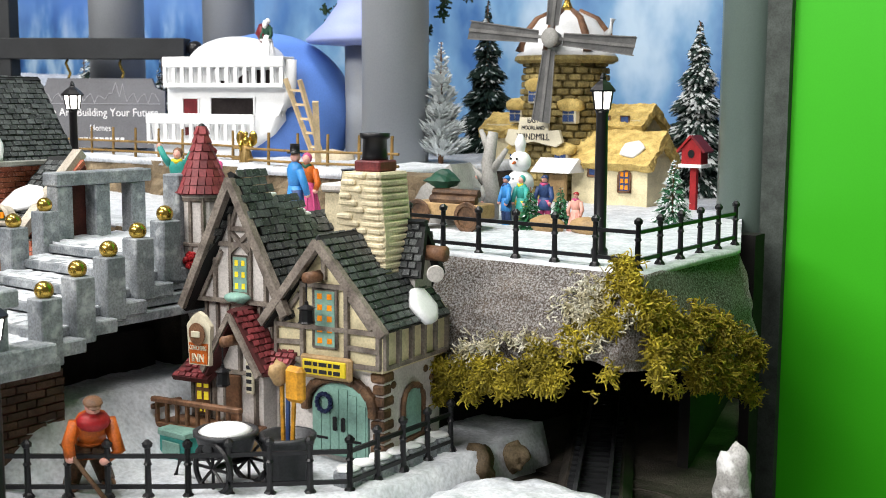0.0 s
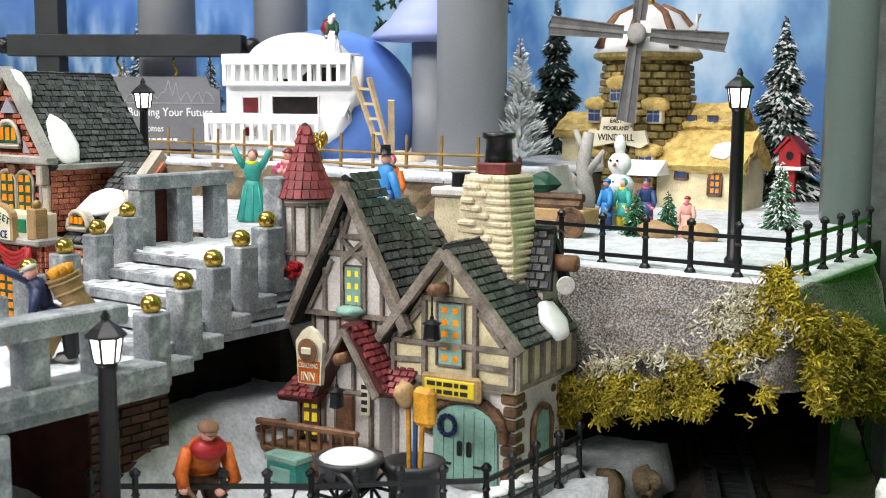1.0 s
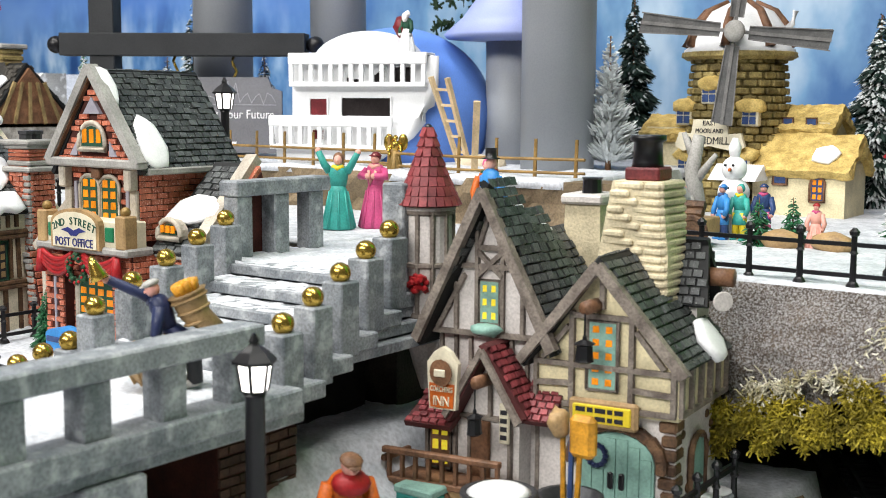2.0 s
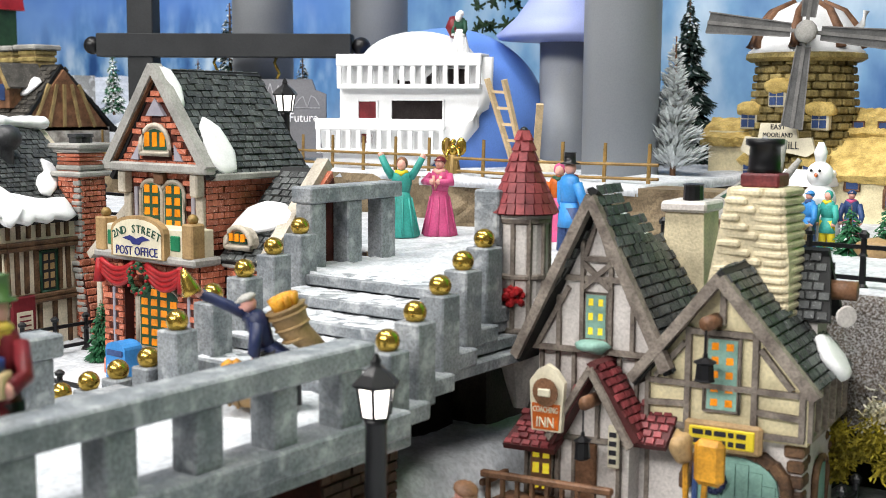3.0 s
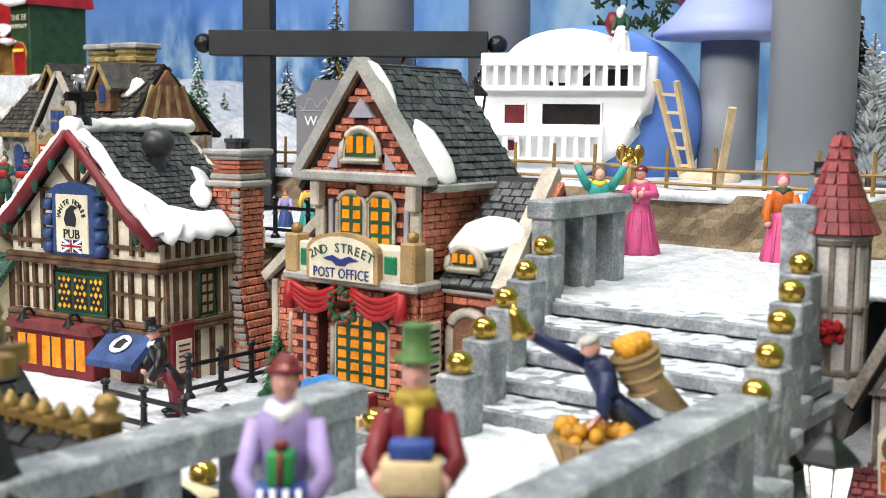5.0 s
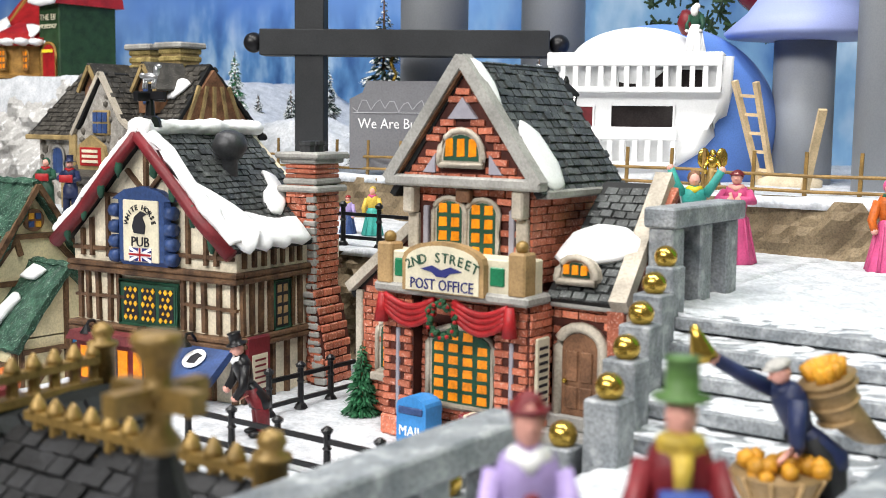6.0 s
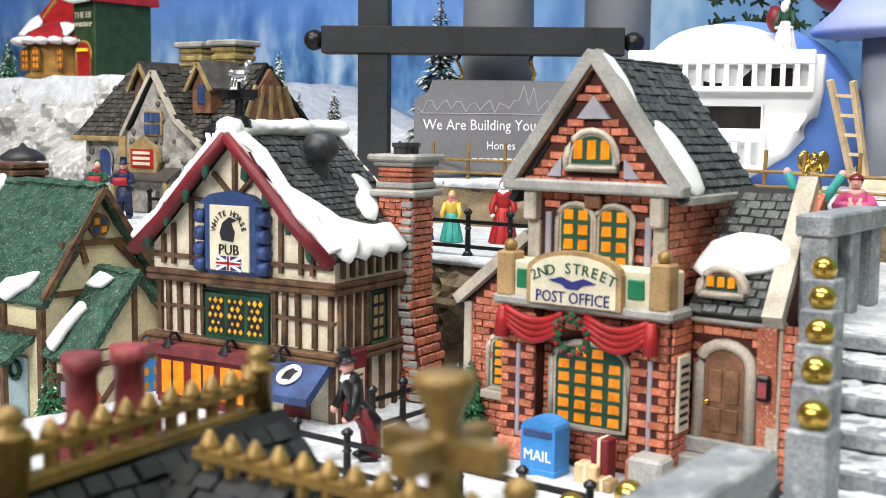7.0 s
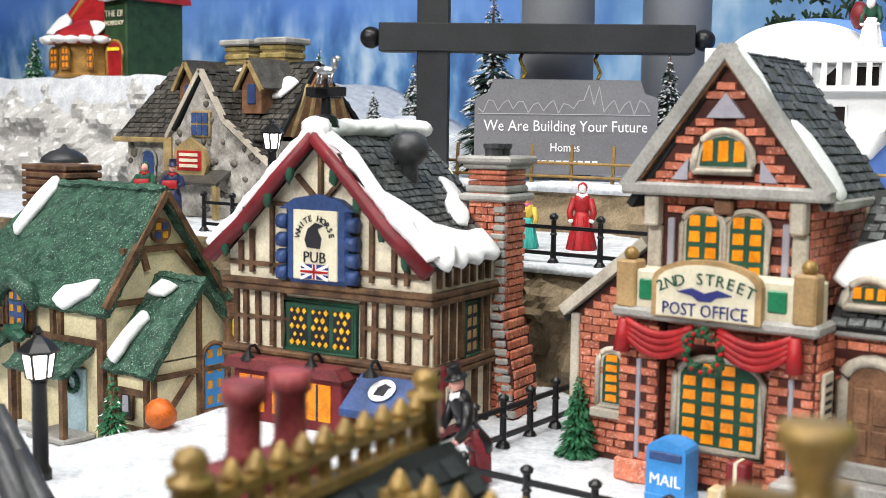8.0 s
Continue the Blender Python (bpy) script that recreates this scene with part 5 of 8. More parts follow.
part("wreath", dwr, NAVY, ad)
for z in range(8):
    part("quoin", box(7.3 - 0.15 * (z % 2), 8.1, -0.05, 0.9 + 0.3 * (z % 2), 0.1 + 0.74 * z, 0.7 + 0.74 * z, 0.1), TIMBER, inn)
arched_window(inn, 3.2, 1.5, 1.7, 2.9, 8.0, 0.8, 2, 3, TIMBER, MINT, MINT, 0.32, axis="x", name="side_window")
for y, z in ((1.2, 5.0), (2.0, 2.0), (5.6, 4.6), (4.9, 5.3)):
    part("wall_stone", ball((8.0, y, z), (0.12, 0.3, 0.25)), TIMBER, inn)
# lanterns on brackets
for x, y, z in ((4.0, -1.2, 10.9), (-2.5, -2.1, 6.6)):
    b = part("lantern_bracket", tube([(x, y + 0.9, z + 0.7), (x, y - 0.5, z + 0.7)], 0.36, seg=10), BROWN, inn, "round wooden beam end", smooth=True)
    l = part("lantern", lathe([(0.1, 1.2), (0.12, 1.0), (0.55, 0.8), (0.4, 0.7), (0.45, 0), (0.5, -0.1), (0.3, -0.2)][::-1], 8, at=(x, y - 0.5, z - 1.9)), BLACK, inn)
    part("lantern_glass", lathe([(0.42, 0.22), (0.41, 0.42)], 8, at=(x, y - 0.5, z - 1.9)), GLOWY, l)
    part("lantern_chain", tube([(x, y - 0.5, z - 0.7), (x, y - 0.5, z + 0.4)], 0.05), BLACK, l)
# chimneys
cm = material("cream_stone", (0.80, 0.70, 0.48), 0.6, vary=0.25, grain=2, bump=0.5, island=0.12)
c1 = part("chimney", prism([(1.6, 9), (6.4, 9), (6.3, 13.8), (5.9, 17.7), (3.2, 17.7), (2.5, 13.8)], "y", 3.0, 6.0), cm, inn, "cream rough stone chimney")
for k in range(17):
    z = 10.4 + 0.43 * k
    h = (z - 9) / 8.7
    a, b = 1.8 + 1.35 * h, 6.4 - 0.5 * h
    cut = a + (b - a) * (0.3 + 0.4 * ((k * 0.618) % 1))
    for q0, q1 in ((a, cut), (cut, b)):
        part("stone", box(inn_turn(Vector((q0, 3, z))).x, inn_turn(Vector((q1, 3, z))).x - 0.03, inn_turn(Vector((q1, 3, z))).y - 0.24, 4.2, z, z + 0.4, 0.12), cm, c1)
    part("stone", box(5.3, inn_turn(Vector((b, 3, z))).x + 0.12, 3.5, 6.3, z + 0.02, z + 0.41, 0.12), cm, c1)
part("chimney_neck", box(3.6, 5.5, 3.6, 5.6, 17.7, 18.4, 0.1), REDSHINGLE, c1)
part("chimney_pot", lathe([(0.85, 0), (0.8, 0.25), (0.75, 1.3), (0.95, 1.4), (0.95, 1.7), (0.6, 1.7)], 14, at=(4.5, 4.6, 18.4)), BLACK, c1, smooth=True)
c2 = part("chimney", prism([(-3.2, 11), (0.2, 11), (0.0, 16.0), (-2.9, 16.0)], "y", 8.2, 10.8), cm, inn, "cream plastered chimney")
part("chimney_cap", box(-3.2, 0.3, 7.9, 11.1, 15.9, 16.5, 0.15), LILACPLASTER, c2)
part("chimney_pot", lathe([(0.75, 0), (0.7, 0.8), (0.8, 0.9), (0.5, 0.9)], 12, at=(-1.4, 9.5, 16.5)), BLACK, c2)
# dormer on the right slope
dm = part("dormer", prism([(4.6, 9), (6.6, 9), (6.6, 12.0), (5.6, 14.0), (4.6, 12.0)], "x", 5.0, 7.4), LILACPLASTER, inn)
shingled(dm, [(5.0, 4.1, 11.2), (8.1, 4.1, 11.2), (7.6, 5.6, 14.7), (5.0, 5.6, 14.7)], SLATEDARK, SLATE, 0.6, 0.5, limit=40, roof_name="dormer_roof")
shingled(dm, [(8.1, 7.1, 11.2), (5.0, 7.1, 11.2), (5.0, 5.6, 14.7), (7.6, 5.6, 14.7)], SLATEDARK, SLATE, 0.6, 0.5, limit=6, roof_name="dormer_roof")
part("beam_end", tube([(7.6, 5.6, 12.6), (9.0, 5.6, 12.6)], 0.5, seg=10), BROWN, inn, smooth=True)
clk = lathe([(0.1, 0.0), (0.5, 0), (0.55, 0.1), (0.5, 0.2), (0.1, 0.2)], 18)
bmesh.ops.transform(clk, matrix=Matrix.Translation((8.6, 5.0, 11.4)) @ Euler((radians(90), 0, radians(40))).to_matrix().to_4x4(), verts=clk.verts)
part("clock", clk, LILACPLASTER, inn, "round pale hanging clock")
lump_slab(inn, [(0, 0), (1.2, 0.2), (2.0, 1.2), (1.6, 2.6), (0.4, 2.6), (-0.6, 1.4)], (9.0, 3.4, 8.3), (0, 1, 0), (-0.63, 0, 0.777), 0.5)
# round turret
tw = part("turret", lathe([(0.4, 5.2), (0.85, 6.6), (1.4, 8.6), (1.5, 9.3), (1.42, 9.5), (1.42, 15.6), (1.6, 15.7), (1.6, 16.1)], 14, at=(-8.0, 1.5, 0)), LILACPLASTER, inn, "pale plaster turret with red cone roof", smooth=False)
cone = part("turret_roof", lathe([(1.85, 15.9), (1.6, 16.3), (0.9, 18.0), (0.35, 19.6), (0.22, 20.0)], 18, at=(-8.0, 1.5, 0)), REDBED, tw)
for j in range(8):
    z0, f = 15.95 + j * 0.55, j / 8
    r = 1.86 * (1 - f) + 0.3 * f - 0.16 * math.sin(math.pi * f)
    n = max(5, int(2 * math.pi * r / 0.5))
    for i in range(n):
        t = 2 * math.pi * (i + 0.5 * (j % 2)) / n
        part("shingle", box(-0.22, 0.22, -0.08, 0.1, 0, 0.58, 0, None, Matrix.Translation((-8.0 + r * math.cos(t), 1.5 + r * math.sin(t), z0)) @ Euler((0, 0, t - math.pi / 2)).to_matrix().to_4x4() @ Euler((radians(26), 0, 0)).to_matrix().to_4x4()), REDSHINGLE, cone)
part("turret_knob", ball((-8.0, 1.5, 20.15), (0.3, 0.3, 0.42)), BLACK, tw, smooth=True)
for k in range(6):
    t = -2.6 + k * 0.62
    part("turret_timber", bar((-8.0 + 1.42 * math.cos(t), 1.5 + 1.42 * math.sin(t), 9.4), (-8.0 + 1.42 * math.cos(t), 1.5 + 1.42 * math.sin(t), 15.7), 0.24, 0.2, up=(0, 1, 0)), GREYTIMBER, tw)
for z in (9.5, 12.4, 15.4):
    part("turret_band", lathe([(1.48, z), (1.56, z + 0.08), (1.56, z + 0.25), (1.46, z + 0.33)], 14, at=(-8.0, 1.5, 0)), GREYTIMBER, tw)
fb = bmesh.new()
rb = random.Random(2)
for k in range(30):
    ball((-8.0 + 0.3 + rb.uniform(-0.5, 0.5), 1.5 - 1.5 + rb.uniform(-0.3, 0.3), 11.6 + rb.uniform(-0.45, 0.45)), 0.22, fb, 1)
part("flower_basket", fb, RED, tw, "red flower basket")
# inn sign
isg = part("inn_sign", prism([(-6.4, 5.6), (-4.3, 5.6), (-4.1, 8.1), (-4.7, 8.7), (-5.35, 9.0), (-6.0, 8.7), (-6.6, 8.1)], "y", -2.0, -2.3), SIGNCREAM, inn, "cream and orange hanging inn sign")
part("sign_panel", prism([(-6.25, 5.7), (-4.45, 5.7), (-4.35, 7.0), (-6.35, 7.0)], "y", -2.3, -2.37), ORANGE, isg)
part("sign_emblem", lathe([(0.72, 0), (0.72, 0.06)], 16, at=(0, 0, 0)), BROWN, isg).matrix_basis = Matrix.LocRotScale(Vector((-5.35, -2.42, 7.6)) * S, Euler((radians(90), 0, 0)), None)
part("sign_coach", box(-5.8, -4.9, -2.62, -2.5, 7.4, 7.8, 0.05), SIGNCREAM, isg)
writing("INN", 0.75, SIGNCREAM, isg, upright(-5.35, -2.4, 6.05))
writing("COACHING", 0.42, SIGNCREAM, isg, upright(-5.35, -2.4, 6.7), squeeze=0.8)
bsn = part("barn_sign", box(-1.55, -0.75, -1.5, -1.3, 3.9, 6.1, 0.08), SIGNCREAM, inn, "small pale upright sign")
for k in range(4):
    part("sign_bar", box(-1.4, -0.9, -1.54, -1.49, 4.15 + 0.45 * k, 4.4 + 0.45 * k), INK, bsn)

WARP[0] = None
turned = {tw, *tw.children_recursive}
for ob in inn.children_recursive:
    if ob in turned or ob.name.split(".")[0] in ("roof", "dormer_roof", "shingle", "shingle_rest", "stone", "stone_rest"):
        continue
    if ob.matrix_basis.translation.length > 0:
        ob.matrix_basis.translation = inn_turn(ob.matrix_basis.translation / S) * S
        continue
    for v in ob.data.vertices:
        v.co = inn_turn(v.co / S) * S

# ---- black-roofed house close to the path ----
gh = thing("gold_railed_house", -78, 21, 81.6, "model house with black shingle roof and gold railings", "model house")
part("body", box(-9.0, 7.0, -6, 5.6, 0, 4.6), CREAM, gh)
part("body_wing", prism([(-9.5, 3.0), (-0.5, 3.0), (-5, 7.1)], "y", -6.2, 5.0), CREAM, gh)
for sx, cs in ((1, [(-0.2, -6.6, 2.9), (-0.2, 5.8, 2.9), (-5.1, 5.8, 7.6), (-5.1, -6.6, 7.6)]), (-1, [(-10.0, 5.8, 2.9), (-10.0, -6.6, 2.9), (-5.1, -6.6, 7.6), (-5.1, 5.8, 7.6)])):
    shingled(gh, cs, SLATEDARK, material("black_shingle", (0.03, 0.031, 0.034), 0.4, vary=0.3, grain=4, bump=0.4, island=0.4) if sx > 0 else bpy.data.materials["black_shingle"], 0.85, 0.7, limit=120, thick=0.2)
BSH = bpy.data.materials["black_shingle"]
shingled(gh, [(-4.0, -5.5, 2.6), (7.6, -5.5, 2.6), (7.6, 0.7, 7.1), (-4.0, 0.7, 7.1)], SLATEDARK, BSH, 0.85, 0.7, limit=60, thick=0.2)
shingled(gh, [(7.6, 6.9, 2.6), (-4.0, 6.9, 2.6), (-4.0, 0.7, 7.1), (7.6, 0.7, 7.1)], SLATEDARK, BSH, 0.85, 0.7, limit=30, thick=0.2)
part("gable_wall", prism([(-5.2, 2.6), (6.6, 2.6), (0.7, 6.9)], "x", 6.9, 7.3), CREAM, gh)


def gold_rail(a, b, n, h=1.5, both=True):
    a, b = Vector(a), Vector(b)
    rail = part("railing", bar(a + Vector((0, 0, h * 0.72)), b + Vector((0, 0, h * 0.72)), 0.5, 0.28), GOLDPAINT, gh, "dull gold ridge railing")
    part("bottom_bar", bar(a + Vector((0, 0, 0.12)), b + Vector((0, 0, 0.12)), 0.6, 0.3), GOLDPAINT, rail)
    for k in range(n):
        p = a + (b - a) * (k + 0.5) / n
        part("spindle", lathe([(0.26, 0.2), (0.2, 0.35), (0.2, h * 0.55), (0.28, h * 0.72)], 6, at=tuple(p)), GOLDPAINT, rail)
        part("cresting", lathe([(0.3, 0.0), (0.27, 0.2), (0.16, 0.42), (0.06, 0.56)], 8, at=tuple(p + Vector((0, 0, h * 0.8)))), GOLDPAINT, rail, smooth=True)
    for p in ((a, b) if both else (b,)):
        part("end_post", lathe([(0.45, -0.3), (0.45, h), (0.55, h + 0.05), (0.55, h + 0.2), (0.3, h + 0.3), (0.42, h + 0.55), (0.3, h + 0.8), (0.05, h + 0.9)], 12, at=tuple(p)), GOLDPAINT, rail, smooth=True)


gold_rail((-4.6, -4.4, 7.5), (-5.6, 5.2, 7.5), 11, 1.3)
gold_rail((-3.4, 0.7, 6.7), (7.1, 0.7, 6.7), 12, 1.3, False)
tr = part("turret", box(7.3, 10.0, -5.7, -3.0, 0, 6.5), CREAM, gh)
part("turret_roof", lathe([(1.9, 6.2), (0.8, 8.2), (0.4, 9.6), (0.3, 9.8)], 8, at=(8.6, -4.3, 0)), BSH, tr)
fn = part("finial", lathe([(0.35, 9.6), (0.55, 9.9), (0.3, 10.2), (0.35, 10.9), (0.5, 11.0), (0.3, 11.2), (0.35, 11.6), (0.6, 12.1), (0.55, 12.3), (0.2, 12.3)], 10, at=(8.6, -4.3, 0)), GOLDPAINT, tr, "dull gold finial", smooth=True)
part("finial_arm", bar((7.3, -4.3, 10.9), (9.9, -4.3, 10.9), 0.45, 0.5), GOLDPAINT, fn)
part("finial_arm", bar((8.6, -5.6, 10.9), (8.6, -3.0, 10.9), 0.45, 0.5), GOLDPAINT, fn)
stk = part("chimney", box(-8.1, -6.5, -1.0, 2.2, 2.0, 7.9, 0.15), REDSHINGLE, gh, "red chimney with two pots")
for y in (-0.2, 1.5):
    part("chimney_pot", lathe([(0.55, 0), (0.45, 0.3), (0.45, 1.5), (0.58, 1.6), (0.58, 2.1), (0.4, 2.1)], 12, at=(-7.3, y, 7.9)), REDSHINGLE, stk, smooth=True)

# ---- green-roofed cottage ----
gc = thing("green_cottage", -126, 48, 77.2, "cream timbered cottage with dark green textured roof", "model house")
part("body", box(-18, -0.1, 0.2, 10, 0, 9.0), CREAM, gc)
part("gable_wall", prism([(0.2, 8.8), (9.8, 8.8), (4.7, 15.6)], "x", -10, -0.1), CREAM, gc)


def rough_roof(parent, corners, th, mat, name="roof", cuts=22, amp=0.16):
    """A thick roof plate with a coarse grainy surface."""
    bm = slab(corners, th)
    bmesh.ops.subdivide_edges(bm, edges=list(bm.edges), cuts=cuts, use_grid_fill=True)
    for v in bm.verts:
        q = v.co * 0.8
        v.co += amp * Vector((noise.noise(q), noise.noise(q + Vector((9, 0, 0))), noise.noise(q + Vector((0, 9, 0)))))
        v.co += amp * 0.8 * Vector((noise.noise(v.co * 2.6), noise.noise(v.co * 2.6 + Vector((5, 0, 0))), noise.noise(v.co * 2.6 + Vector((0, 5, 0)))))
    return part(name, bm, mat, parent, smooth=False)


rough_roof(gc, [(-18.5, -1.0, 8.6), (0.9, -0.7, 8.6), (0.7, 4.7, 16.7), (-10.4, 4.7, 16.7)], 0.6, GREENROOF)
rough_roof(gc, [(0.9, 10.4, 8.6), (-18.5, 10.4, 8.6), (-10.4, 4.7, 16.7), (0.7, 4.7, 16.7)], 0.6, GREENROOF)
for sy in (-1, 1):
    part("bargeboard", bar((0.7, 4.7 + sy * 5.1, 8.9), (0.7, 4.7, 16.2), 0.4, 0.5 + 0.03 * sy, up=(1, 0, 0)), TIMBER, gc)
beams(gc, [(1.6, 12.4, 7.8, 12.4), (3.6, 11.0, 3.2, 12.3), (0.3, 8.9, 3.2, 12.3), (9.6, 8.9, 6.2, 12.3), (0.3, 9.0, 9.6, 9.0)], -0.05, 0.6, TIMBER, axis="x")
beams(gc, [(-0.35, 0, -0.35, 9.0)], 0.1, 0.9, TIMBER)
beams(gc, [(-18, 6.4, -0.2, 6.4), (-4.6, 0, -4.6, 8.8), (-9.6, 0, -9.6, 6.2), (-5.4, 6.5, -5.4, 8.9), (-11.2, 6.4, -11.2, 8.9)], 0.15, 0.6, TIMBER)
rw2 = part("round_window", lathe([(0.85, 0), (0.85, 0.3)], 16), BROWN, gc)
rw2.matrix_basis = Matrix.LocRotScale(Vector((-0.1, 4.7, 13.6)) * S, Euler((0, radians(90), 0)), None)
for dy, dz in ((-0.3, 0.3), (0.3, 0.3), (-0.3, -0.3), (0.3, -0.3)):
    part("pane", box(0.15, 0.28, 4.7 + dy - 0.22, 4.7 + dy + 0.22, 13.6 + dz - 0.22, 13.6 + dz + 0.22), SIGNBLUE if dy * dz > 0 else CARROT, gc)
# wing on the gable side
part("wing", box(0.0, 3.8, 0.6, 9.0, 0, 5.6), CREAM, gc)
part("wing_gable", prism([(0.6, 5.5), (9.0, 5.5), (4.7, 10.2)], "x", 0.0, 3.8), CREAM, gc)
rough_roof(gc, [(-0.1, -0.2, 5.0), (4.5, -0.2, 5.0), (4.5, 4.7, 10.9), (-0.1, 4.7, 10.9)], 0.5, GREENROOF, "wing_roof", 14)
rough_roof(gc, [(4.5, 9.6, 5.0), (-0.1, 9.6, 5.0), (-0.1, 4.7, 10.9), (4.5, 4.7, 10.9)], 0.5, GREENROOF, "wing_roof", 14)
beams(gc, [(0.4, 0, 0.4, 5.4), (3.6, 0, 3.6, 5.4), (0.4, 3.6, 3.6, 3.6), (2.6, 1.2, 3.6, 0.4), (0.4, 1.2, 3.6, 1.2)], 0.5, 0.5, TIMBER)
beams(gc, [(0.8, 0, 0.8, 5.4), (4.6, 0, 4.6, 10.0), (8.8, 0, 8.8, 5.6), (0.8, 4.6, 8.8, 4.6), (1.0, 1.2, 4.0, 4.4), (0.8, 1.2, 4.4, 1.2), (6.9, 4.6, 8.6, 2.0)], 3.85, 0.5, TIMBER, axis="x")
arched_window(gc, 5.9, 1.9, 1.7, 4.2, 3.8, 0.8, 2, 4, BROWN, MAILBLUE, CARROT, 0.24, axis="x", name="side_window", ps=0.8)
arched_window(gc, 1.7, 2.0, 0.9, 1.6, 0.5, 0.4, 1, 1, TIMBER, INK, LILACPIPE, 0.2)
arched_window(gc, -8.3, 6.8, 1.7, 2.6, -0.2, 0.4, 2, 3, TIMBER, SIGNBLUE, CARROT, 0.25, depth=0.9, name="dormer", ps=0.8)
part("eyebrow", tube([(-10.4, -0.6, 8.4), (-9.6, -1.0, 9.6), (-8.3, -1.1, 10.2), (-7.0, -1.0, 9.6), (-6.2, -0.6, 8.4)], 0.6, seg=8), GREENROOF, gc, smooth=True)
part("flower_box", ball((-8.3, -0.8, 6.5), (1.3, 0.5, 0.6), rough=0.6, sub=3), SASHGREEN, gc)
rough_roof(gc, [(-7.4, -2.6, 4.6), (-1.2, -2.6, 4.6), (-1.2, 0.4, 6.4), (-7.4, 0.4, 6.4)], 0.4, GREENROOF, "porch_roof", 12)
rough_roof(gc, [(-16.0, -2.6, 4.6), (-10.0, -2.6, 4.6), (-10.0, 0.4, 6.4), (-16.0, 0.4, 6.4)], 0.4, GREENROOF, "porch_roof", 12)
for x in (-7.0, -1.5):
    part("porch_post", box(x - 0.2, x + 0.2, -2.3, -1.9, 0, 4.6), TIMBER, gc)
part("door", box(-4.2, -2.0, -0.1, 0.2, 0.3, 4.6, 0.1), material("pale_blue_door", (0.40, 0.55, 0.60), 0.5, vary=0.2), gc, "pale blue door with a green wreath")
wr2 = bmesh.new()
for k in range(14):
    ball((-3.1 + 0.6 * math.cos(k * 0.449), -0.25, 3.6 + 0.6 * math.sin(k * 0.449)), 0.2, wr2, 1)
part("wreath", wr2, SASHGREEN, gc)
part("step", box(-5.2, -1.2, -2.4, 0.2, 0, 0.4, 0.1), GREYTRIM, gc)
NU = (0, 0.557, 0.83)
lump_slab(gc, [(0, 0), (1.6, -0.4), (2.4, 0.4), (3.4, 1.0), (3.6, 2.2), (2.2, 1.6), (0.4, 1.2)], (-4.4, -0.6, 8.8), (1, 0, 0), NU, 0.5)
lump_slab(gc, [(0, 0), (1.0, -0.2), (2.6, 4.4), (1.6, 4.8), (0.6, 2.8)], (-12.6, 2.0, 12.8), (1, 0, 0), NU, 0.5)
lump_slab(gc, [(0, 0), (1.2, -0.2), (1.2, 1.6), (1.8, 3.6), (0.8, 3.8), (0.2, 1.8)], (0.2, 0.1, 5.5), (1, 0, 0), (0, 0.64, 0.77), 0.5)
lump_slab(gc, [(0, 0), (2.0, 0.2), (2.4, 1.2), (0.6, 1.4)], (0.4, 3.2, 9.3), (1, 0, 0), (0, 0.64, 0.77), 0.4)
ps_ = part("pub_sign", box(4.3, 4.6, 6.4, 8.2, 6.0, 9.0, 0.2), BROWN, gc, "small brown hanging mug sign")
part("mug", box(4.6, 4.75, 6.9, 7.7, 6.6, 7.8, 0.1), SIGNYELLOW, ps_)
part("chimney", box(-15.5, -10.5, 5.0, 8.0, 11, 17.6, 0.2), MORTAR, gc, "brown brick chimney")
for k in range(11):
    part("brick_course", box(-15.65, -10.35, 4.85, 8.15, 11.6 + 0.56 * k, 12.02 + 0.56 * k, 0.08), TIMBER, gc)

# ---- kit for the small things ----


def add(bm, mat, fn, *a, **k):
    """Adds a primitive to bm and gives its faces the material index mat."""
    old = set(bm.faces)
    fn(*a, bm=bm, **k)
    for f in bm.faces:
        if f not in old:
            f.material_index = mat


def iron_fence(pts, label, h=3.2, space=2.9, group="iron fences", mat=None):
    mat = mat or BLACK
    x0, y0, z0 = pts[0]
    ob = thing("iron_fence", x0, y0, z0, label, "fence", group)
    for a, b in zip(pts, pts[1:]):
        a, b = Vector(a) - Vector(pts[0]), Vector(b) - Vector(pts[0])
        n = max(1, round((b - a).length / space))
        for k in range(n + 1):
            p = a + (b - a) * k / n
            part("post", lathe([(0.42, 0), (0.3, 0.25), (0.2, 0.35), (0.17, h * 0.55), (0.25, h * 0.58), (0.17, h * 0.62), (0.17, h * 0.86), (0.27, h * 0.88), (0.3, h * 0.94), (0.1, h)], 8, at=tuple(p)), mat, ob)
        for f in (0.2, 0.72):
            part("rail", bar(a + Vector((0, 0, h * f)), b + Vector((0, 0, h * f)), 0.2, 0.24), mat, ob)
    return ob


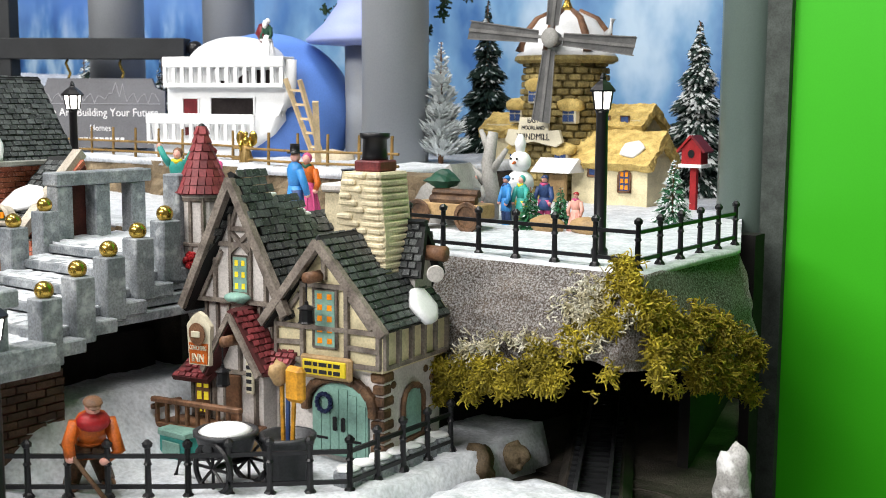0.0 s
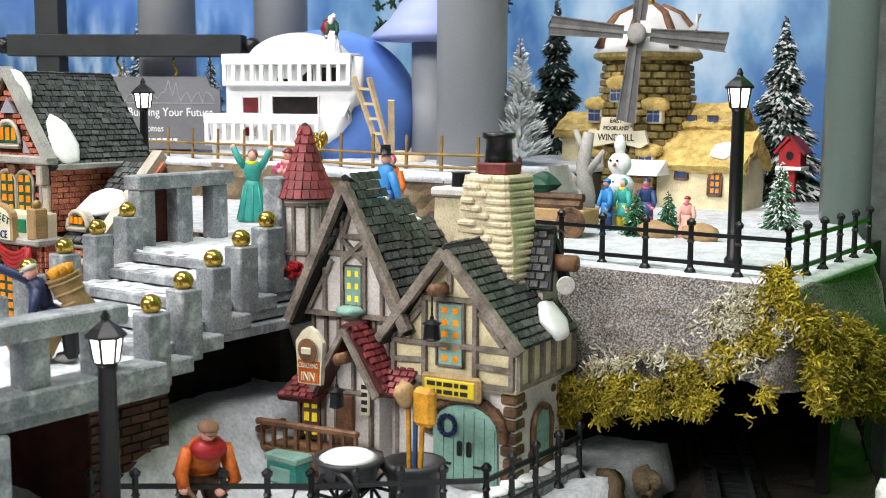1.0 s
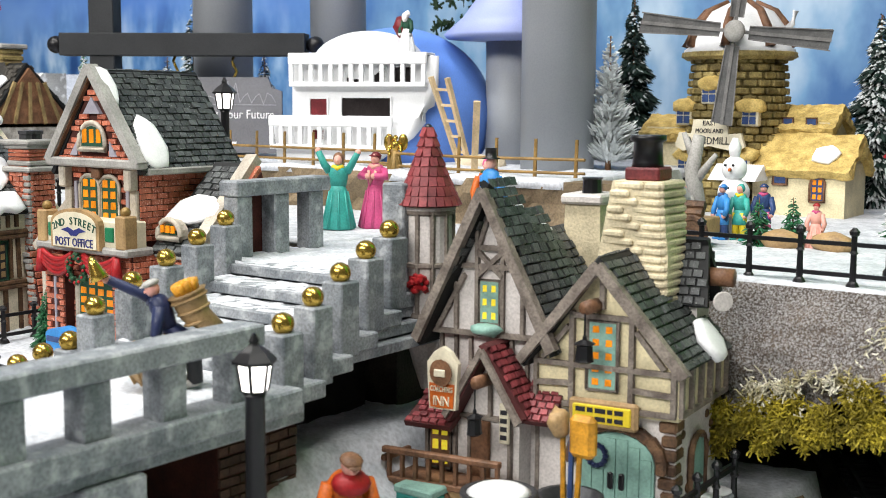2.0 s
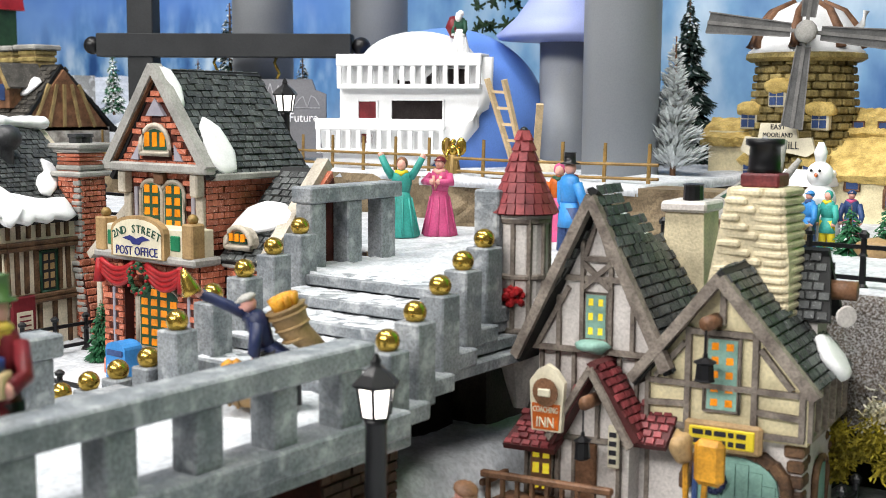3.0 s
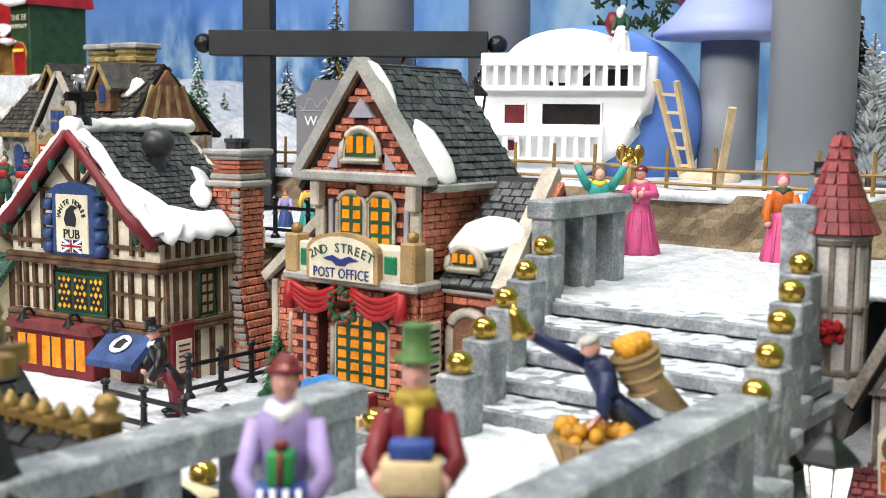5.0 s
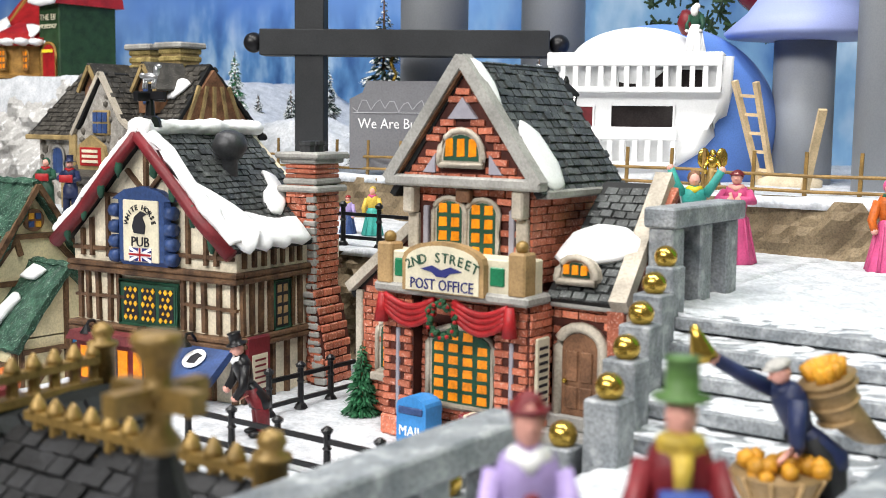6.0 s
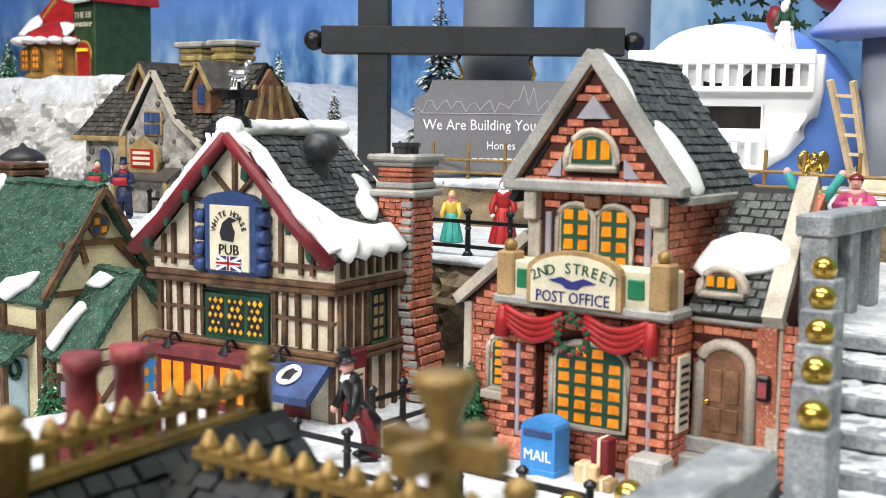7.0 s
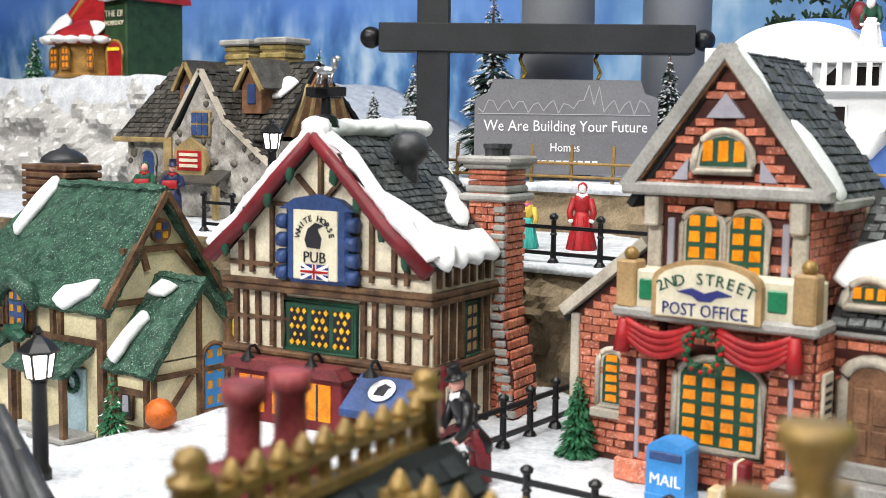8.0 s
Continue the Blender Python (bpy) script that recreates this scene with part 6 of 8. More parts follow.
def lamp_post(x, y, z, h, label, r=0.62):
    """Black post with a six-sided lit head."""
    ob = thing("street_lamp", x, y, z, label, "street lamp", "street lamps")
    q = 0.64
    g = h - 3.9 * q
    part("post", lathe([(r * 1.35, 0), (r * 1.35, 0.5), (r, 0.7), (r, g * 0.6), (r * 0.92, g - 0.2), (r * 1.1, g)], 12), BLACK, ob, smooth=True)
    hd = part("lamp_head", lathe([(0.75 * q, g), (0.85 * q, g + 0.1 * q), (0.85 * q, g + 0.2 * q)], 6), BLACK, ob)
    for i in range(6):
        t0, t1 = 2 * math.pi * (i + 0.08) / 6, 2 * math.pi * (i + 0.92) / 6
        bm = bmesh.new()
        v = [bm.verts.new((q * rr * math.cos(t), q * rr * math.sin(t), g + q * zz)) for rr, zz, t in ((0.82, 0.2, t0), (0.82, 0.2, t1), (1.12, 2.0, t1), (1.12, 2.0, t0))]
        bm.faces.new(v)
        bmesh.ops.solidify(bm, geom=list(bm.faces), thickness=0.06)
        part("pane", bm, LAMPGLOW, hd)
        tt = 2 * math.pi * i / 6
        part("glazing_bar", bar((0.85 * q * math.cos(tt), 0.85 * q * math.sin(tt), g + 0.15 * q), (1.16 * q * math.cos(tt), 1.16 * q * math.sin(tt), g + 2.05 * q), 0.1, 0.1), BLACK, hd)
    part("lamp_cap", lathe([(a * q, g + b * q) for a, b in ((1.45, 1.95), (1.5, 2.15), (0.95, 2.7), (0.4, 3.1), (0.3, 3.25), (0.36, 3.4), (0.12, 3.9))], 6), BLACK, hd)
    return ob


def bottle_tree(x, y, z, h, r, label, mat, tip, n=1800, snow=0.3, droop=0.35, name="fir_tree", seed=1, length=1.0, flat=0.16, group="fir trees"):
    """Bottle-brush fir: a trunk, and a crown of many single needle tufts with snowy tips."""
    ob = thing(name, x, y, z, label, "tree", group)
    part("trunk", tube([(0, 0, 0), (0, 0, h * 0.97)], r * 0.1, r * 0.02, 7), BROWN, ob)
    rnd = random.Random(seed)
    vs, fs, mi = [], [], []
    for k in range(n):
        f = 1 - math.sqrt(rnd.random()) * 0.999
        zz = h * (0.06 + 0.92 * f)
        lay = 0.86 + 0.22 * math.sin(f * 40) + 0.12 * rnd.uniform(-1, 1)
        rr = r * (1 - f) ** 0.85 * lay + 0.12
        t = rnd.uniform(0, 2 * math.pi)
        c, s = math.cos(t), math.sin(t)
        r0 = rr * rnd.uniform(0.0, 0.55)
        w = flat * (0.6 + rnd.random()) * (0.5 + r / 5)
        dz = -droop * rr * rnd.uniform(0.4, 1.1)
        a = Vector((c * r0, s * r0, zz))
        b = Vector((c * rr, s * rr, zz + dz))
        side = Vector((-s, c, 0)) * w
        up = Vector((0, 0, w * 0.8))
        m = a.lerp(b, 0.62)
        i = len(vs)
        vs += [a, m + side, m - side, m + up, b]
        fs += [(i, i + 1, i + 3), (i, i + 3, i + 2), (i, i + 2, i + 1), (i + 1, i + 4, i + 3), (i + 3, i + 4, i + 2), (i + 2, i + 4, i + 1)]
        sn = rnd.random() < snow
        mi += [0, 0, 0] + ([1] * 3 if sn else [0] * 3)
    me = bpy.data.meshes.new("crown")
    me.from_pydata([v * S for v in vs], [], fs)
    me.materials.append(mat)
    me.materials.append(tip)
    me.polygons.foreach_set("material_index", mi)
    cr = new("crown", me)
    cr.parent = ob
    return ob


def figurine(name, x, y, z, h, label, mats, rz=0.0, skirt=True, hat="bonnet", arms=((-0.9, -0.5, 2.6), (0.9, -0.5, 2.6)), lean=0.0, extra=None, group="figurines", legs_apart=0.5, wide=1.0):
    """A small painted figurine, one mesh; built 6.4 high and scaled. mats: coat, skirt or legs, skin, hat, trim, more."""
    bm = bmesh.new()
    if skirt:
        add(bm, 1, lathe, [(1.25, 0), (1.3, 0.15), (1.0, 1.4), (0.7, 2.9), (0.55, 3.3)], 14, squash=0.85)
        for k in range(9):
            t = k * 0.7
            add(bm, 1, tube, [(1.27 * math.cos(t), 1.08 * math.sin(t), 0.1), (0.72 * math.cos(t), 0.6 * math.sin(t), 2.9)], 0.14, 0.07, 5)
    else:
        for s in (-1, 1):
            add(bm, 1, tube, [(s * legs_apart, 0.1, 0.2), (s * 0.42, 0, 1.6), (s * 0.3, 0, 2.9)], 0.36, 0.48, 8)
            add(bm, 3, ball, (s * legs_apart, -0.25, 0.2), (0.32, 0.6, 0.22))
        add(bm, 0, lathe, [(0.85, 1.7), (0.8, 2.2), (0.65, 3.2)], 12, squash=0.75)
    add(bm, 0, lathe, [(0.55, 3.0), (0.7, 3.7), (0.8, 4.3), (0.62, 4.75), (0.25, 4.95)], 12, squash=0.7)
    for ax, ay, az in arms:
        s = 1 if ax > 0 else -1
        el = (s * 1.05, (ay - 0.1) * 0.4, (4.4 + az) / 2 - 0.25)
        add(bm, 0, tube, [(s * 0.68, 0, 4.4), el, (ax, ay, az)], 0.33, 0.24, 8)
        add(bm, 2, ball, (ax, ay, az), 0.24)
    add(bm, 4, tube, [(-0.4, -0.1, 4.75), (0, -0.4, 4.65), (0.4, -0.1, 4.75)], 0.2, 0.2, 7)
    nh = len(bm.verts)
    add(bm, 2, ball, (0, -0.05, 5.45), (0.5, 0.54, 0.64), sub=2)
    add(bm, 2, ball, (0, -0.58, 5.4), 0.13, sub=1)
    if hat == "bonnet":
        add(bm, 3, ball, (0, 0.12, 5.68), (0.6, 0.58, 0.55))
        add(bm, 3, lathe, [(0.68, 5.72), (0.7, 5.8), (0.6, 5.86)], 12)
    elif hat == "top":
        add(bm, 3, lathe, [(0.85, 5.82), (0.87, 5.9), (0.52, 5.98), (0.5, 6.75), (0.58, 6.8), (0.2, 6.82)], 14)
    elif hat == "cap":
        add(bm, 3, ball, (0, -0.02, 5.85), (0.62, 0.66, 0.28))
        add(bm, 3, ball, (0, -0.45, 5.8), (0.42, 0.42, 0.1))
    elif hat == "hood":
        add(bm, 3, ball, (0, 0.15, 5.6), (0.64, 0.55, 0.7))
    elif hat == "crown":
        add(bm, 3, ball, (0, 0.15, 5.6), (0.56, 0.56, 0.6))
        add(bm, 5, lathe, [(0.4, 6.0), (0.5, 6.35), (0.3, 6.3)], 10)
    bm.verts.ensure_lookup_table()
    for v in bm.verts[nh:]:
        v.co = Vector((0, 0, 4.9)) + (v.co - Vector((0, 0, 4.9))) * 0.7
    if extra:
        extra(bm)
    k = h / 6.4
    bmesh.ops.transform(bm, matrix=Matrix.Diagonal((k * wide, k * wide, k, 1)), verts=bm.verts)
    if lean:
        bmesh.ops.transform(bm, matrix=Euler((radians(lean), 0, 0)).to_matrix().to_4x4(), verts=[v for v in bm.verts if v.co.z > 2.6 * k])
    ob = part(name, bm, mats, None, smooth=True)
    ob.matrix_basis = pose(x * S, y * S, z * S, 0, 0, rz)
    return tagged(ob, label, "figurine", group)


# ---- windmill ----
wm = thing("windmill", -64, 108, 89.5, "stone model windmill with thatched annexes and grey sails", "model windmill")
part("tower", lathe([(5.4, 0), (5.1, 4), (4.5, 9), (4.1, 14.6)], 20), MILLSTONE, wm)
rs = random.Random(12)
made = 0
for j in range(20):
    z = 0.4 + 0.72 * j
    r = 5.4 - 1.3 * z / 14.6
    n = int(2 * math.pi * r / 1.35)
    for i in range(n):
        t = 2 * math.pi * (i + 0.5 * (j % 2)) / n
        if math.sin(t) > 0.35:
            continue
        made += 1
        part("stone", box(-0.6, 0.6, -0.2, 0.25 + rs.uniform(0, 0.15), -0.3, 0.3, 0.1, None, Matrix.Translation((r * math.cos(t), r * math.sin(t), z)) @ Euler((0, 0, t - math.pi / 2)).to_matrix().to_4x4()), MILLSTONE, wm)
cap = part("cap", lathe([(4.2, 14.3), (5.1, 14.6), (5.2, 15.0), (4.8, 15.3), (4.3, 17.0), (3.1, 18.6), (1.4, 19.4), (0.4, 19.6)], 24), SNOWPAINT, wm, "snowy domed cap with brown ribs", smooth=True)
part("cap_brim", lathe([(4.9, 14.1), (5.4, 14.4), (5.35, 14.8), (5.0, 14.9)], 24), MILLSTONE, cap)
for t in (-2.3, -1.45, -0.6, 0.3, 3.6):
    part("cap_rib", tube([(4.95 * math.cos(t), 4.95 * math.sin(t), 15.3), (4.4 * math.cos(t), 4.4 * math.sin(t), 17.0), (3.2 * math.cos(t), 3.2 * math.sin(t), 18.6), (1.3 * math.cos(t), 1.3 * math.sin(t), 19.5)], 0.5, 0.28, 7), BROWN, cap, smooth=True)
part("cap_spike", lathe([(0.5, 19.5), (0.6, 19.9), (0.35, 20.4), (0.1, 21.6)], 10), GOLD, cap)
part("flue", tube([(3.8, 1, 16.8), (4.8, 0.5, 17.4), (5.1, 0.5, 18.6)], 0.3, seg=8), WHITE, cap, smooth=True)
hub = part("sail_hub", tube([(1.2, -4.4, 16.4), (2.6, -7.6, 16.4)], 0.8, 0.6, 10), SAILGREY, wm)
part("hub_cap", ball((2.65, -7.7, 16.4), (1.0, 0.5, 1.0)), GREYTRIM, hub, smooth=True)
for k in range(4):
    m = Matrix.Translation((2.45, -7.2, 16.4)) @ Euler((0, radians(6 + 90 * k), radians(22))).to_matrix().to_4x4() @ Matrix.Diagonal((0.78, 1, 0.78, 1))
    b = bmesh.new()
    box(0, 10.6, -0.15, 0.15, -0.2, 0.2, 0, b)
    bmesh.ops.transform(b, matrix=m, verts=b.verts)
    sail = part("sail_arm", b, SAILEDGE, hub)
    b = prism([(1.6, -0.75), (10.4, -1.15), (10.7, 1.15), (1.6, 0.7)], "y", -0.05, 0.12)
    bmesh.ops.transform(b, matrix=m, verts=b.verts)
    part("sail_blade", b, SAILGREY, sail)
    for q in range(2):
        b = bar((1.6, -0.1, 0.7 - 1.45 * q), (10.6, -0.1, 1.15 - 2.3 * q), 0.12, 0.14)
        bmesh.ops.transform(b, matrix=m, verts=b.verts)
        part("sail_edge", b, SAILEDGE, sail)


def eyebrow_window(x, y, z, w=1.6, h=1.9, rz=0):
    d = part("dormer", ball((x, y - 0.2, z + h * 0.95), (w * 0.95, 1.0, 0.8), rough=0.25), THATCH, wm, "yellow thatched eyebrow", smooth=True)
    part("window_frame", box(x - w / 2, x + w / 2, y - 0.75, y + 0.2, z, z + h, 0.12), SIGNCREAM, d)
    for i in (0, 1):
        for k in (0, 1):
            part("pane", box(x - w * 0.4 + i * w * 0.42, x - w * 0.04 + i * w * 0.42, y - 0.84, y - 0.7, z + 0.2 + k * h * 0.42, z + 0.2 + k * h * 0.42 + h * 0.36), SIGNBLUE, d)


for x, y, z in ((-0.7, -4.3, 10.0), (-3.7, -3.2, 8.0), (3.0, -3.7, 8.0), (-2.9, -4.3, 3.4), (2.8, -4.8, 3.6)):
    eyebrow_window(x, y, z)
mban = part("name_banner", prism([(-3.4, 6.2), (-2.6, 5.7), (0, 6.2), (2.6, 5.7), (3.4, 6.2), (3.0, 7.4), (1.8, 7.3), (1.6, 8.6), (-1.6, 8.6), (-1.8, 7.3), (-3.0, 7.4)], "y", -6.3, -5.9), SIGNCREAM, wm, "cream name banner")
writing("EAST", 0.62, INK, mban, upright(0, -6.34, 8.25))
writing("MOORLAND", 0.6, INK, mban, upright(0, -6.34, 7.55), squeeze=0.8)
writing("WINDMILL", 0.95, INK, mban, upright(0, -6.34, 6.65), squeeze=0.85)


def annex(x0, x1, y0, y1, z1, z2, snow=False):
    a = part("annex", box(x0, x1, y0, y1, 0, z1 + 0.6), CREAM, wm, "cream plastered annex")
    r = rough_roof(a, [(x0 - 0.6, y0 - 0.8, z1), (x1 + 0.6, y0 - 0.8, z1), (x1 + 0.6, (y0 + y1) / 2, z2), (x0 - 0.6, (y0 + y1) / 2, z2)], 0.9, THATCH)
    rough_roof(a, [(x1 + 0.6, y1 + 0.8, z1), (x0 - 0.6, y1 + 0.8, z1), (x0 - 0.6, (y0 + y1) / 2, z2), (x1 + 0.6, (y0 + y1) / 2, z2)], 0.9, THATCH)
    part("annex_gable", prism([(y0, z1), (y1, z1), ((y0 + y1) / 2, z2 - 0.6)], "x", x0 + 0.1, x1 - 0.1), CREAM, a)
    return a


a1 = annex(3.6, 12.0, -4.6, 1.0, 4.2, 7.4)
for x in (6.2, 9.6):
    arched_window(a1, x, 1.6 if x > 7 else 3.0, 1.0, 1.9 if x > 7 else 1.0, -4.6, 0.4 if x > 7 else 0, 2, 3, BROWN, SIGNBLUE, GLOW if x > 7 else SIGNBLUE, 0.18)
lump_slab(a1, [(0, 0), (1.8, -0.2), (2.4, 1.4), (1.2, 2.2), (-0.2, 1.5)], (9.0, -4.7, 4.9), (1, 0, 0), (0, 0.74, 0.66), 0.35)
a2 = annex(4.0, 9.2, -1.0, 4.0, 7.8, 10.0)
for x in (5.4, 7.6):
    arched_window(a2, x, 8.0, 0.8, 0.7, -1.0, 0, 2, 1, BROWN, SIGNBLUE, SIGNBLUE, 0.12)
a3 = annex(-7.8, -4.0, -3.2, 1.0, 7.2, 9.0)
part("door_roof", prism([(-7.6, 3.2), (-3.6, 3.2), (-5.6, 4.6)], "x", 0.5, 5.0), SNOWPAINT, wm, "snow covered porch roof")
part("door", box(1.6, 3.6, -5.9, -5.3, 0, 3.0, 0.15), TAN, wm, "tan plank door")

# ---- boat ----
bt = thing("boat", -96, 89.6, 93.6, "white decked model boat with rounded blue hull", "model boat", rz=19.0)
part("hull", ball((1.5, 7.6, 4.7), (10.3, 7.4, 8.9), sub=5), BLUEHULL, bt, "smooth rounded blue hull", smooth=True)
# the white front sweeps down to the keel, its lit openings go through it
cab = bmesh.new()
sweep = [(7.6, 10.4), (7.55, 7.6), (7.2, 5.8), (6.4, 4.3), (5.3, 3.0), (2.8, 1.4), (0.6, -0.2)]
prism([(-8.6, -0.2)] + sweep[::-1] + [(-6.9, 10.4), (-6.9, 4.4), (-9.0, 3.4)], "y", 0.1, 1.4, cab)
part("cabin_front", cab, WHITE, bt)
part("stem_band", tube([(x, 0.75, z) for x, z in sweep], 0.75, 0.75, 8), WHITE, bt, smooth=True)
dome = ball((0.2, 2.9, 9.6), (6.0, 3.2, 3.4), sub=4)
part("roof_dome", dome, WHITE, bt, "smooth white domed roof", smooth=True)
DARKGLASS = material("dark_glass", (0.03, 0.025, 0.025), 0.15, vary=0.3, bump=0)
for x0, x1, z0, z1, m in ((-4.9, -3.1, 4.6, 6.2, DARKRED), (-1.5, 3.6, 4.5, 6.3, DARKGLASS), (-4.9, -3.5, 2.2, 3.1, DARKRED), (-0.95, 0.5, 7.8, 9.2, DARKGLASS), (1.8, 3.1, 7.8, 9.2, DARKGLASS), (4.0, 5.9, 7.8, 9.3, DARKGLASS)):
    wn = part("window", box(x0, x1, 0.02, 0.14, z0, z1, 0.03), m, bt)
    for a, b, c, d in ((x0 - 0.16, x0, z0 - 0.16, z1 + 0.16), (x1, x1 + 0.16, z0 - 0.16, z1 + 0.16), (x0, x1, z1, z1 + 0.16), (x0, x1, z0 - 0.16, z0)):
        part("window_frame", box(a, b, -0.12, 0.15, c, d, 0.03), WHITE, wn)
for z, x0, x1, y0, dp in ((10.5, -6.9, 7.6, -1.0, 1.7), (4.4, -9.1, 4.1, -1.0, 1.8)):
    dk = part("deck_rail", box(x0, x1, y0, y0 + 0.45, z - 0.95, z + 0.15, 0.1), WHITE, bt)
    part("deck_floor", box(x0 + 0.1, x1 - 0.1, y0, 0.3, z - 0.95 - dp - 0.45, z - 0.95 - dp, 0.08), WHITE, bt)
    n = int((x1 - x0) / 1.05)
    for k in range(n + 1):
        x = x0 + 0.3 + (x1 - x0 - 0.6) * k / n
        part("deck_post", box(x - 0.2, x + 0.2, y0 + 0.06, y0 + 0.4, z - 0.95 - dp, z - 0.9), WHITE, dk)
part("roof_deck", box(-6.9, 7.6, -0.95, 2.0, 10.45, 10.7, 0.08), WHITE, bt)


def sack(bm):
    add(bm, 4, ball, (-1.4, 0.4, 3.6), (1.1, 0.9, 1.6), rough=0.3)
    add(bm, 2, ball, (0, -0.5, 4.9), (0.5, 0.35, 0.7))


SANTAHAIR = material("white_beard", (0.85, 0.84, 0.82), 0.7, vary=0.1, bump=0.3)
figurine("santa_figurine", -91.2, 91.6, 104.3, 4.4, "small red and white father christmas figurine with sack", [SASHGREEN, SNOWPAINT, SANTAHAIR, SANTAHAIR, DARKRED, GOLD], hat="hood", extra=sack)
lad = thing("ladder", -85.6, 92.6, 93.7, "pale wooden ladder leaning against the boat", "ladder")
LFOOT, LTOP, LSIDE = Vector((0, 0, 0)), Vector((-1.3, -2.8, 8.2)), Vector((1.55, 0.5, -0.1))
for s_ in (0, 1):
    part("stile", bar(LFOOT + LSIDE * s_ * 0.6, LTOP + LSIDE * s_, 0.42, 0.42), PALEWOOD, lad)
for k in range(5):
    p = LFOOT + (LTOP - LFOOT) * (0.14 + 0.18 * k)
    part("rung", bar(p, p + LSIDE * (0.65 + 0.08 * k), 0.26, 0.26), PALEWOOD, lad)
tagged(part("plank", bar((-80.0, 87.2, 93.6), (-78.1, 84.8, 99.6), 0.6, 0.3), PALEWOOD), "pale wooden plank leaning by the column", "plank")
pl = ball((-83.5, 93.2, 93.6), (3.0, 1.8, 1.1), rough=0.25)
tagged(part("sand_mound", pl, material("pale_sand", (0.68, 0.58, 0.42), 0.9, vary=0.2, bump=0.5), smooth=True), "small pile of pale sand on snow", "sand pile")

# ---- columns and funnel ----
for x, y in ((-75.0, 93.2), (-115.0, 108.5), (-120.5, 95.0)):
    c = thing("column", x, y, 93.2, "plain grey round column on the terrace", "column", "grey columns")
    part("shaft", lathe([(3.35, 0), (3.35, 60)], 32), PIPEGREY, c, smooth=True)
fnl = thing("blue_funnel", -85.5, 101.5, 93.0, "lilac blue flared funnel on a dark grey stem", "funnel")
part("stem", lathe([(2.6, 0), (2.6, 12.9)], 24), PIPEGREY, fnl, smooth=True)
part("flare", lathe([(2.3, 12.6), (6.6, 12.9), (6.9, 13.3), (5.0, 15.0), (3.4, 17.2), (3.0, 30)], 36), material("lilac_blue", (0.34, 0.40, 0.72), 0.4, vary=0.08, grain=0.3), fnl, smooth=True)
tagged(part("red_bauble", ball((-95, 118, 113.5), 4.2, sub=4), material("dark_red_gloss", (0.30, 0.01, 0.04), 0.2, vary=0.1, bump=0), smooth=True), "large glossy dark red bauble", "bauble")

# ---- black gallows sign ----
gs = thing("hanging_sign", -125.3, 82.4, 93.0, "grey chalk board hung from a black wooden post and beam", "sign", rz=32.6)
part("post", box(-1.35, 1.35, -1.35, 1.35, -3, 40, 0.08), BLACKMATT, gs)
part("beam", box(-4.6, 22.0, -1.55, 1.2, 11.3, 13.7, 0.08), BLACKMATT, gs)
for x in (-5.4, 22.9):
    part("beam_knob", ball((x, -0.2, 12.5), (0.95, 0.95, 0.95), sub=3), BLACK, gs, smooth=True)
brd = part("board", prism([(3.6, 1.0), (19.2, 1.0), (19.2, 7.6), (18.1, 8.0), (17.7, 9.1), (5.2, 9.1), (4.8, 8.0), (3.6, 7.4)], "y", -0.25, 0.25), CHALK, gs, "grey board with white lettering")
for x in (7.6, 14.0):
    part("hook", tube([(x, 0, 9.0), (x + 0.3, 0, 9.7), (x, 0, 10.3), (x - 0.2, 0, 10.8), (x, 0, 11.3)], 0.16, seg=7), GOLD, gs, smooth=True)
writing("We Are Building Your Future", 1.35, CHALKWHITE, brd, upright(11.4, -0.3, 5.1), squeeze=0.86)
writing("Homes", 1.05, CHALKWHITE, brd, upright(11.4, -0.3, 3.3), squeeze=0.85)
for k in range(9):
    part("small_print", box(8.8 + 0.62 * k, 9.25 + 0.62 * k, -0.3, -0.26, 1.9, 2.2), CHALKWHITE, brd)
sk = random.Random(21)
px, pz = 3.9, 6.6
line = bmesh.new()
for k in range(34):
    nx = px + 0.43
    peak = 8.6 if 19 < k < 24 and k % 2 else 7.2 if k % 3 else 6.4
    nzv = peak + sk.uniform(-0.25, 0.25)
    bar((px, -0.29, pz), (nx, -0.29, nzv), 0.06, 0.06, line)
    px, pz = nx, nzv
bar((3.9, -0.29, 6.15), (18.6, -0.29, 6.15), 0.06, 0.06, line)
part("skyline_drawing", line, CHALKGREY, brd, "thin chalk skyline")

# ---- trees ----
bottle_tree(-54.3, 119.5, 89.4, 19.4, 4.9, "dark green fir with snow-tipped needles", PINE, FROST, 5200, 0.45, seed=3, flat=0.13)
bottle_tree(-78.9, 115.2, 93.2, 18.5, 3.9, "tall dark fir lightly dusted with snow", PINE, FROST, 3800, 0.12, seed=4, flat=0.13)
bottle_tree(-71.0, 95.5, 93.3, 12.6, 2.9, "white frosted feathery fir", FROST, FROST, 1500, 0.5, droop=-0.55, seed=5, flat=0.14)
bottle_tree(-43.8, 92, 89.5, 5.6, 1.9, "small frosted green fir", PINEGREEN, FROST, 900, 0.7, seed=6, flat=0.1)
bottle_tree(-92.7, 51.2, 81.6, 4.4, 1.1, "small bright green fir beside the post office", PINEGREEN, PINEGREEN, 900, 0.0, seed=7, flat=0.12)
bottle_tree(-123.2, 46.4, 77.2, 5.2, 1.4, "tiny green fir with snow spots by the cottage", PINEGREEN, FROST, 600, 0.12, seed=8, flat=0.12)
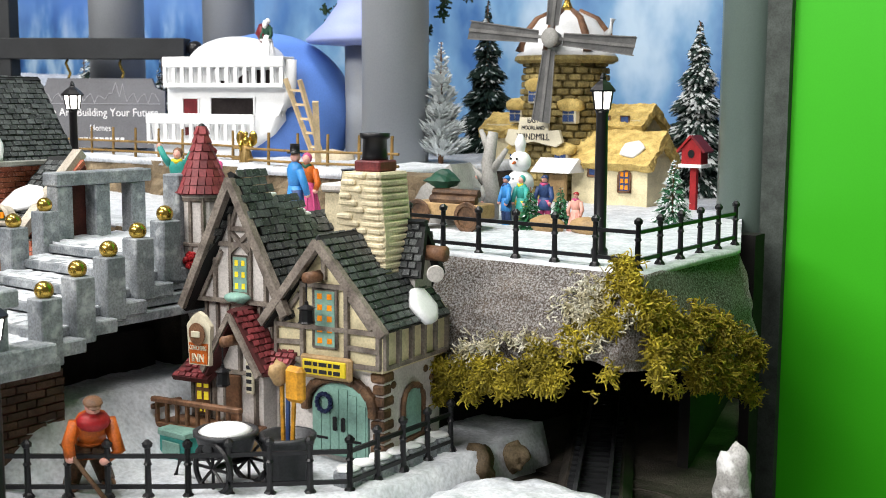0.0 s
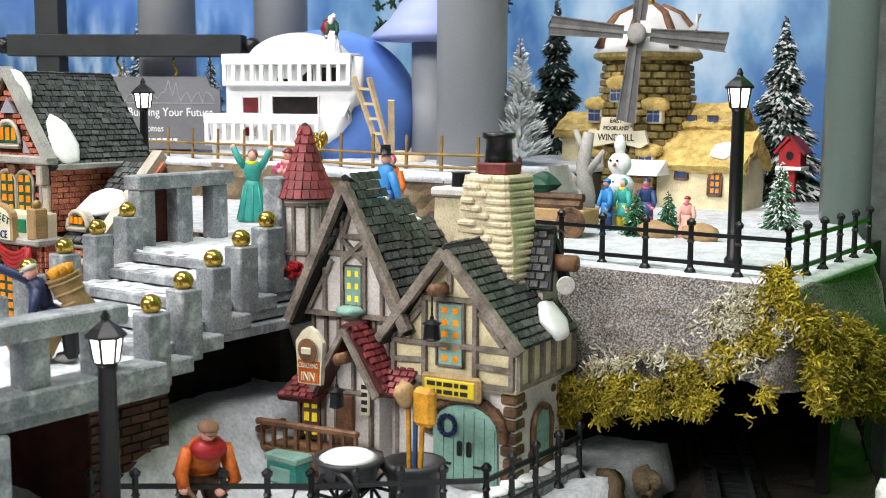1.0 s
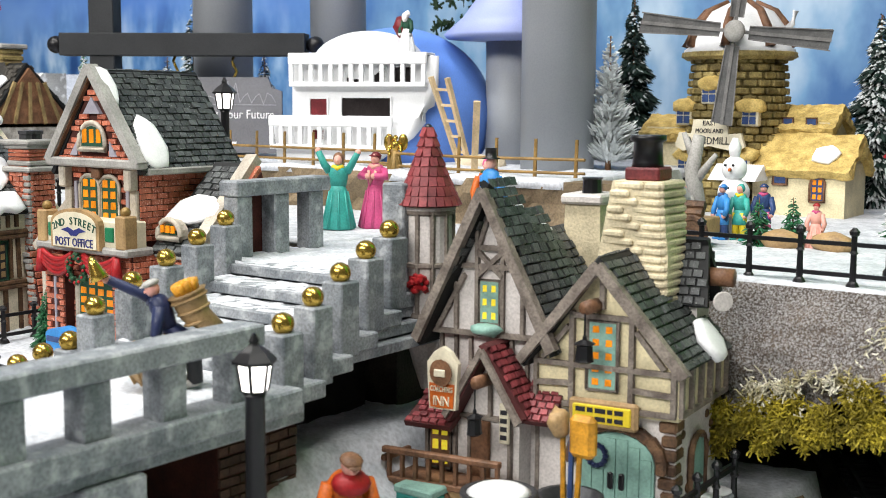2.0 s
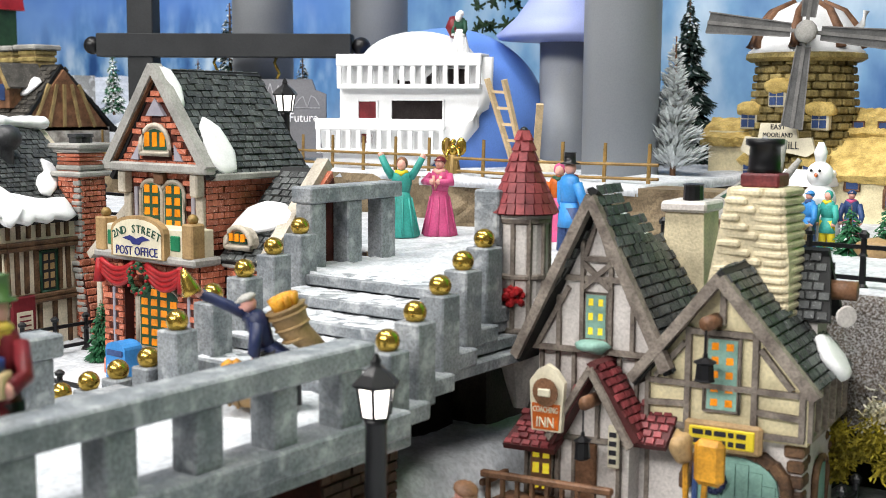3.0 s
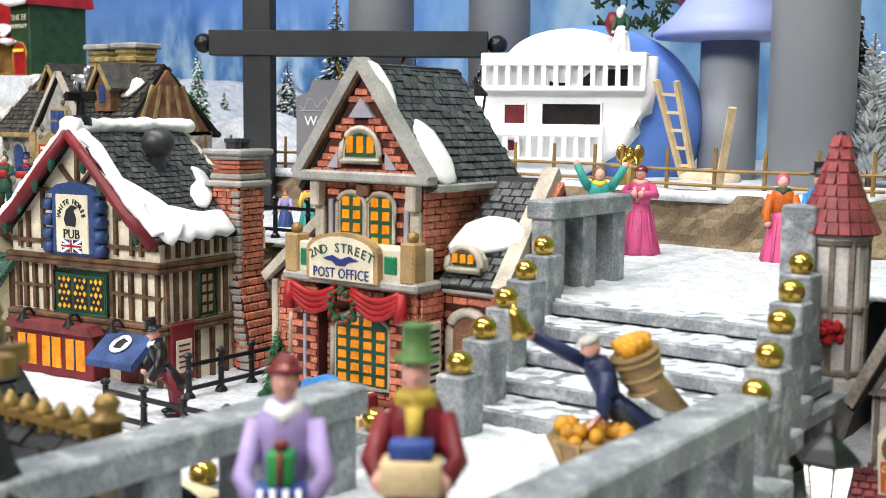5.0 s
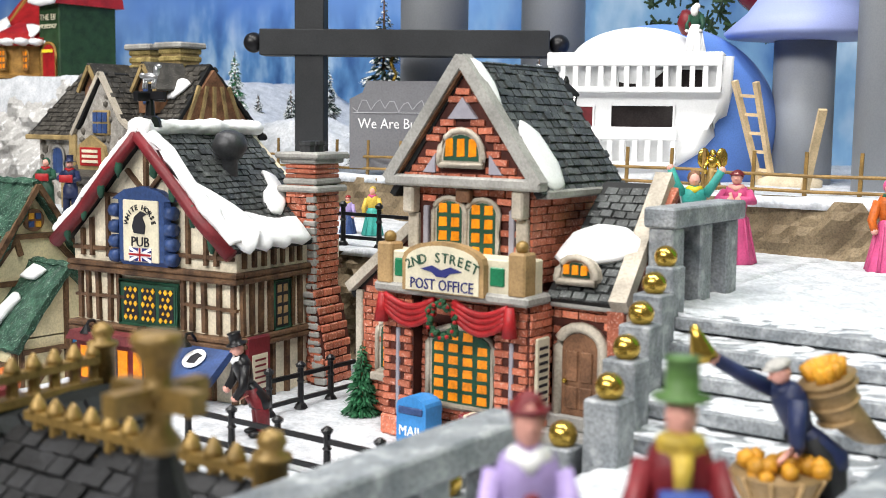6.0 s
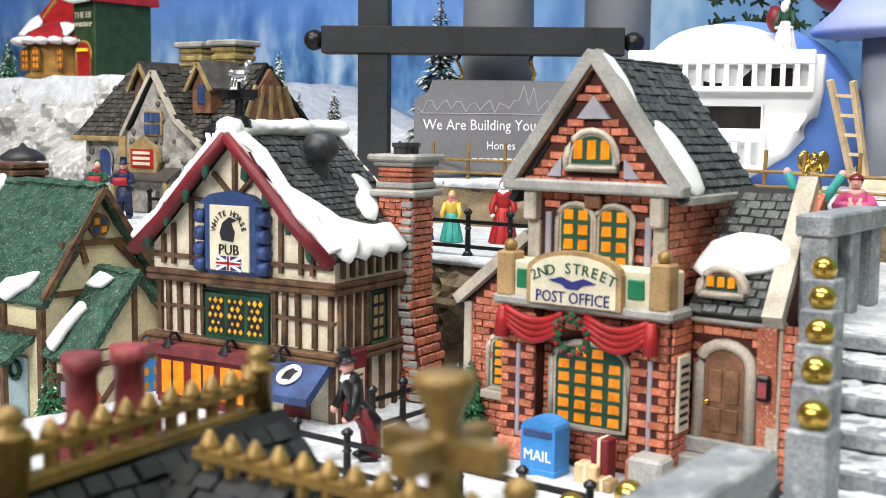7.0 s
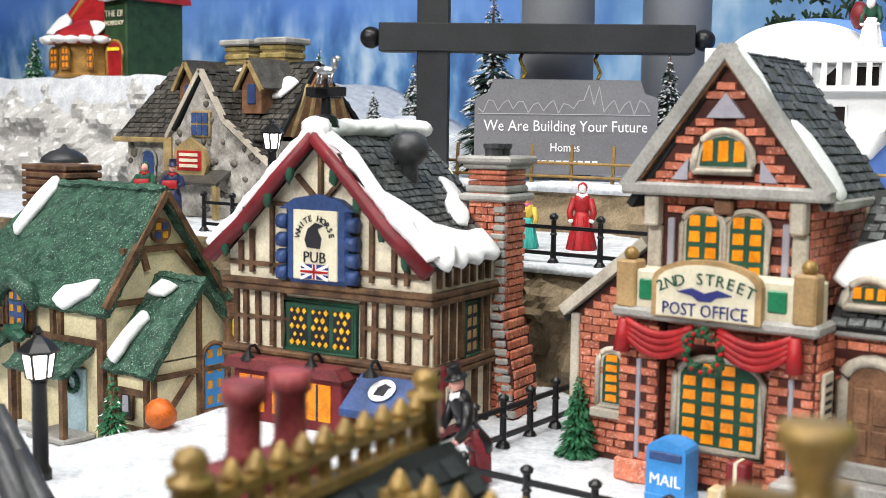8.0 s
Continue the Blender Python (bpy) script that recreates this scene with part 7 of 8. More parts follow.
for i, (x, y, z, h, r) in enumerate(((-150.0, 112, 93, 13, 3.2), (-158, 114, 93, 9.5, 2.4), (-166, 116, 93, 9.0, 2.2), (-131, 100, 93, 19, 4.2), (-123, 104, 93, 12.5, 3.0), (-112, 101, 93, 12.0, 2.8), (-140, 118, 93, 10, 2.6))):
    bottle_tree(x, y, z, h, r, "snow-dusted dark fir on the terrace", PINE, FROST, 1600, 0.55, seed=20 + i, flat=0.12)
for i, (x, y, r) in enumerate(((-50.5, 80.0, 0.9), (-48.6, 81.5, 0.8))):
    bottle_tree(x, y, 89.5, 3.6, r * 1.5, "tiny green fir in the snow", PINEGREEN, FROST, 500, 0.05, seed=40 + i, flat=0.12)
# garland behind the columns
gl = bmesh.new()
gr = random.Random(8)
for k in range(90):
    x, y, z = gr.uniform(-112, -88), 124 + gr.uniform(-2, 2), gr.uniform(108, 122)
    for q in range(14):
        a, r = gr.uniform(0, 6.28), gr.uniform(0.5, 1.3)
        bar((x, y, z), (x + r * math.cos(a), y + gr.uniform(-0.4, 0.4), z + r * math.sin(a)), 0.1, 0.28, gl)
tagged(part("greenery", gl, material("dark_greenery", (0.02, 0.055, 0.02), 0.6, vary=0.3, island=0.4)), "dark green fir garland hanging behind the columns", "garland", kind="stuff")

# ---- fences and lamps ----
iron_fence([(-57, 65, 89.5), (-33.2, 65, 89.5), (-33.4, 80.5, 89.5)], "black iron fence along the snowy plateau edge", 3.3, 3.0)
iron_fence([(-112, 64, 89.5), (-92, 64, 89.5)], "black iron fence above the rock face", 3.2, 3.2)
iron_fence([(-134, 64, 89.5), (-118, 64, 89.5)], "black iron fence above the rock face", 3.2, 3.2)
iron_fence([(-58.5, 36.3, 77.6), (-49.6, 43.1, 77.6), (-43.0, 49.3, 77.6), (-43.2, 59.3, 77.6)], "black iron fence round the inn yard", 3.4, 2.4)
iron_fence([(-95.5, 40.6, 81.6), (-79.5, 40.6, 81.6)], "black iron fence before the post office", 2.6, 3.4)
iron_fence([(-96.5, 47.5, 81.6), (-96.5, 58, 81.6)], "black iron fence beside the pub", 2.8, 2.6)
bf = thing("bamboo_fence", -140, 82.5, 93.2, "thin brown stick fence on the snowy terrace", "fence")
for k in range(20):
    x = k * 3.85
    y = 2.6 if x < 53 else 0.0
    part("stake", tube([(x, y, -0.3), (x + 0.1, y, 3.4)], 0.17, 0.14, 6), BAMBOO, bf)
for z in (0.7, 1.8):
    part("stick", tube([(-0.5, 2.5, z), (26, 2.4, z + 0.1), (53, 2.5, z)], 0.14, seg=6), BAMBOO, bf)
    part("stick", tube([(53, 0, z), (62, -0.1, z - 0.1), (74, 0.0, z)], 0.14, seg=6), BAMBOO, bf)
lamp_post(-38.2, 69.2, 89.5, 12.2, "black street lamp with white lit panes on the plateau", 0.42)
lamp_post(-53.4, 33.6, 77.6, 12.5, "black street lamp with white lit panes by the bridge", 0.45)
lamp_post(-110.0, 32.0, 81.6, 7.2, "black street lamp with white lit panes on the street", 0.36)
lamp_post(-86.9, 63.6, 89.5, 11.8, "black street lamp behind the post office", 0.36)
lamp_post(-129.0, 66.5, 89.5, 9.0, "black street lamp before the stone house", 0.36)

# ---- moss over the cave mouth ----


def moss(name, n, where, mat, label, seed, length=0.9):
    rnd = random.Random(seed)
    vs, fs = [], []
    for _ in range(n):
        x, y, z = where(rnd)
        p = Vector((x, y, z))
        d = Vector((rnd.uniform(-1, 1), rnd.uniform(-1.2, 0.1), rnd.uniform(-1.2, 0.7))).normalized()
        w = 0.05
        for s in range(4):
            q = p + d * length * rnd.uniform(0.16, 0.36)
            side = d.cross(Vector((rnd.uniform(-1, 1), rnd.uniform(-1, 1), rnd.uniform(-1, 1)))).normalized() * w
            up = d.cross(side).normalized() * w
            i = len(vs)
            vs += [p + side, p - side * 0.5 + up, p - side * 0.5 - up, q + side * 0.8, q - side * 0.4 + up * 0.8, q - side * 0.4 - up * 0.8]
            fs += [(i, i + 1, i + 4, i + 3), (i + 1, i + 2, i + 5, i + 4), (i + 2, i, i + 3, i + 5), (i + 3, i + 4, i + 5)]
            p = q
            d = (d + Vector((rnd.uniform(-1, 1), rnd.uniform(-1, 1), rnd.uniform(-1.1, 0.9))) * 1.1).normalized()
    me = bpy.data.meshes.new(name)
    me.from_pydata([v * S for v in vs], [], fs)
    me.materials.append(mat)
    return tagged(new(name, me), label, "moss", kind="stuff")


def moss_edge(rnd):
    """Ragged band along the lip of the rock and round its corner, with a high tuft at the corner."""
    while True:
        u = rnd.uniform(0, 33)
        if u < 14.5:
            low, top = moss_span(u, ((0, 81.7, 83.3), (2.4, 81.5, 83.4), (6.9, 82.5, 84.0), (10.9, 83.2, 86.0), (12.2, 83.4, 88.0), (13.2, 83.5, 90.6), (14.5, 83.6, 90.8)))
        else:
            low, top = moss_span(u - 14.5, ((0, 83.6, 90.2), (2, 83.2, 88.6), (6, 82.6, 87.4), (10, 81.8, 86.4), (14, 80.2, 84.8), (18.5, 79.2, 82.4)))
        low += 0.5 * math.sin(u * 2.3) + 0.3 * math.sin(u * 5.1)
        z = low + (top - low) * rnd.random() ** 1.25
        if noise.noise((u * 0.8, z * 0.9, 3.3)) < 0.0:
            continue
        f = max(0, min(1, (89.5 - z) / 6.5))
        d = 2.9 * math.sin(f * math.pi / 2) + rnd.uniform(-0.2, 0.7)
        if u < 14.5:
            return -46.5 + u, 63.0 - d, z
        return -32.2 + 0.7 * d - 0.06 * (u - 14.5), 61.6 + (u - 14.5), z


def moss_span(u, rows):
    for (a, l0, t0), (b, l1, t1) in zip(rows, rows[1:]):
        if u <= b:
            k = (u - a) / (b - a)
            return l0 + (l1 - l0) * k, t0 + (t1 - t0) * k
    return rows[-1][1:]


def moss_snow(rnd):
    while True:
        if rnd.random() < 0.5:
            x, z = rnd.gauss(-33.9, 1.1), rnd.gauss(87.9, 0.7)
        else:
            x, z = rnd.uniform(-43, -33), 0
            z = 83.9 + 0.22 * (x + 43) + rnd.gauss(0, 0.4)
        if z > 89.4 or noise.noise((x * 0.6, z * 0.6, 8.1)) < -0.1:
            continue
        f = max(0, min(1, (89.5 - z) / 6.5))
        return x, 62.9 - 2.9 * math.sin(f * math.pi / 2) + rnd.uniform(-0.5, 0.1), z


moss("moss", 12000, moss_edge, MOSS, "stringy yellow-green moss hanging over the cave mouth", 31)
moss("snowy_moss", 1300, moss_snow, MOSSSNOW, "pale snow-sprinkled moss on the rock", 32, 0.7)

def cluster_rock():
    bm = bmesh.new()
    ball((-27.0, 66.4, 76.4), (1.1, 1.0, 3.4), bm, 3, 0.5, 4.0)
    return bm


# railway into the cave
tk = thing("railway_track", -39.5, 62, 75.4, "dark toy railway track leading into the cave", "railway track")
part("track_bed", prism([(-2.4, 0), (2.4, 0), (1.8, 0.7), (-1.8, 0.7)], "y", -12, 24), DARKROCK, tk)
tk.matrix_basis = pose(-0.3706, 0.6743, 0.754, 0, 0, 26.8)
for k in range(30):
    part("sleeper", box(-1.6, 1.6, -11.5 + k * 1.15, -10.95 + k * 1.15, 0.7, 0.95), BLACKMATT, tk)
for x in (-1.0, 1.0):
    part("rail", box(x - 0.13, x + 0.13, -12, 24, 0.95, 1.4), IRON, tk)
for x, y, r in ((-42.0, 60.5, 1.2), (-41.0, 63.5, 0.9)):
    tagged(part("rock", ball((x, y, 76.6), (r, r * 0.9, r * 1.1), rough=0.5, sub=3, seed=x), TANROCK, smooth=True), "brown rock beside the track", "rock", "rocks at the cave")
tagged(part("rock", cluster_rock(), GREYROCK, smooth=True), "pale upright rock at the cave mouth", "rock", "rocks at the cave")
bank = sheet(-41, -20, 40, 58, 0.5, lambda x, y: 77.4 + 1.3 * math.exp(-((x + 33) / 6) ** 2 - ((y - 48) / 6) ** 2) + 0.5 * noise.noise((x * 0.6, y * 0.6, 3)) + 0.25 * noise.noise((x * 2, y * 2, 1)) - 1.0 * max(0, min(1, (-38 - x) / 3)), 1.5)
tagged(part("snow_bank", trimmed(bank), SNOW, smooth=True), "fluffy white snow bank in front of the cave", "snow bank", kind="structure")
lw = thing("yard_wall", -43.8, 49.2, 77.4, "low snow-capped stone wall beside the inn", "wall")
for k in range(7):
    part("block", box(-0.6, 0.7, 0.1 + k * 1.45, 1.45 + k * 1.45, 0, 1.25, 0.15), STONEGREY, lw)
    part("snow_cap", ball((0.05, 0.78 + k * 1.45, 1.3), (0.7, 0.75, 0.22), rough=0.3), SNOWPAINT, lw, smooth=True)

# ---- stone house on the upper level ----
sh = thing("stone_house", -145.1, 74.1, 89.5, "grey cobbled model house with brown roof and orange dormers", "model house")
HB = material("brown_roof", (0.085, 0.078, 0.068), 0.5, vary=0.35, grain=4, bump=0.5, island=0.4, stain=((0.30, 0.28, 0.24), 34.0, 0.62, 0.1))
COBBLE = material("grey_cobble", (0.20, 0.18, 0.15), 0.6, vary=0.35, bump=0.4)
TANTRIM = material("tan_trim", (0.40, 0.29, 0.13), 0.55, vary=0.3, grain=3, bump=0.3)
part("body", box(-11, 9, 0.4, 12, 0, 7.4), RUBBLE, sh)
part("front_gable", prism([(-3.6, 0), (8.6, 0), (8.6, 5.2), (3.6, 8.6), (0.6, 12.6), (-2.4, 8.2), (-3.6, 7.4)], "y", -0.6, 5), RUBBLE, sh)
rr2 = random.Random(5)
for k in range(110):
    x, z = rr2.uniform(-10.6, 8.0), rr2.uniform(0.3, 11.4)
    if z > 7.0 and abs(x - 0.6) > (12.4 - z) * 0.62:
        continue
    y = -0.62 if x > -3.4 else 0.38
    part("cobble", ball((x, y, z), (rr2.uniform(0.3, 0.55), 0.22, rr2.uniform(0.25, 0.45)), sub=1), COBBLE, sh, smooth=True)
shingled(sh, [(-12, -0.3, 7.0), (9.6, -0.3, 7.0), (8.5, 6.2, 14.2), (-10.5, 6.2, 14.2)], SLATEDARK, HB, 0.85, 0.62, limit=150, cut=lambda x, y, z: abs(x - 0.6) < (12.8 - z) * 0.7)
shingled(sh, [(9.6, 12.8, 7.0), (-12, 12.8, 7.0), (-10.5, 6.2, 14.2), (8.5, 6.2, 14.2)], SLATEDARK, HB, 0.85, 0.62, limit=6)
for a, b in (((-3.9, 7.2), (0.6, 13.2)), ((0.6, 13.2), (3.7, 8.7)), ((3.7, 8.7), (9.2, 5.0))):
    part("gable_trim", bar((a[0], -0.8, a[1]), (b[0], -0.8, b[1]), 0.4, 0.5, up=(0, 1, 0)), PALETRIM, sh)
part("eave_trim", box(-12, -3.6, -0.7, 0.2, 6.6, 7.1, 0.1), TANTRIM, sh)
part("corner_trim", box(-4.4, -3.4, -0.95, -0.3, 0, 7.2, 0.1), TANTRIM, sh)
shingled(sh, [(-3.2, 5.2, 7.9), (-3.2, -1.0, 7.9), (0.6, -1.0, 13.3), (0.6, 5.2, 13.3)], SLATEDARK, HB, 0.85, 0.62, limit=12)
shingled(sh, [(3.8, -1.0, 8.7), (3.8, 5.2, 8.7), (0.6, 5.2, 13.3), (0.6, -1.0, 13.3)], SLATEDARK, HB, 0.85, 0.62, limit=30)
shingled(sh, [(9.4, -1.0, 5.0), (9.4, 1.2, 5.0), (3.8, 1.2, 8.7), (3.8, -1.0, 8.7)], SLATEDARK, HB, 0.85, 0.62, limit=20)
for x in (-3.2, 5.0):
    d = part("dormer", prism([(x - 1.2, 9.4), (x + 1.2, 9.4), (x + 1.2, 11.8), (x, 13.6), (x - 1.2, 11.8)], "y", 1.2, 5), BROWN, sh, "orange-brown wooden dormer")
    part("dormer_roof", slab([(x - 1.7, 0.8, 11.5), (x, 0.8, 14.1), (x, 5.5, 14.1), (x - 1.7, 5.5, 11.5)], -0.3), HB, d)
    part("dormer_roof", slab([(x + 1.7, 0.8, 11.5), (x + 1.7, 5.5, 11.5), (x, 5.5, 14.1), (x, 0.8, 14.1)], -0.3), HB, d)
    for sd in (-1, 1):
        part("dormer_trim", bar((x + sd * 1.7, 0.75, 11.4), (x, 0.75, 13.95), 0.35, 0.3, up=(0, 1, 0)), TANTRIM, d)
    part("pane", box(x - 0.5, x + 0.5, 1.05, 1.25, 10.2, 12.0, 0.1), SIGNBLUE, d)
rgx = part("end_gable", prism([(0.4, 7.0), (12, 7.0), (6.2, 13.6)], "x", 8.2, 9.0), BROWN, sh)
for k in range(5):
    part("gable_slat", bar((9.05, 2.0 + 2 * k, 7.4), (9.05, 4.2 + 0.95 * k, 12.0), 0.35, 0.3, up=(1, 0, 0)), TANTRIM, rgx)
win = part("window_bay", box(-0.6, 1.8, -0.9, -0.5, 7.2, 9.6, 0.1), TANTRIM, sh)
for i in range(3):
    for k in range(2):
        part("pane", box(-0.45 + 0.75 * i, 0.15 + 0.75 * i, -1.0, -0.85, 7.4 + 1.1 * k, 8.3 + 1.1 * k), SIGNBLUE, win)
for x, y in ((-2.0, 7.5), (3.4, 6.8)):
    c = part("chimney", box(x - 1.5, x + 1.5, y - 1.3, y + 1.3, 12, 15.8, 0.15), TANTRIM, sh, "tan stone chimney")
    for k in range(4):
        part("chimney_course", box(x - 1.65, x + 1.65, y - 1.45, y + 1.45, 13.0 + 0.75 * k, 13.55 + 0.75 * k, 0.12), MILLSTONE, c)
    part("chimney_cap", box(x - 2.0, x + 2.0, y - 1.8, y + 1.8, 15.8, 16.4, 0.15), GREYTRIM, c)
lump_slab(sh, [(0, 0), (2.2, 0.3), (3.0, 2.4), (1.2, 2.8), (-0.4, 1.2)], (5.2, 2.6, 10.6), (1, 0, 0), (0, 0.67, 0.742), 0.4)
lump_slab(sh, [(0, 0), (3.0, 0.2), (4.0, 1.4), (1.0, 1.6)], (-1.6, 4.4, 12.4), (1, 0, 0), (0, 0.67, 0.742), 0.4)
ss = part("house_sign", prism([(-2.2, 3.8), (1.6, 3.8), (2.0, 4.8), (1.6, 6.2), (-0.3, 7.2), (-2.2, 6.2), (-2.6, 4.8)], "y", -1.4, -1.0), TANTRIM, sh, "cream and red scalloped sign")
part("sign_face", box(-1.9, 1.3, -1.5, -1.35, 4.2, 6.0, 0.05), RED, ss)
for z in (4.5, 5.0, 5.5):
    part("sign_bar", box(-1.5, 0.9, -1.55, -1.49, z, z + 0.28), SIGNCREAM, ss)
part("porch_roof", slab([(-4.0, -2.4, 3.2), (4.2, -2.4, 3.2), (4.2, -0.5, 4.4), (-4.0, -0.5, 4.4)], 0.3), HB, sh)
for x in (-3.6, 3.8):
    part("porch_post", box(x - 0.25, x + 0.25, -2.3, -1.8, 0, 3.1), TANTRIM, sh)
arched_window(sh, -7.8, 3.2, 1.6, 2.6, 0.4, 0.8, 2, 3, GREYTRIM, SIGNBLUE, SIGNBLUE, 0.25)

# ---- grey rock hill with the workshop on it ----
cliff(-235, -158, 86, 103.2, 90, 2.4, GREYROCK, "rock_hill", "pale grey creased rock hill dusted with snow", 11.0, lean=7.0, step=0.6)
tagged(part("hill_snow", sheet(-235, -160, 95.5, 140, 2.0, lambda x, y: 103.6 + nz(x, y, 0.2, 0.6) - 7 * max(0, min(1, (x + 176) / 16)), 2), SNOW, smooth=True), "snow on top of the rock hill", "snow ground", kind="structure")
ew = thing("elf_workshop", -196.4, 100.4, 103.6, "small green and red toy workshop with snowy roof", "model house")
EGREEN = material("dark_green_wall", (0.03, 0.075, 0.03), 0.5, vary=0.3, bump=0.3)
EW = material("golden_wood", (0.45, 0.24, 0.06), 0.5, vary=0.3, bump=0.4)
part("body", prism([(1, 0), (10, 0), (10, 6.2), (5.5, 11.5), (1, 6.2)], "x", -5.6, 5.0), EW, ew)
for a, b in (((0.2, 5.4), (5.5, 12.2)), ((5.5, 12.2), (10.8, 5.4))):
    part("gable_trim", bar((-6.0, a[0], a[1]), (-6.0, b[0], b[1]), 0.9, 0.6, up=(1, 0, 0)), EW, ew)
part("main_roof", slab([(-7.4, -0.8, 5.2), (5.4, -0.8, 5.2), (5.4, 5.5, 12.4), (-7.4, 5.5, 12.4)], 0.5), RED, ew, "bright red roof")
lump_slab(ew, [(0, 0), (6, -0.4), (12, 0), (11.4, 2.0), (9.0, 2.4), (7.5, 1.4), (5.0, 1.3), (3.0, 2.8), (1.2, 4.4), (0, 3.0)], (-7.0, -1.3, 5.6), (1, 0, 0), (0, 0.66, 0.75), 0.5)
part("tower", box(4.4, 8.9, -0.5, 9, -0.6, 10.2, 0.15), EGREEN, ew)
part("tower_roof", prism([(3.8, 10.0), (9.5, 10.0), (8.6, 13.6), (4.8, 13.6)], "y", -1.2, 10), RED, ew)
lump_slab(ew, [(0, 0), (3, -0.4), (6.1, 0), (6.0, 1.6), (3, 2.2), (0, 1.6)], (3.6, -1.4, 10.0), (1, 0, 0), (0, 0.3, 0.95), 0.6)
part("bay", lathe([(4.6, 0), (4.8, 0.4), (4.4, 0.7), (4.4, 4.4), (5.0, 4.6)], 8, at=(0, 0.5, 0)), EW, ew, "golden wooden bay with arched windows")
part("bay_roof", lathe([(5.6, 4.4), (4.2, 6.2), (1.0, 7.8)], 8, at=(0, 0.5, 0)), RED, ew)
sn = bmesh.new()
for k in range(9):
    t = -2.9 + k * 0.36
    ball((5.3 * math.cos(t), 0.5 + 5.3 * math.sin(t), 4.9), (1.3, 1.0, 0.55), sn, 2, 0.3, k)
part("snow", sn, SNOWPAINT, ew, smooth=True)
for t in (-2.1, -1.35, -0.6):
    x, y = 4.25 * math.cos(t), 0.5 + 4.25 * math.sin(t)
    arched_window(ew, x, 1.2, 1.4, 2.6, y - 0.2, 0.7, 2, 3, EW, BROWN, GLOW, 0.2)
arched_window(ew, 6.7, 0.0, 2.6, 4.6, -0.5, 1.2, 1, 1, EW, RED, RED, 0.3, name="door")
for k in range(4):
    part("door_light", box(5.65 + 0.56 * k, 6.0 + 0.56 * k, -1.0, -0.7, 3.5, 3.9), GLOWY, ew)
writing("THE Elf", 1.15, SIGNCREAM, ew, upright(6.7, -0.72, 8.2))
writing("WORKSHOP", 0.85, SIGNCREAM, ew, upright(6.7, -0.72, 7.0), squeeze=0.8)
bottle_tree(-213, 104, 103.4, 7, 1.8, "little green fir on the hill", PINEGREEN, FROST, 700, 0.3, seed=51)
bottle_tree(-158, 104, 98.0, 9, 1.8, "little snowy fir on the slope", PINEGREEN, FROST, 700, 0.6, seed=52)
bottle_tree(-143, 80, 96.0, 5, 1.5, "little snowy fir by the stone house", PINEGREEN, FROST, 500, 0.7, seed=53)
sl = ball((-146, 104, 92), (13, 10, 6.5), sub=4, rough=0.3)
tagged(part("snow_slope", sl, SNOW, smooth=True), "rounded white snow slope behind the stone house", "snow slope", kind="structure")

# ---- figurines ----
BLONDE = material("yellow_paint", (0.70, 0.50, 0.08), 0.45, vary=0.25, bump=0.2)
GREENHAT = material("olive_green_paint", (0.10, 0.20, 0.06), 0.5, vary=0.2, bump=0.2)
BLUEBOX = material("blue_parcel", (0.04, 0.08, 0.30), 0.45, vary=0.2, bump=0.1)
GIFTGREEN = material("bright_green_paper", (0.03, 0.27, 0.07), 0.45, vary=0.2, bump=0.1)
PARCEL = material("buff_parcel", (0.66, 0.50, 0.28), 0.5, vary=0.15, bump=0.1)


def parcels(bm):
    add(bm, 5, box, -0.72, 0.72, -1.5, -0.7, 3.2, 3.85, 0.04)
    add(bm, 6, box, -0.52, 0.52, -1.35, -0.75, 3.85, 4.2, 0.04)
    add(bm, 4, tube, [(0, -0.5, 4.7), (0, -0.62, 4.0)], 0.24, 0.18)
    add(bm, 4, ball, (0, -0.1, 4.85), (0.55, 0.45, 0.22))


def gifts(bm):
    add(bm, 5, box, -0.62, 0.62, -1.5, -0.7, 2.7, 3.45, 0.04)
    add(bm, 6, box, -0.34, 0.34, -1.35, -0.7, 3.45, 4.1, 0.04)
    add(bm, 3, box, -0.07, 0.07, -1.4, -1.3, 3.45, 4.14)
    add(bm, 3, ball, (0, -1.0, 4.2), (0.2, 0.2, 0.12))
    for x in (-0.6, -0.2, 0.2, 0.6):
        add(bm, 4, box, x * 0.8 - 0.06, x * 0.8 + 0.06, -1.54, -1.46, 2.7, 3.45)


figurine("man_figurine", -59.6, 22.0, 86.0, 8.0, "top-hatted figurine in maroon coat carrying parcels", [DARKRED, BLACKMATT, SKIN, GREENHAT, BLONDE, PARCEL, BLUEBOX], 32, False, "top", ((-0.75, -1.1, 3.4), (0.75, -1.1, 3.4)), extra=parcels, wide=0.78)
figurine("woman_figurine", -62.0, 20.0, 86.0, 7.8, "figurine in lilac coat carrying wrapped gifts", [LILAC, LILAC, SKIN, DARKRED, CHALKWHITE, BLUEBOX, GIFTGREEN], 38, True, "bonnet", ((-0.6, -1.1, 3.0), (0.6, -1.1, 3.0)), extra=gifts, wide=0.76)
figurine("child_figurine", -64.6, 16.0, 86.0, 4.0, "small child figurine in blue and red coat", [RED, NAVY, SKIN, LILAC, RED], 20, False, "bonnet")


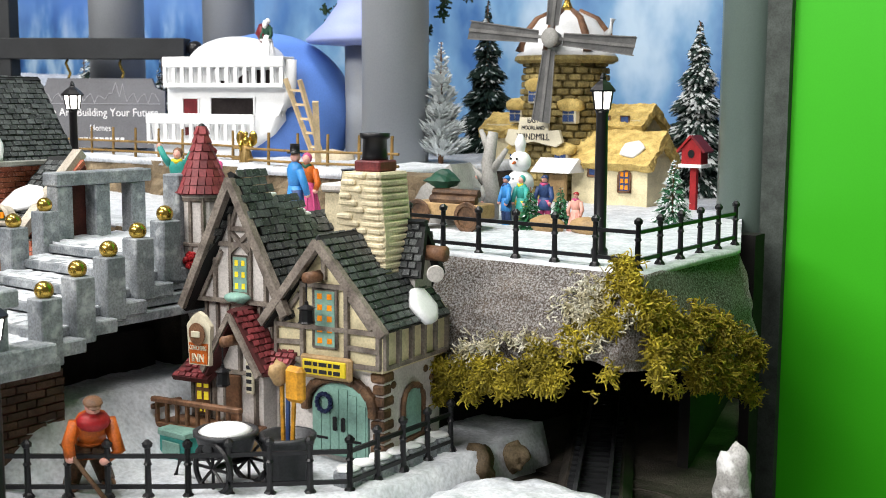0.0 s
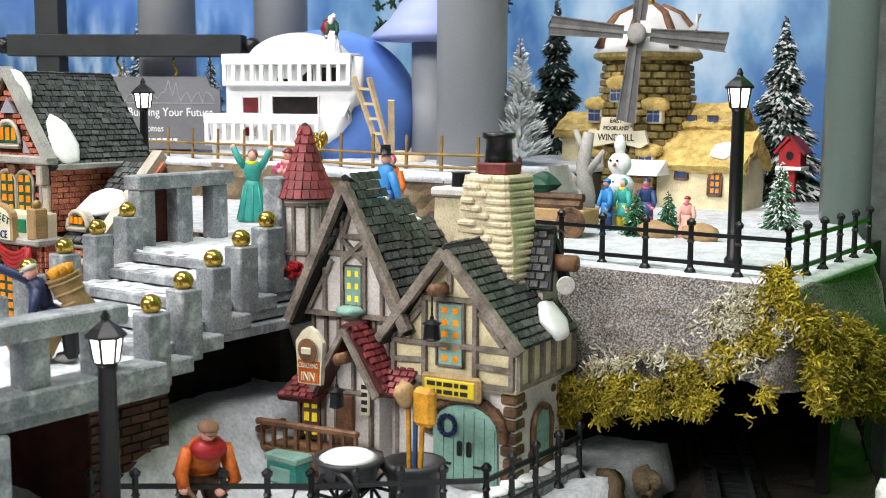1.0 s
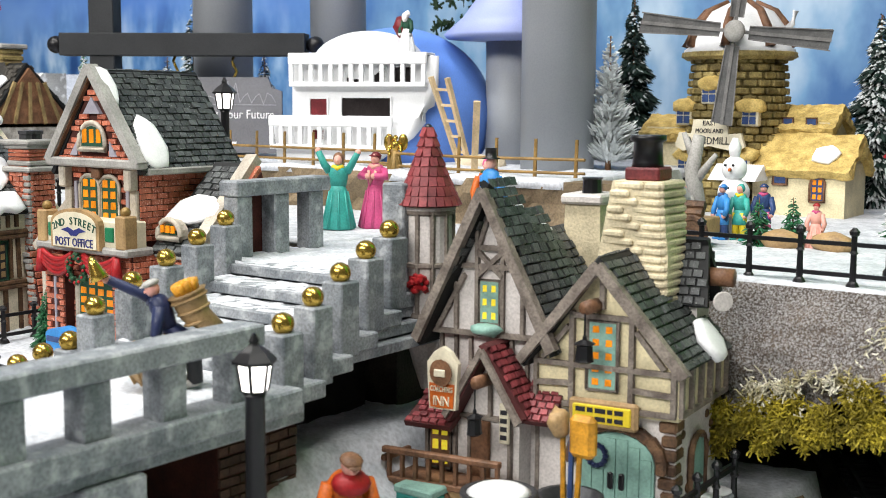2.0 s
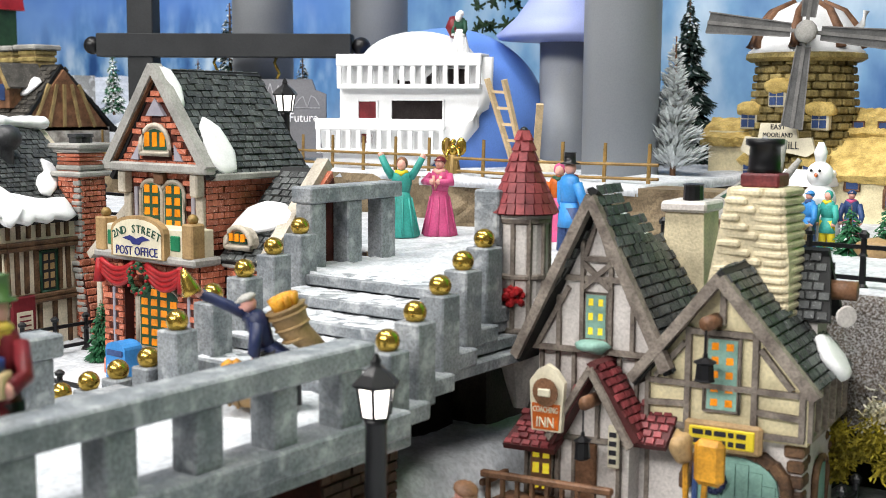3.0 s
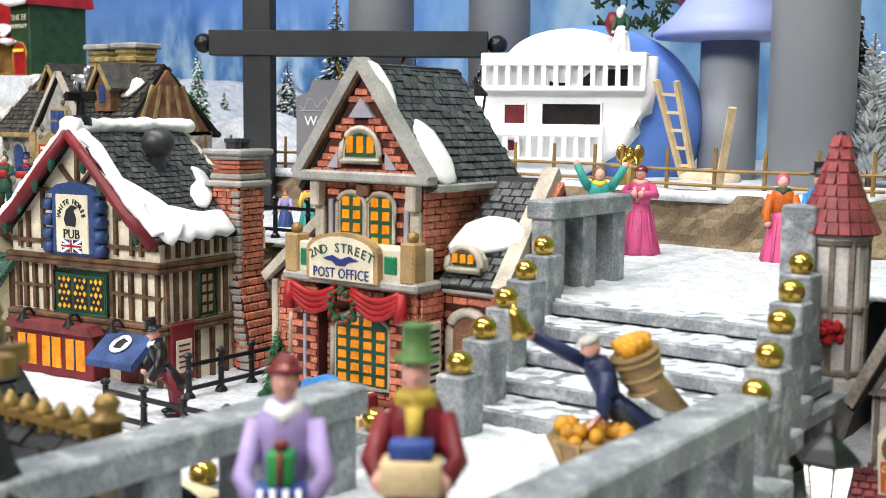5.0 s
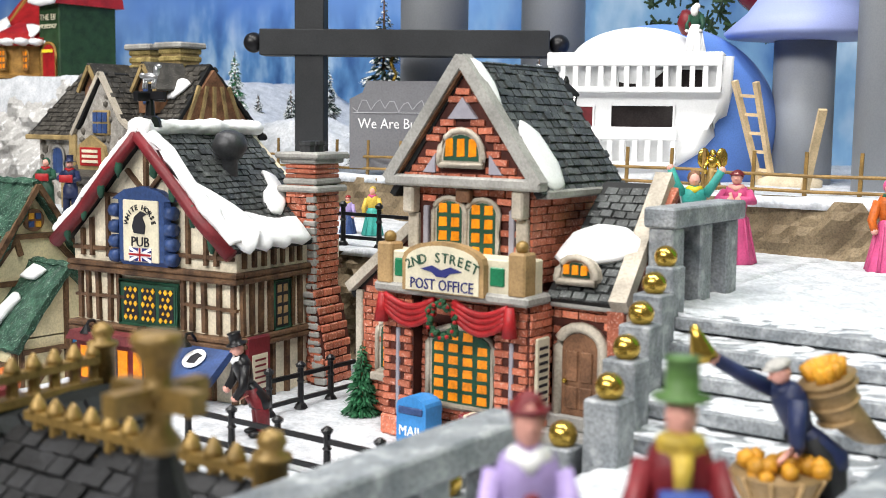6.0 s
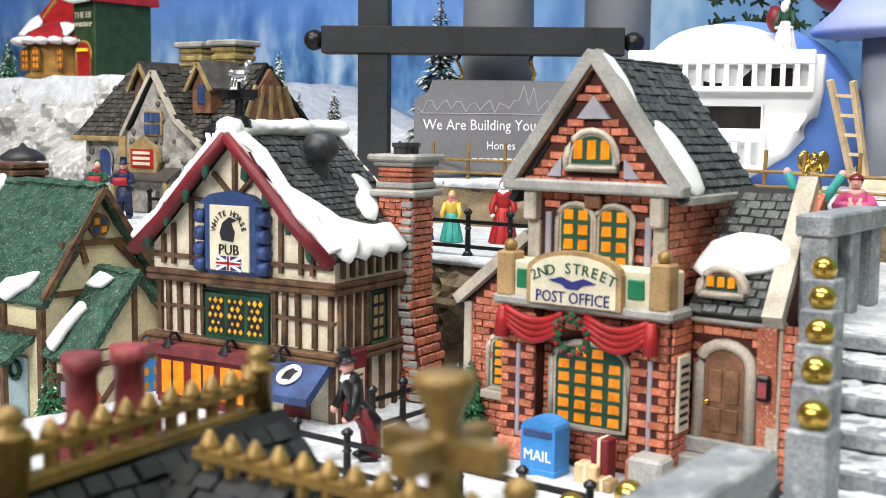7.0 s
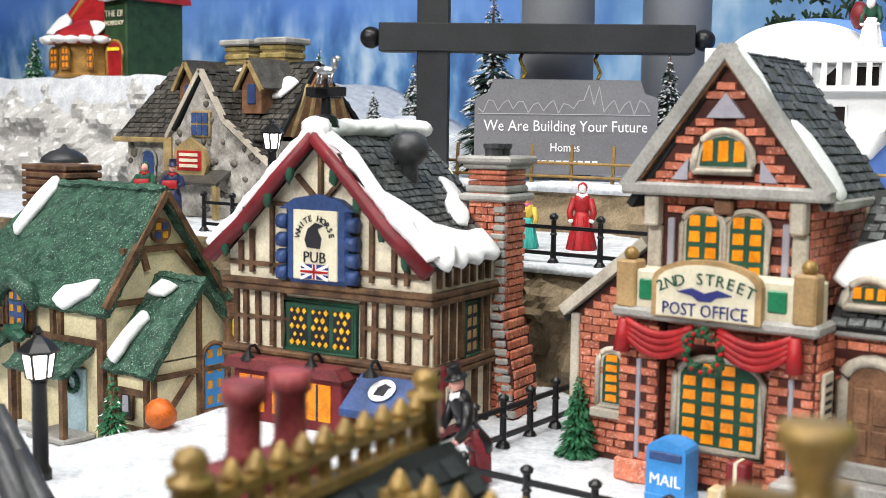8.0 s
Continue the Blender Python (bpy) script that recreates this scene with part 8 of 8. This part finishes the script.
def bell_baskets(bm):
    rb = random.Random(3)
    add(bm, 5, lathe, [(0.85, 0.0), (1.2, 0.5), (1.5, 1.2), (1.62, 1.3)], 16, at=(0.2, -1.9, 0.3))
    for k in range(10):
        t = k * 0.628
        add(bm, 5, tube, [(0.2 + 0.95 * math.cos(t), -1.9 + 0.95 * math.sin(t), 0.3), (0.2 + 1.6 * math.cos(t), -1.9 + 1.6 * math.sin(t), 1.6)], 0.1, 0.1, 5)
    for k in range(22):
        add(bm, 6, ball, (0.2 + rb.uniform(-1.1, 1.1), -1.9 + rb.uniform(-1.1, 1.1), 1.65 + rb.uniform(-0.1, 0.35)), rb.uniform(0.28, 0.4), sub=1)
    add(bm, 5, lathe, [(0.6, 2.5), (0.75, 3.3), (0.92, 4.4), (1.0, 4.5)], 14, at=(0.1, 1.45, 0))
    for z in (2.9, 3.5, 4.1):
        add(bm, 5, lathe, [(0.66 + 0.17 * (z - 2.7), z), (0.76 + 0.17 * (z - 2.7), z + 0.08), (0.68 + 0.17 * (z - 2.7), z + 0.16)], 14, at=(0.1, 1.45, 0))
    for k in range(14):
        a = rb.uniform(0, 6.28)
        add(bm, 6, tube, [(0.1 + 0.4 * math.cos(a), 1.45 + 0.4 * math.sin(a), 4.3), (0.1 + 0.65 * math.cos(a), 1.45 + 0.65 * math.sin(a), 5.05)], 0.24, 0.18, 6)
    add(bm, 7, lathe, [(0.5, 0), (0.4, 0.3), (0.26, 0.8), (0.12, 1.2)], 12, at=(-0.45, -2.2, 6.6))


figurine("bell_ringer_figurine", -61.5, 37.5, 86.0, 6.1, "blue-coated hawker figurine ringing a bell with orange baskets", [NAVY, BLACKMATT, SKIN, GREYTRIM, NAVY, TAN, CARROT, GOLD], -42, False, "cap", ((-0.45, -1.9, 6.5), (0.7, -1.6, 2.4)), lean=21, extra=bell_baskets)


def pearls(bm):
    add(bm, 4, tube, [(-0.3, -0.6, 4.4), (0.0, -0.95, 3.4), (0.3, -0.6, 4.4)], 0.12, 0.12)


figurine("lady_figurine", -79.3, 72.5, 89.5, 6.7, "lady figurine in long pink dress and cape", [PINK, PINK, SKIN, DARKRED, SKIN, GOLD], 15, True, "bonnet", ((-0.25, -0.9, 4.0), (0.25, -0.9, 4.0)), extra=pearls)
figurine("dancer_figurine", -81.2, 70.2, 89.5, 6.6, "dancing figurine in teal dress with raised arms", [TEAL, TEAL, SKIN, BROWN, SIGNYELLOW, GOLD], 30, True, "hood", ((-1.5, -0.3, 6.0), (1.6, -0.4, 5.9)))
figurine("angel_figurine", -85.4, 82.6, 93.5, 3.4, "small gilded angel figurine with spread wings", [GOLD, GOLDPAINT, GOLD, GOLD, GOLD], 25, True, "hood", extra=lambda bm: [add(bm, 0, ball, (s * 1.2, 0.5, 4.6), (0.9, 0.2, 1.5)) for s in (-1, 1)])


def shovel(bm):
    add(bm, 5, tube, [(-1.3, -0.3, 3.4), (0.2, -3.2, 0.4)], 0.12, 0.12)
    add(bm, 5, box, -0.4, 0.8, -4.2, -3.0, 0.1, 0.35, 0.08)
    add(bm, 4, ball, (0, -0.3, 4.6), (0.75, 0.6, 0.5))


figurine("shoveller_figurine", -55.7, 41.0, 77.6, 6.9, "figurine in orange coat bending to shovel snow", [ORANGE, TIMBER, SKIN, BROWN, RED, TIMBER], 62, False, "cap", ((-1.0, -0.9, 2.9), (0.4, -1.9, 2.0)), lean=22, wide=1.2, extra=shovel, legs_apart=0.8)
figurine("gentleman_figurine", -66.0, 69.2, 89.4, 7.1, "figurine in blue coat and black top hat", [MAILBLUE, SIGNBLUE, SKIN, BLACK, DARKRED], 160, False, "top")
figurine("gentleman_figurine", -94.0, 44.3, 81.6, 6.0, "stooping figurine in black coat and top hat", [BLACK, DARKRED, SKIN, BLACK, CHALKWHITE], -30, False, "top", ((-0.9, -1.0, 3.0), (0.9, -1.0, 2.8)), lean=14)
for i, (x, y, c1, c2, ht, lab) in enumerate(((-54.0, 81.8, MAILBLUE, SIGNBLUE, "bonnet", "child figurine in blue coat by the snowman"), (-52.9, 82.4, TEAL, SIGNYELLOW, "hood", "child figurine in teal and yellow clothes"), (-51.9, 84.4, SIGNBLUE, PINK, "bonnet", "child figurine in blue with pink scarf"), (-57.0, 81.5, GREYTRIM, SKIN, "hood", "crouching child figurine in grey coat"))):
    figurine("child_figurine", x, y, 89.5, 4.6, lab, [c1, c2, SKIN, c1, c2], 20 * i - 30, False, ht)
figurine("seated_figurine", -46.6, 80.5, 89.5, 3.6, "small seated figurine in pink", [SKIN, SKIN, SKIN, RED, PINK], 10, True, "bonnet")
for i, (x, y, c1, c2, ht) in enumerate(((-145.2, 67.5, SASHGREEN, SASHGREEN, "hood"), (-141.6, 67.5, NAVY, NAVY, "top"), (-155.5, 68.0, BLONDE, GREYTRIM, "bonnet"))):
    figurine("carol_singer_figurine", x, y, 89.5, 5.6, ("figurine in green hood holding a red songbook", "figurine in navy coat holding a red songbook", "figurine in yellow coat under a dark umbrella")[i], [c1, c2, SKIN, c1, RED, RED], 35, False, ht, ((-0.5, -1.1, 3.6), (0.5, -1.1, 3.6)), extra=lambda bm: add(bm, 5, box, -0.7, 0.7, -1.5, -1.2, 3.4, 4.2, 0.05))
tagged(part("umbrella", lathe([(2.2, 0), (2.0, 0.5), (1.3, 1.0), (0.4, 1.3), (0.1, 1.7)], 12, at=(-156.6, 67.6, 94.2)), IRON, smooth=True), "open dark umbrella held over a figurine", "umbrella")
figurine("santa_figurine", -104.8, 72.5, 89.5, 5.2, "red father christmas figurine on the upper level", [RED, RED, SANTAHAIR, RED, SANTAHAIR, GOLD], 25, True, "hood")
figurine("nativity_figurine", -108.4, 71.0, 89.5, 4.2, "small figurine in yellow hood and teal skirt", [BLONDE, TEAL, SKIN, BLONDE, PINK], 25, True, "hood")
figurine("gift_figurine", -110.6, 70.6, 89.5, 3.4, "small purple gift-bearing figurine", [LILAC, SIGNBLUE, SKIN, RED, BLONDE], 25, True, "bonnet")
figurine("seller_figurine", -70.5, 75.4, 89.4, 6.4, "small orange and pink figurine with a basket", [ORANGE, PINK, SKIN, PINK, SASHGREEN], 25, True, "hood")

# ---- loose things ----
sm = bmesh.new()
add(sm, 0, ball, (0, 0, 1.4), (1.55, 1.5, 1.5), sub=3)
add(sm, 0, ball, (0, 0, 3.5), (1.2, 1.15, 1.15), sub=3)
add(sm, 0, ball, (0, 0, 5.3), (0.95, 0.9, 0.95), sub=3)
add(sm, 1, lathe, [(0.35, 6.1), (0.5, 6.9), (0.2, 7.6)], 10)
add(sm, 2, tube, [(0, -0.8, 5.3), (0.2, -1.5, 5.2)], 0.16, 0.05)
for x, z in ((-0.3, 5.6), (0.3, 5.6), (0, 3.9), (0, 3.3)):
    add(sm, 3, ball, (x, -1.0, z), 0.12, sub=1)
smo = part("snowman", sm, [SNOWPAINT, SNOWPAINT, ORANGE, BLACK], None, smooth=True)
smo.matrix_basis = pose(-0.541, 0.84, 0.894)
tagged(smo, "white snowman with tall ears and carrot nose", "snowman")
wg = thing("wooden_wagon", -55.6, 76.6, 89.5, "brown handcart laden with dark logs and greenery", "cart")
part("bed", box(-3.6, 3.2, -1.2, 1.2, 1.0, 2.2, 0.1), TAN, wg)
for k in range(12):
    part("log", tube([(-1.6 + 0.3 * (k % 6), -0.9 + 0.35 * (k // 6), 2.5 + 0.5 * (k // 6)), (1.2 + 0.3 * (k % 6), -0.7 + 0.35 * (k // 6), 2.5 + 0.5 * (k // 6))], 0.34, seg=7), TIMBER, wg)
part("greenery", ball((-1.2, 0, 3.9), (1.2, 0.8, 0.8), rough=0.8), SASHGREEN, wg)
for x in (-2.6, 2.2):
    w = lathe([(1.15, -0.12), (1.25, 0), (1.15, 0.12), (0.9, 0.1), (0.9, -0.1)], 18)
    bmesh.ops.transform(w, matrix=Matrix.Translation((x, -1.35, 1.2)) @ Euler((radians(90), 0, 0)).to_matrix().to_4x4(), verts=w.verts)
    part("wheel", w, TIMBER, wg)
dt = thing("bare_tree", -57.6, 84.5, 89.5, "bare grey snow-tipped branching tree stump", "tree")
part("trunk", tube([(0, 0, 0), (0.3, 0, 2.5), (-0.1, 0, 5), (0.4, 0, 7.6)], 0.9, 0.45, 9), GREYTRIM, dt, smooth=True)
for a in (((0.1, 0, 4), (1.8, 0, 6.2)), ((0, 0, 3), (-2.2, 0, 4.8)), ((0.2, 0, 5.4), (-0.9, 0, 7.8))):
    part("branch", tube(a, 0.42, 0.2, 7), GREYTRIM, dt, smooth=True)
tagged(part("boulder", prism([(-62.4, 89.4), (-56.0, 89.4), (-56.4, 92.6), (-57.4, 94.6), (-60.4, 92.6)], "y", 78.5, 81.5), GREYTRIM), "smooth grey slanted rock in the snow", "rock")
bh = thing("birdhouse", -47.2, 103.5, 89.5, "bright red birdhouse on a red pole", "birdhouse")
part("pole", box(-0.4, 0.4, -0.3, 0.3, 0, 5.0), RED, bh)
part("house", prism([(-1.25, 4.8), (1.25, 4.8), (1.25, 6.4), (0, 7.4), (-1.25, 6.4)], "y", -1, 1), RED, bh)
part("roof", slab([(-1.7, -1.3, 6.0), (0, -1.3, 7.6), (0, 1.3, 7.6), (-1.7, 1.3, 6.0)], -0.25), RED, bh)
part("roof", slab([(1.7, -1.3, 6.0), (1.7, 1.3, 6.0), (0, 1.3, 7.6), (0, -1.3, 7.6)], -0.25), DARKRED, bh)
part("floor_board", box(-1.5, 1.5, -1.4, 1.2, 4.5, 4.85, 0.05), SNOWPAINT, bh)
hl = lathe([(0.42, 0), (0.42, 0.1)], 14)
bmesh.ops.transform(hl, matrix=Matrix.Translation((0, -1.0, 5.9)) @ Euler((radians(90), 0, 0)).to_matrix().to_4x4(), verts=hl.verts)
part("entrance", hl, BLACK, bh)
bh.scale = (0.78, 0.78, 0.92)
for i, (x, y) in enumerate(((-48.5, 79.4), (-45.0, 79.6))):
    tagged(part("straw_bale", ball((x, y, 90.1), (1.5, 0.9, 0.8), rough=0.4), TAN, smooth=True), "tan bundle lying on snow by the fence", "bundle", "bundles")

mbx = thing("mailbox", -85.9, 47.7, 81.6, "bright blue mailbox in the snow", "mailbox")
part("box", prism([(-1.15, 0.35), (1.15, 0.35), (1.15, 2.7)] + [(1.15 * math.cos(t), 2.7 + 0.55 * math.sin(t)) for t in [math.pi * k / 8 for k in range(1, 8)]] + [(-1.15, 2.7)], "y", -0.85, 0.85), MAILBLUE, mbx)
part("base", box(-1.2, 1.2, -0.9, 0.9, 0, 0.4, 0.06), MAILBLUE, mbx)
part("flap", box(-0.95, 0.95, -0.98, -0.84, 2.2, 2.65, 0.06), SIGNBLUE, mbx)
writing("MAIL", 0.85, CHALKWHITE, mbx, upright(0, -0.9, 1.15))
mbx.scale = (0.82, 0.82, 0.86)
for i, (x, y, w, h, m, lab) in enumerate(((-83.4, 47.6, 1.2, 1.0, PARCEL, "buff parcel with white label in the snow"), (-82.2, 47.0, 0.9, 0.6, TAN, "small tan parcel in the snow"), (-82.9, 48.0, 0.9, 2.2, DARKRED, "dark red mail sack on the parcels"))):
    p = thing("parcel", x, y, 81.6, lab, "parcel", "parcels")
    part("box", box(-w / 2, w / 2, -0.45, 0.45, 0, h, 0.08), m, p)
    part("ribbon", box(-0.08, 0.08, -0.47, 0.47, 0, h + 0.03), SIGNCREAM, p)
crt = thing("crate", -55.8, 48.0, 77.6, "small turquoise painted crate in the snow", "crate")
part("box", box(-1.15, 1.15, -0.8, 0.8, 0, 1.5, 0.08), TEAL, crt)
part("lid", box(-1.25, 1.25, -0.9, 0.9, 1.45, 1.9, 0.1), MINT, crt)
part("front_panel", box(-0.8, 0.8, -0.9, -0.78, 0.3, 1.2, 0.05), MINT, crt)
hc = thing("water_cart", -49.6, 46.0, 77.6, "black two-wheeled hand cart with a pale tub", "cart")
part("tub", lathe([(1.2, 1.9), (1.5, 2.1), (1.75, 3.0), (1.9, 3.1), (1.9, 3.3), (1.6, 3.3), (1.5, 2.9)], 18, at=(0, 0, 0)), IRON, hc, smooth=True)
part("tub_snow", lathe([(1.7, 3.2), (1.2, 3.5), (0.3, 3.6)], 18), SNOWPAINT, hc, smooth=True)
for y in (-1.5, 1.3):
    wr3 = tube([(0.5 + 1.45 * math.cos(2 * math.pi * k / 24), y, 1.45 + 1.45 * math.sin(2 * math.pi * k / 24)) for k in range(25)], 0.17, seg=6)
    w = part("wheel", wr3, BLACK, hc)
    for k in range(8):
        t = 2 * math.pi * k / 8
        part("spoke", tube([(0.5, y, 1.45), (0.5 + 1.4 * math.cos(t), y, 1.45 + 1.4 * math.sin(t))], 0.1, seg=5), BLACK, w)
part("axle", tube([(0.5, -1.5, 1.45), (0.5, 1.3, 1.45)], 0.2), BLACK, hc)
part("handle", tube([(0.4, -0.8, 1.9), (-3.0, -0.9, 1.2), (-3.4, -0.9, 0.1)], 0.15), BLACK, hc)
pb = thing("post_bucket", -47.2, 48.6, 77.6, "grey tub with blue and orange broom handles", "bucket")
part("bucket", lathe([(1.3, 0), (1.55, 2.6), (1.7, 2.65), (1.7, 2.9), (1.4, 2.9), (1.4, 2.4)], 16), IRON, pb, smooth=True)
for dx, m in ((-0.5, CARROT), (0.0, SIGNBLUE), (0.5, CARROT)):
    part("handle", tube([(dx * 0.6, 0, 0.5), (dx, 0.1, 5.8)], 0.14), m, pb)
part("broom_head", box(0.0, 1.4, -0.35, 0.35, 4.9, 7.0, 0.25), CARROT, pb, "orange broom head")
part("mop_head", ball((-0.7, 0, 6.4), (0.6, 0.5, 0.8), rough=0.5), TAN, pb, smooth=True)
gt = thing("twisted_trunk", -101.2, 26.0, 81.6, "dark twisted tree trunk close to the lamp", "tree trunk")
for a in (((-1.5, 0, 0), (-2.5, 1, 2.5), (-4.5, 1, 5.0)), ((0, 0, 0), (-1.8, 0, 2.2), (-3.4, 0, 4.6)), ((1.5, 0.5, 0), (-0.8, 0.5, 1.6), (-2.5, 0.6, 3.6))):
    part("limb", tube(a, 0.9, 0.35, 8), IRON, gt, smooth=True)
tagged(part("pumpkin", ball((-113.0, 41.6, 82.4), (0.9, 0.9, 0.85), rough=0.2), ORANGE, smooth=True), "orange pumpkin on the snowy street", "pumpkin")
bw = thing("stair_base_wall", -71.5, 36.5, 77.5, "dark brown brick wall under the stairs, rear block painted black for shade", "brick wall")
part("core", box(0, 12.4, 0.2, 5.4, 0, 6.4), MORTAR, bw)
# brickless rear block, its black colour paints the shaded hollow under the stairs
part("core", box(0, 8.0, 5.4, 16, 0, 6.8), SHADEBLACK, bw)
bricks(bw, (12.4, 0.2, 0), (0, 1, 0), 5.2, 6.4, limit=60, pw=1.3, ph=0.5, mat=material("old_brick", (0.12, 0.065, 0.045), 0.6, vary=0.35, bump=0.5, island=0.3))
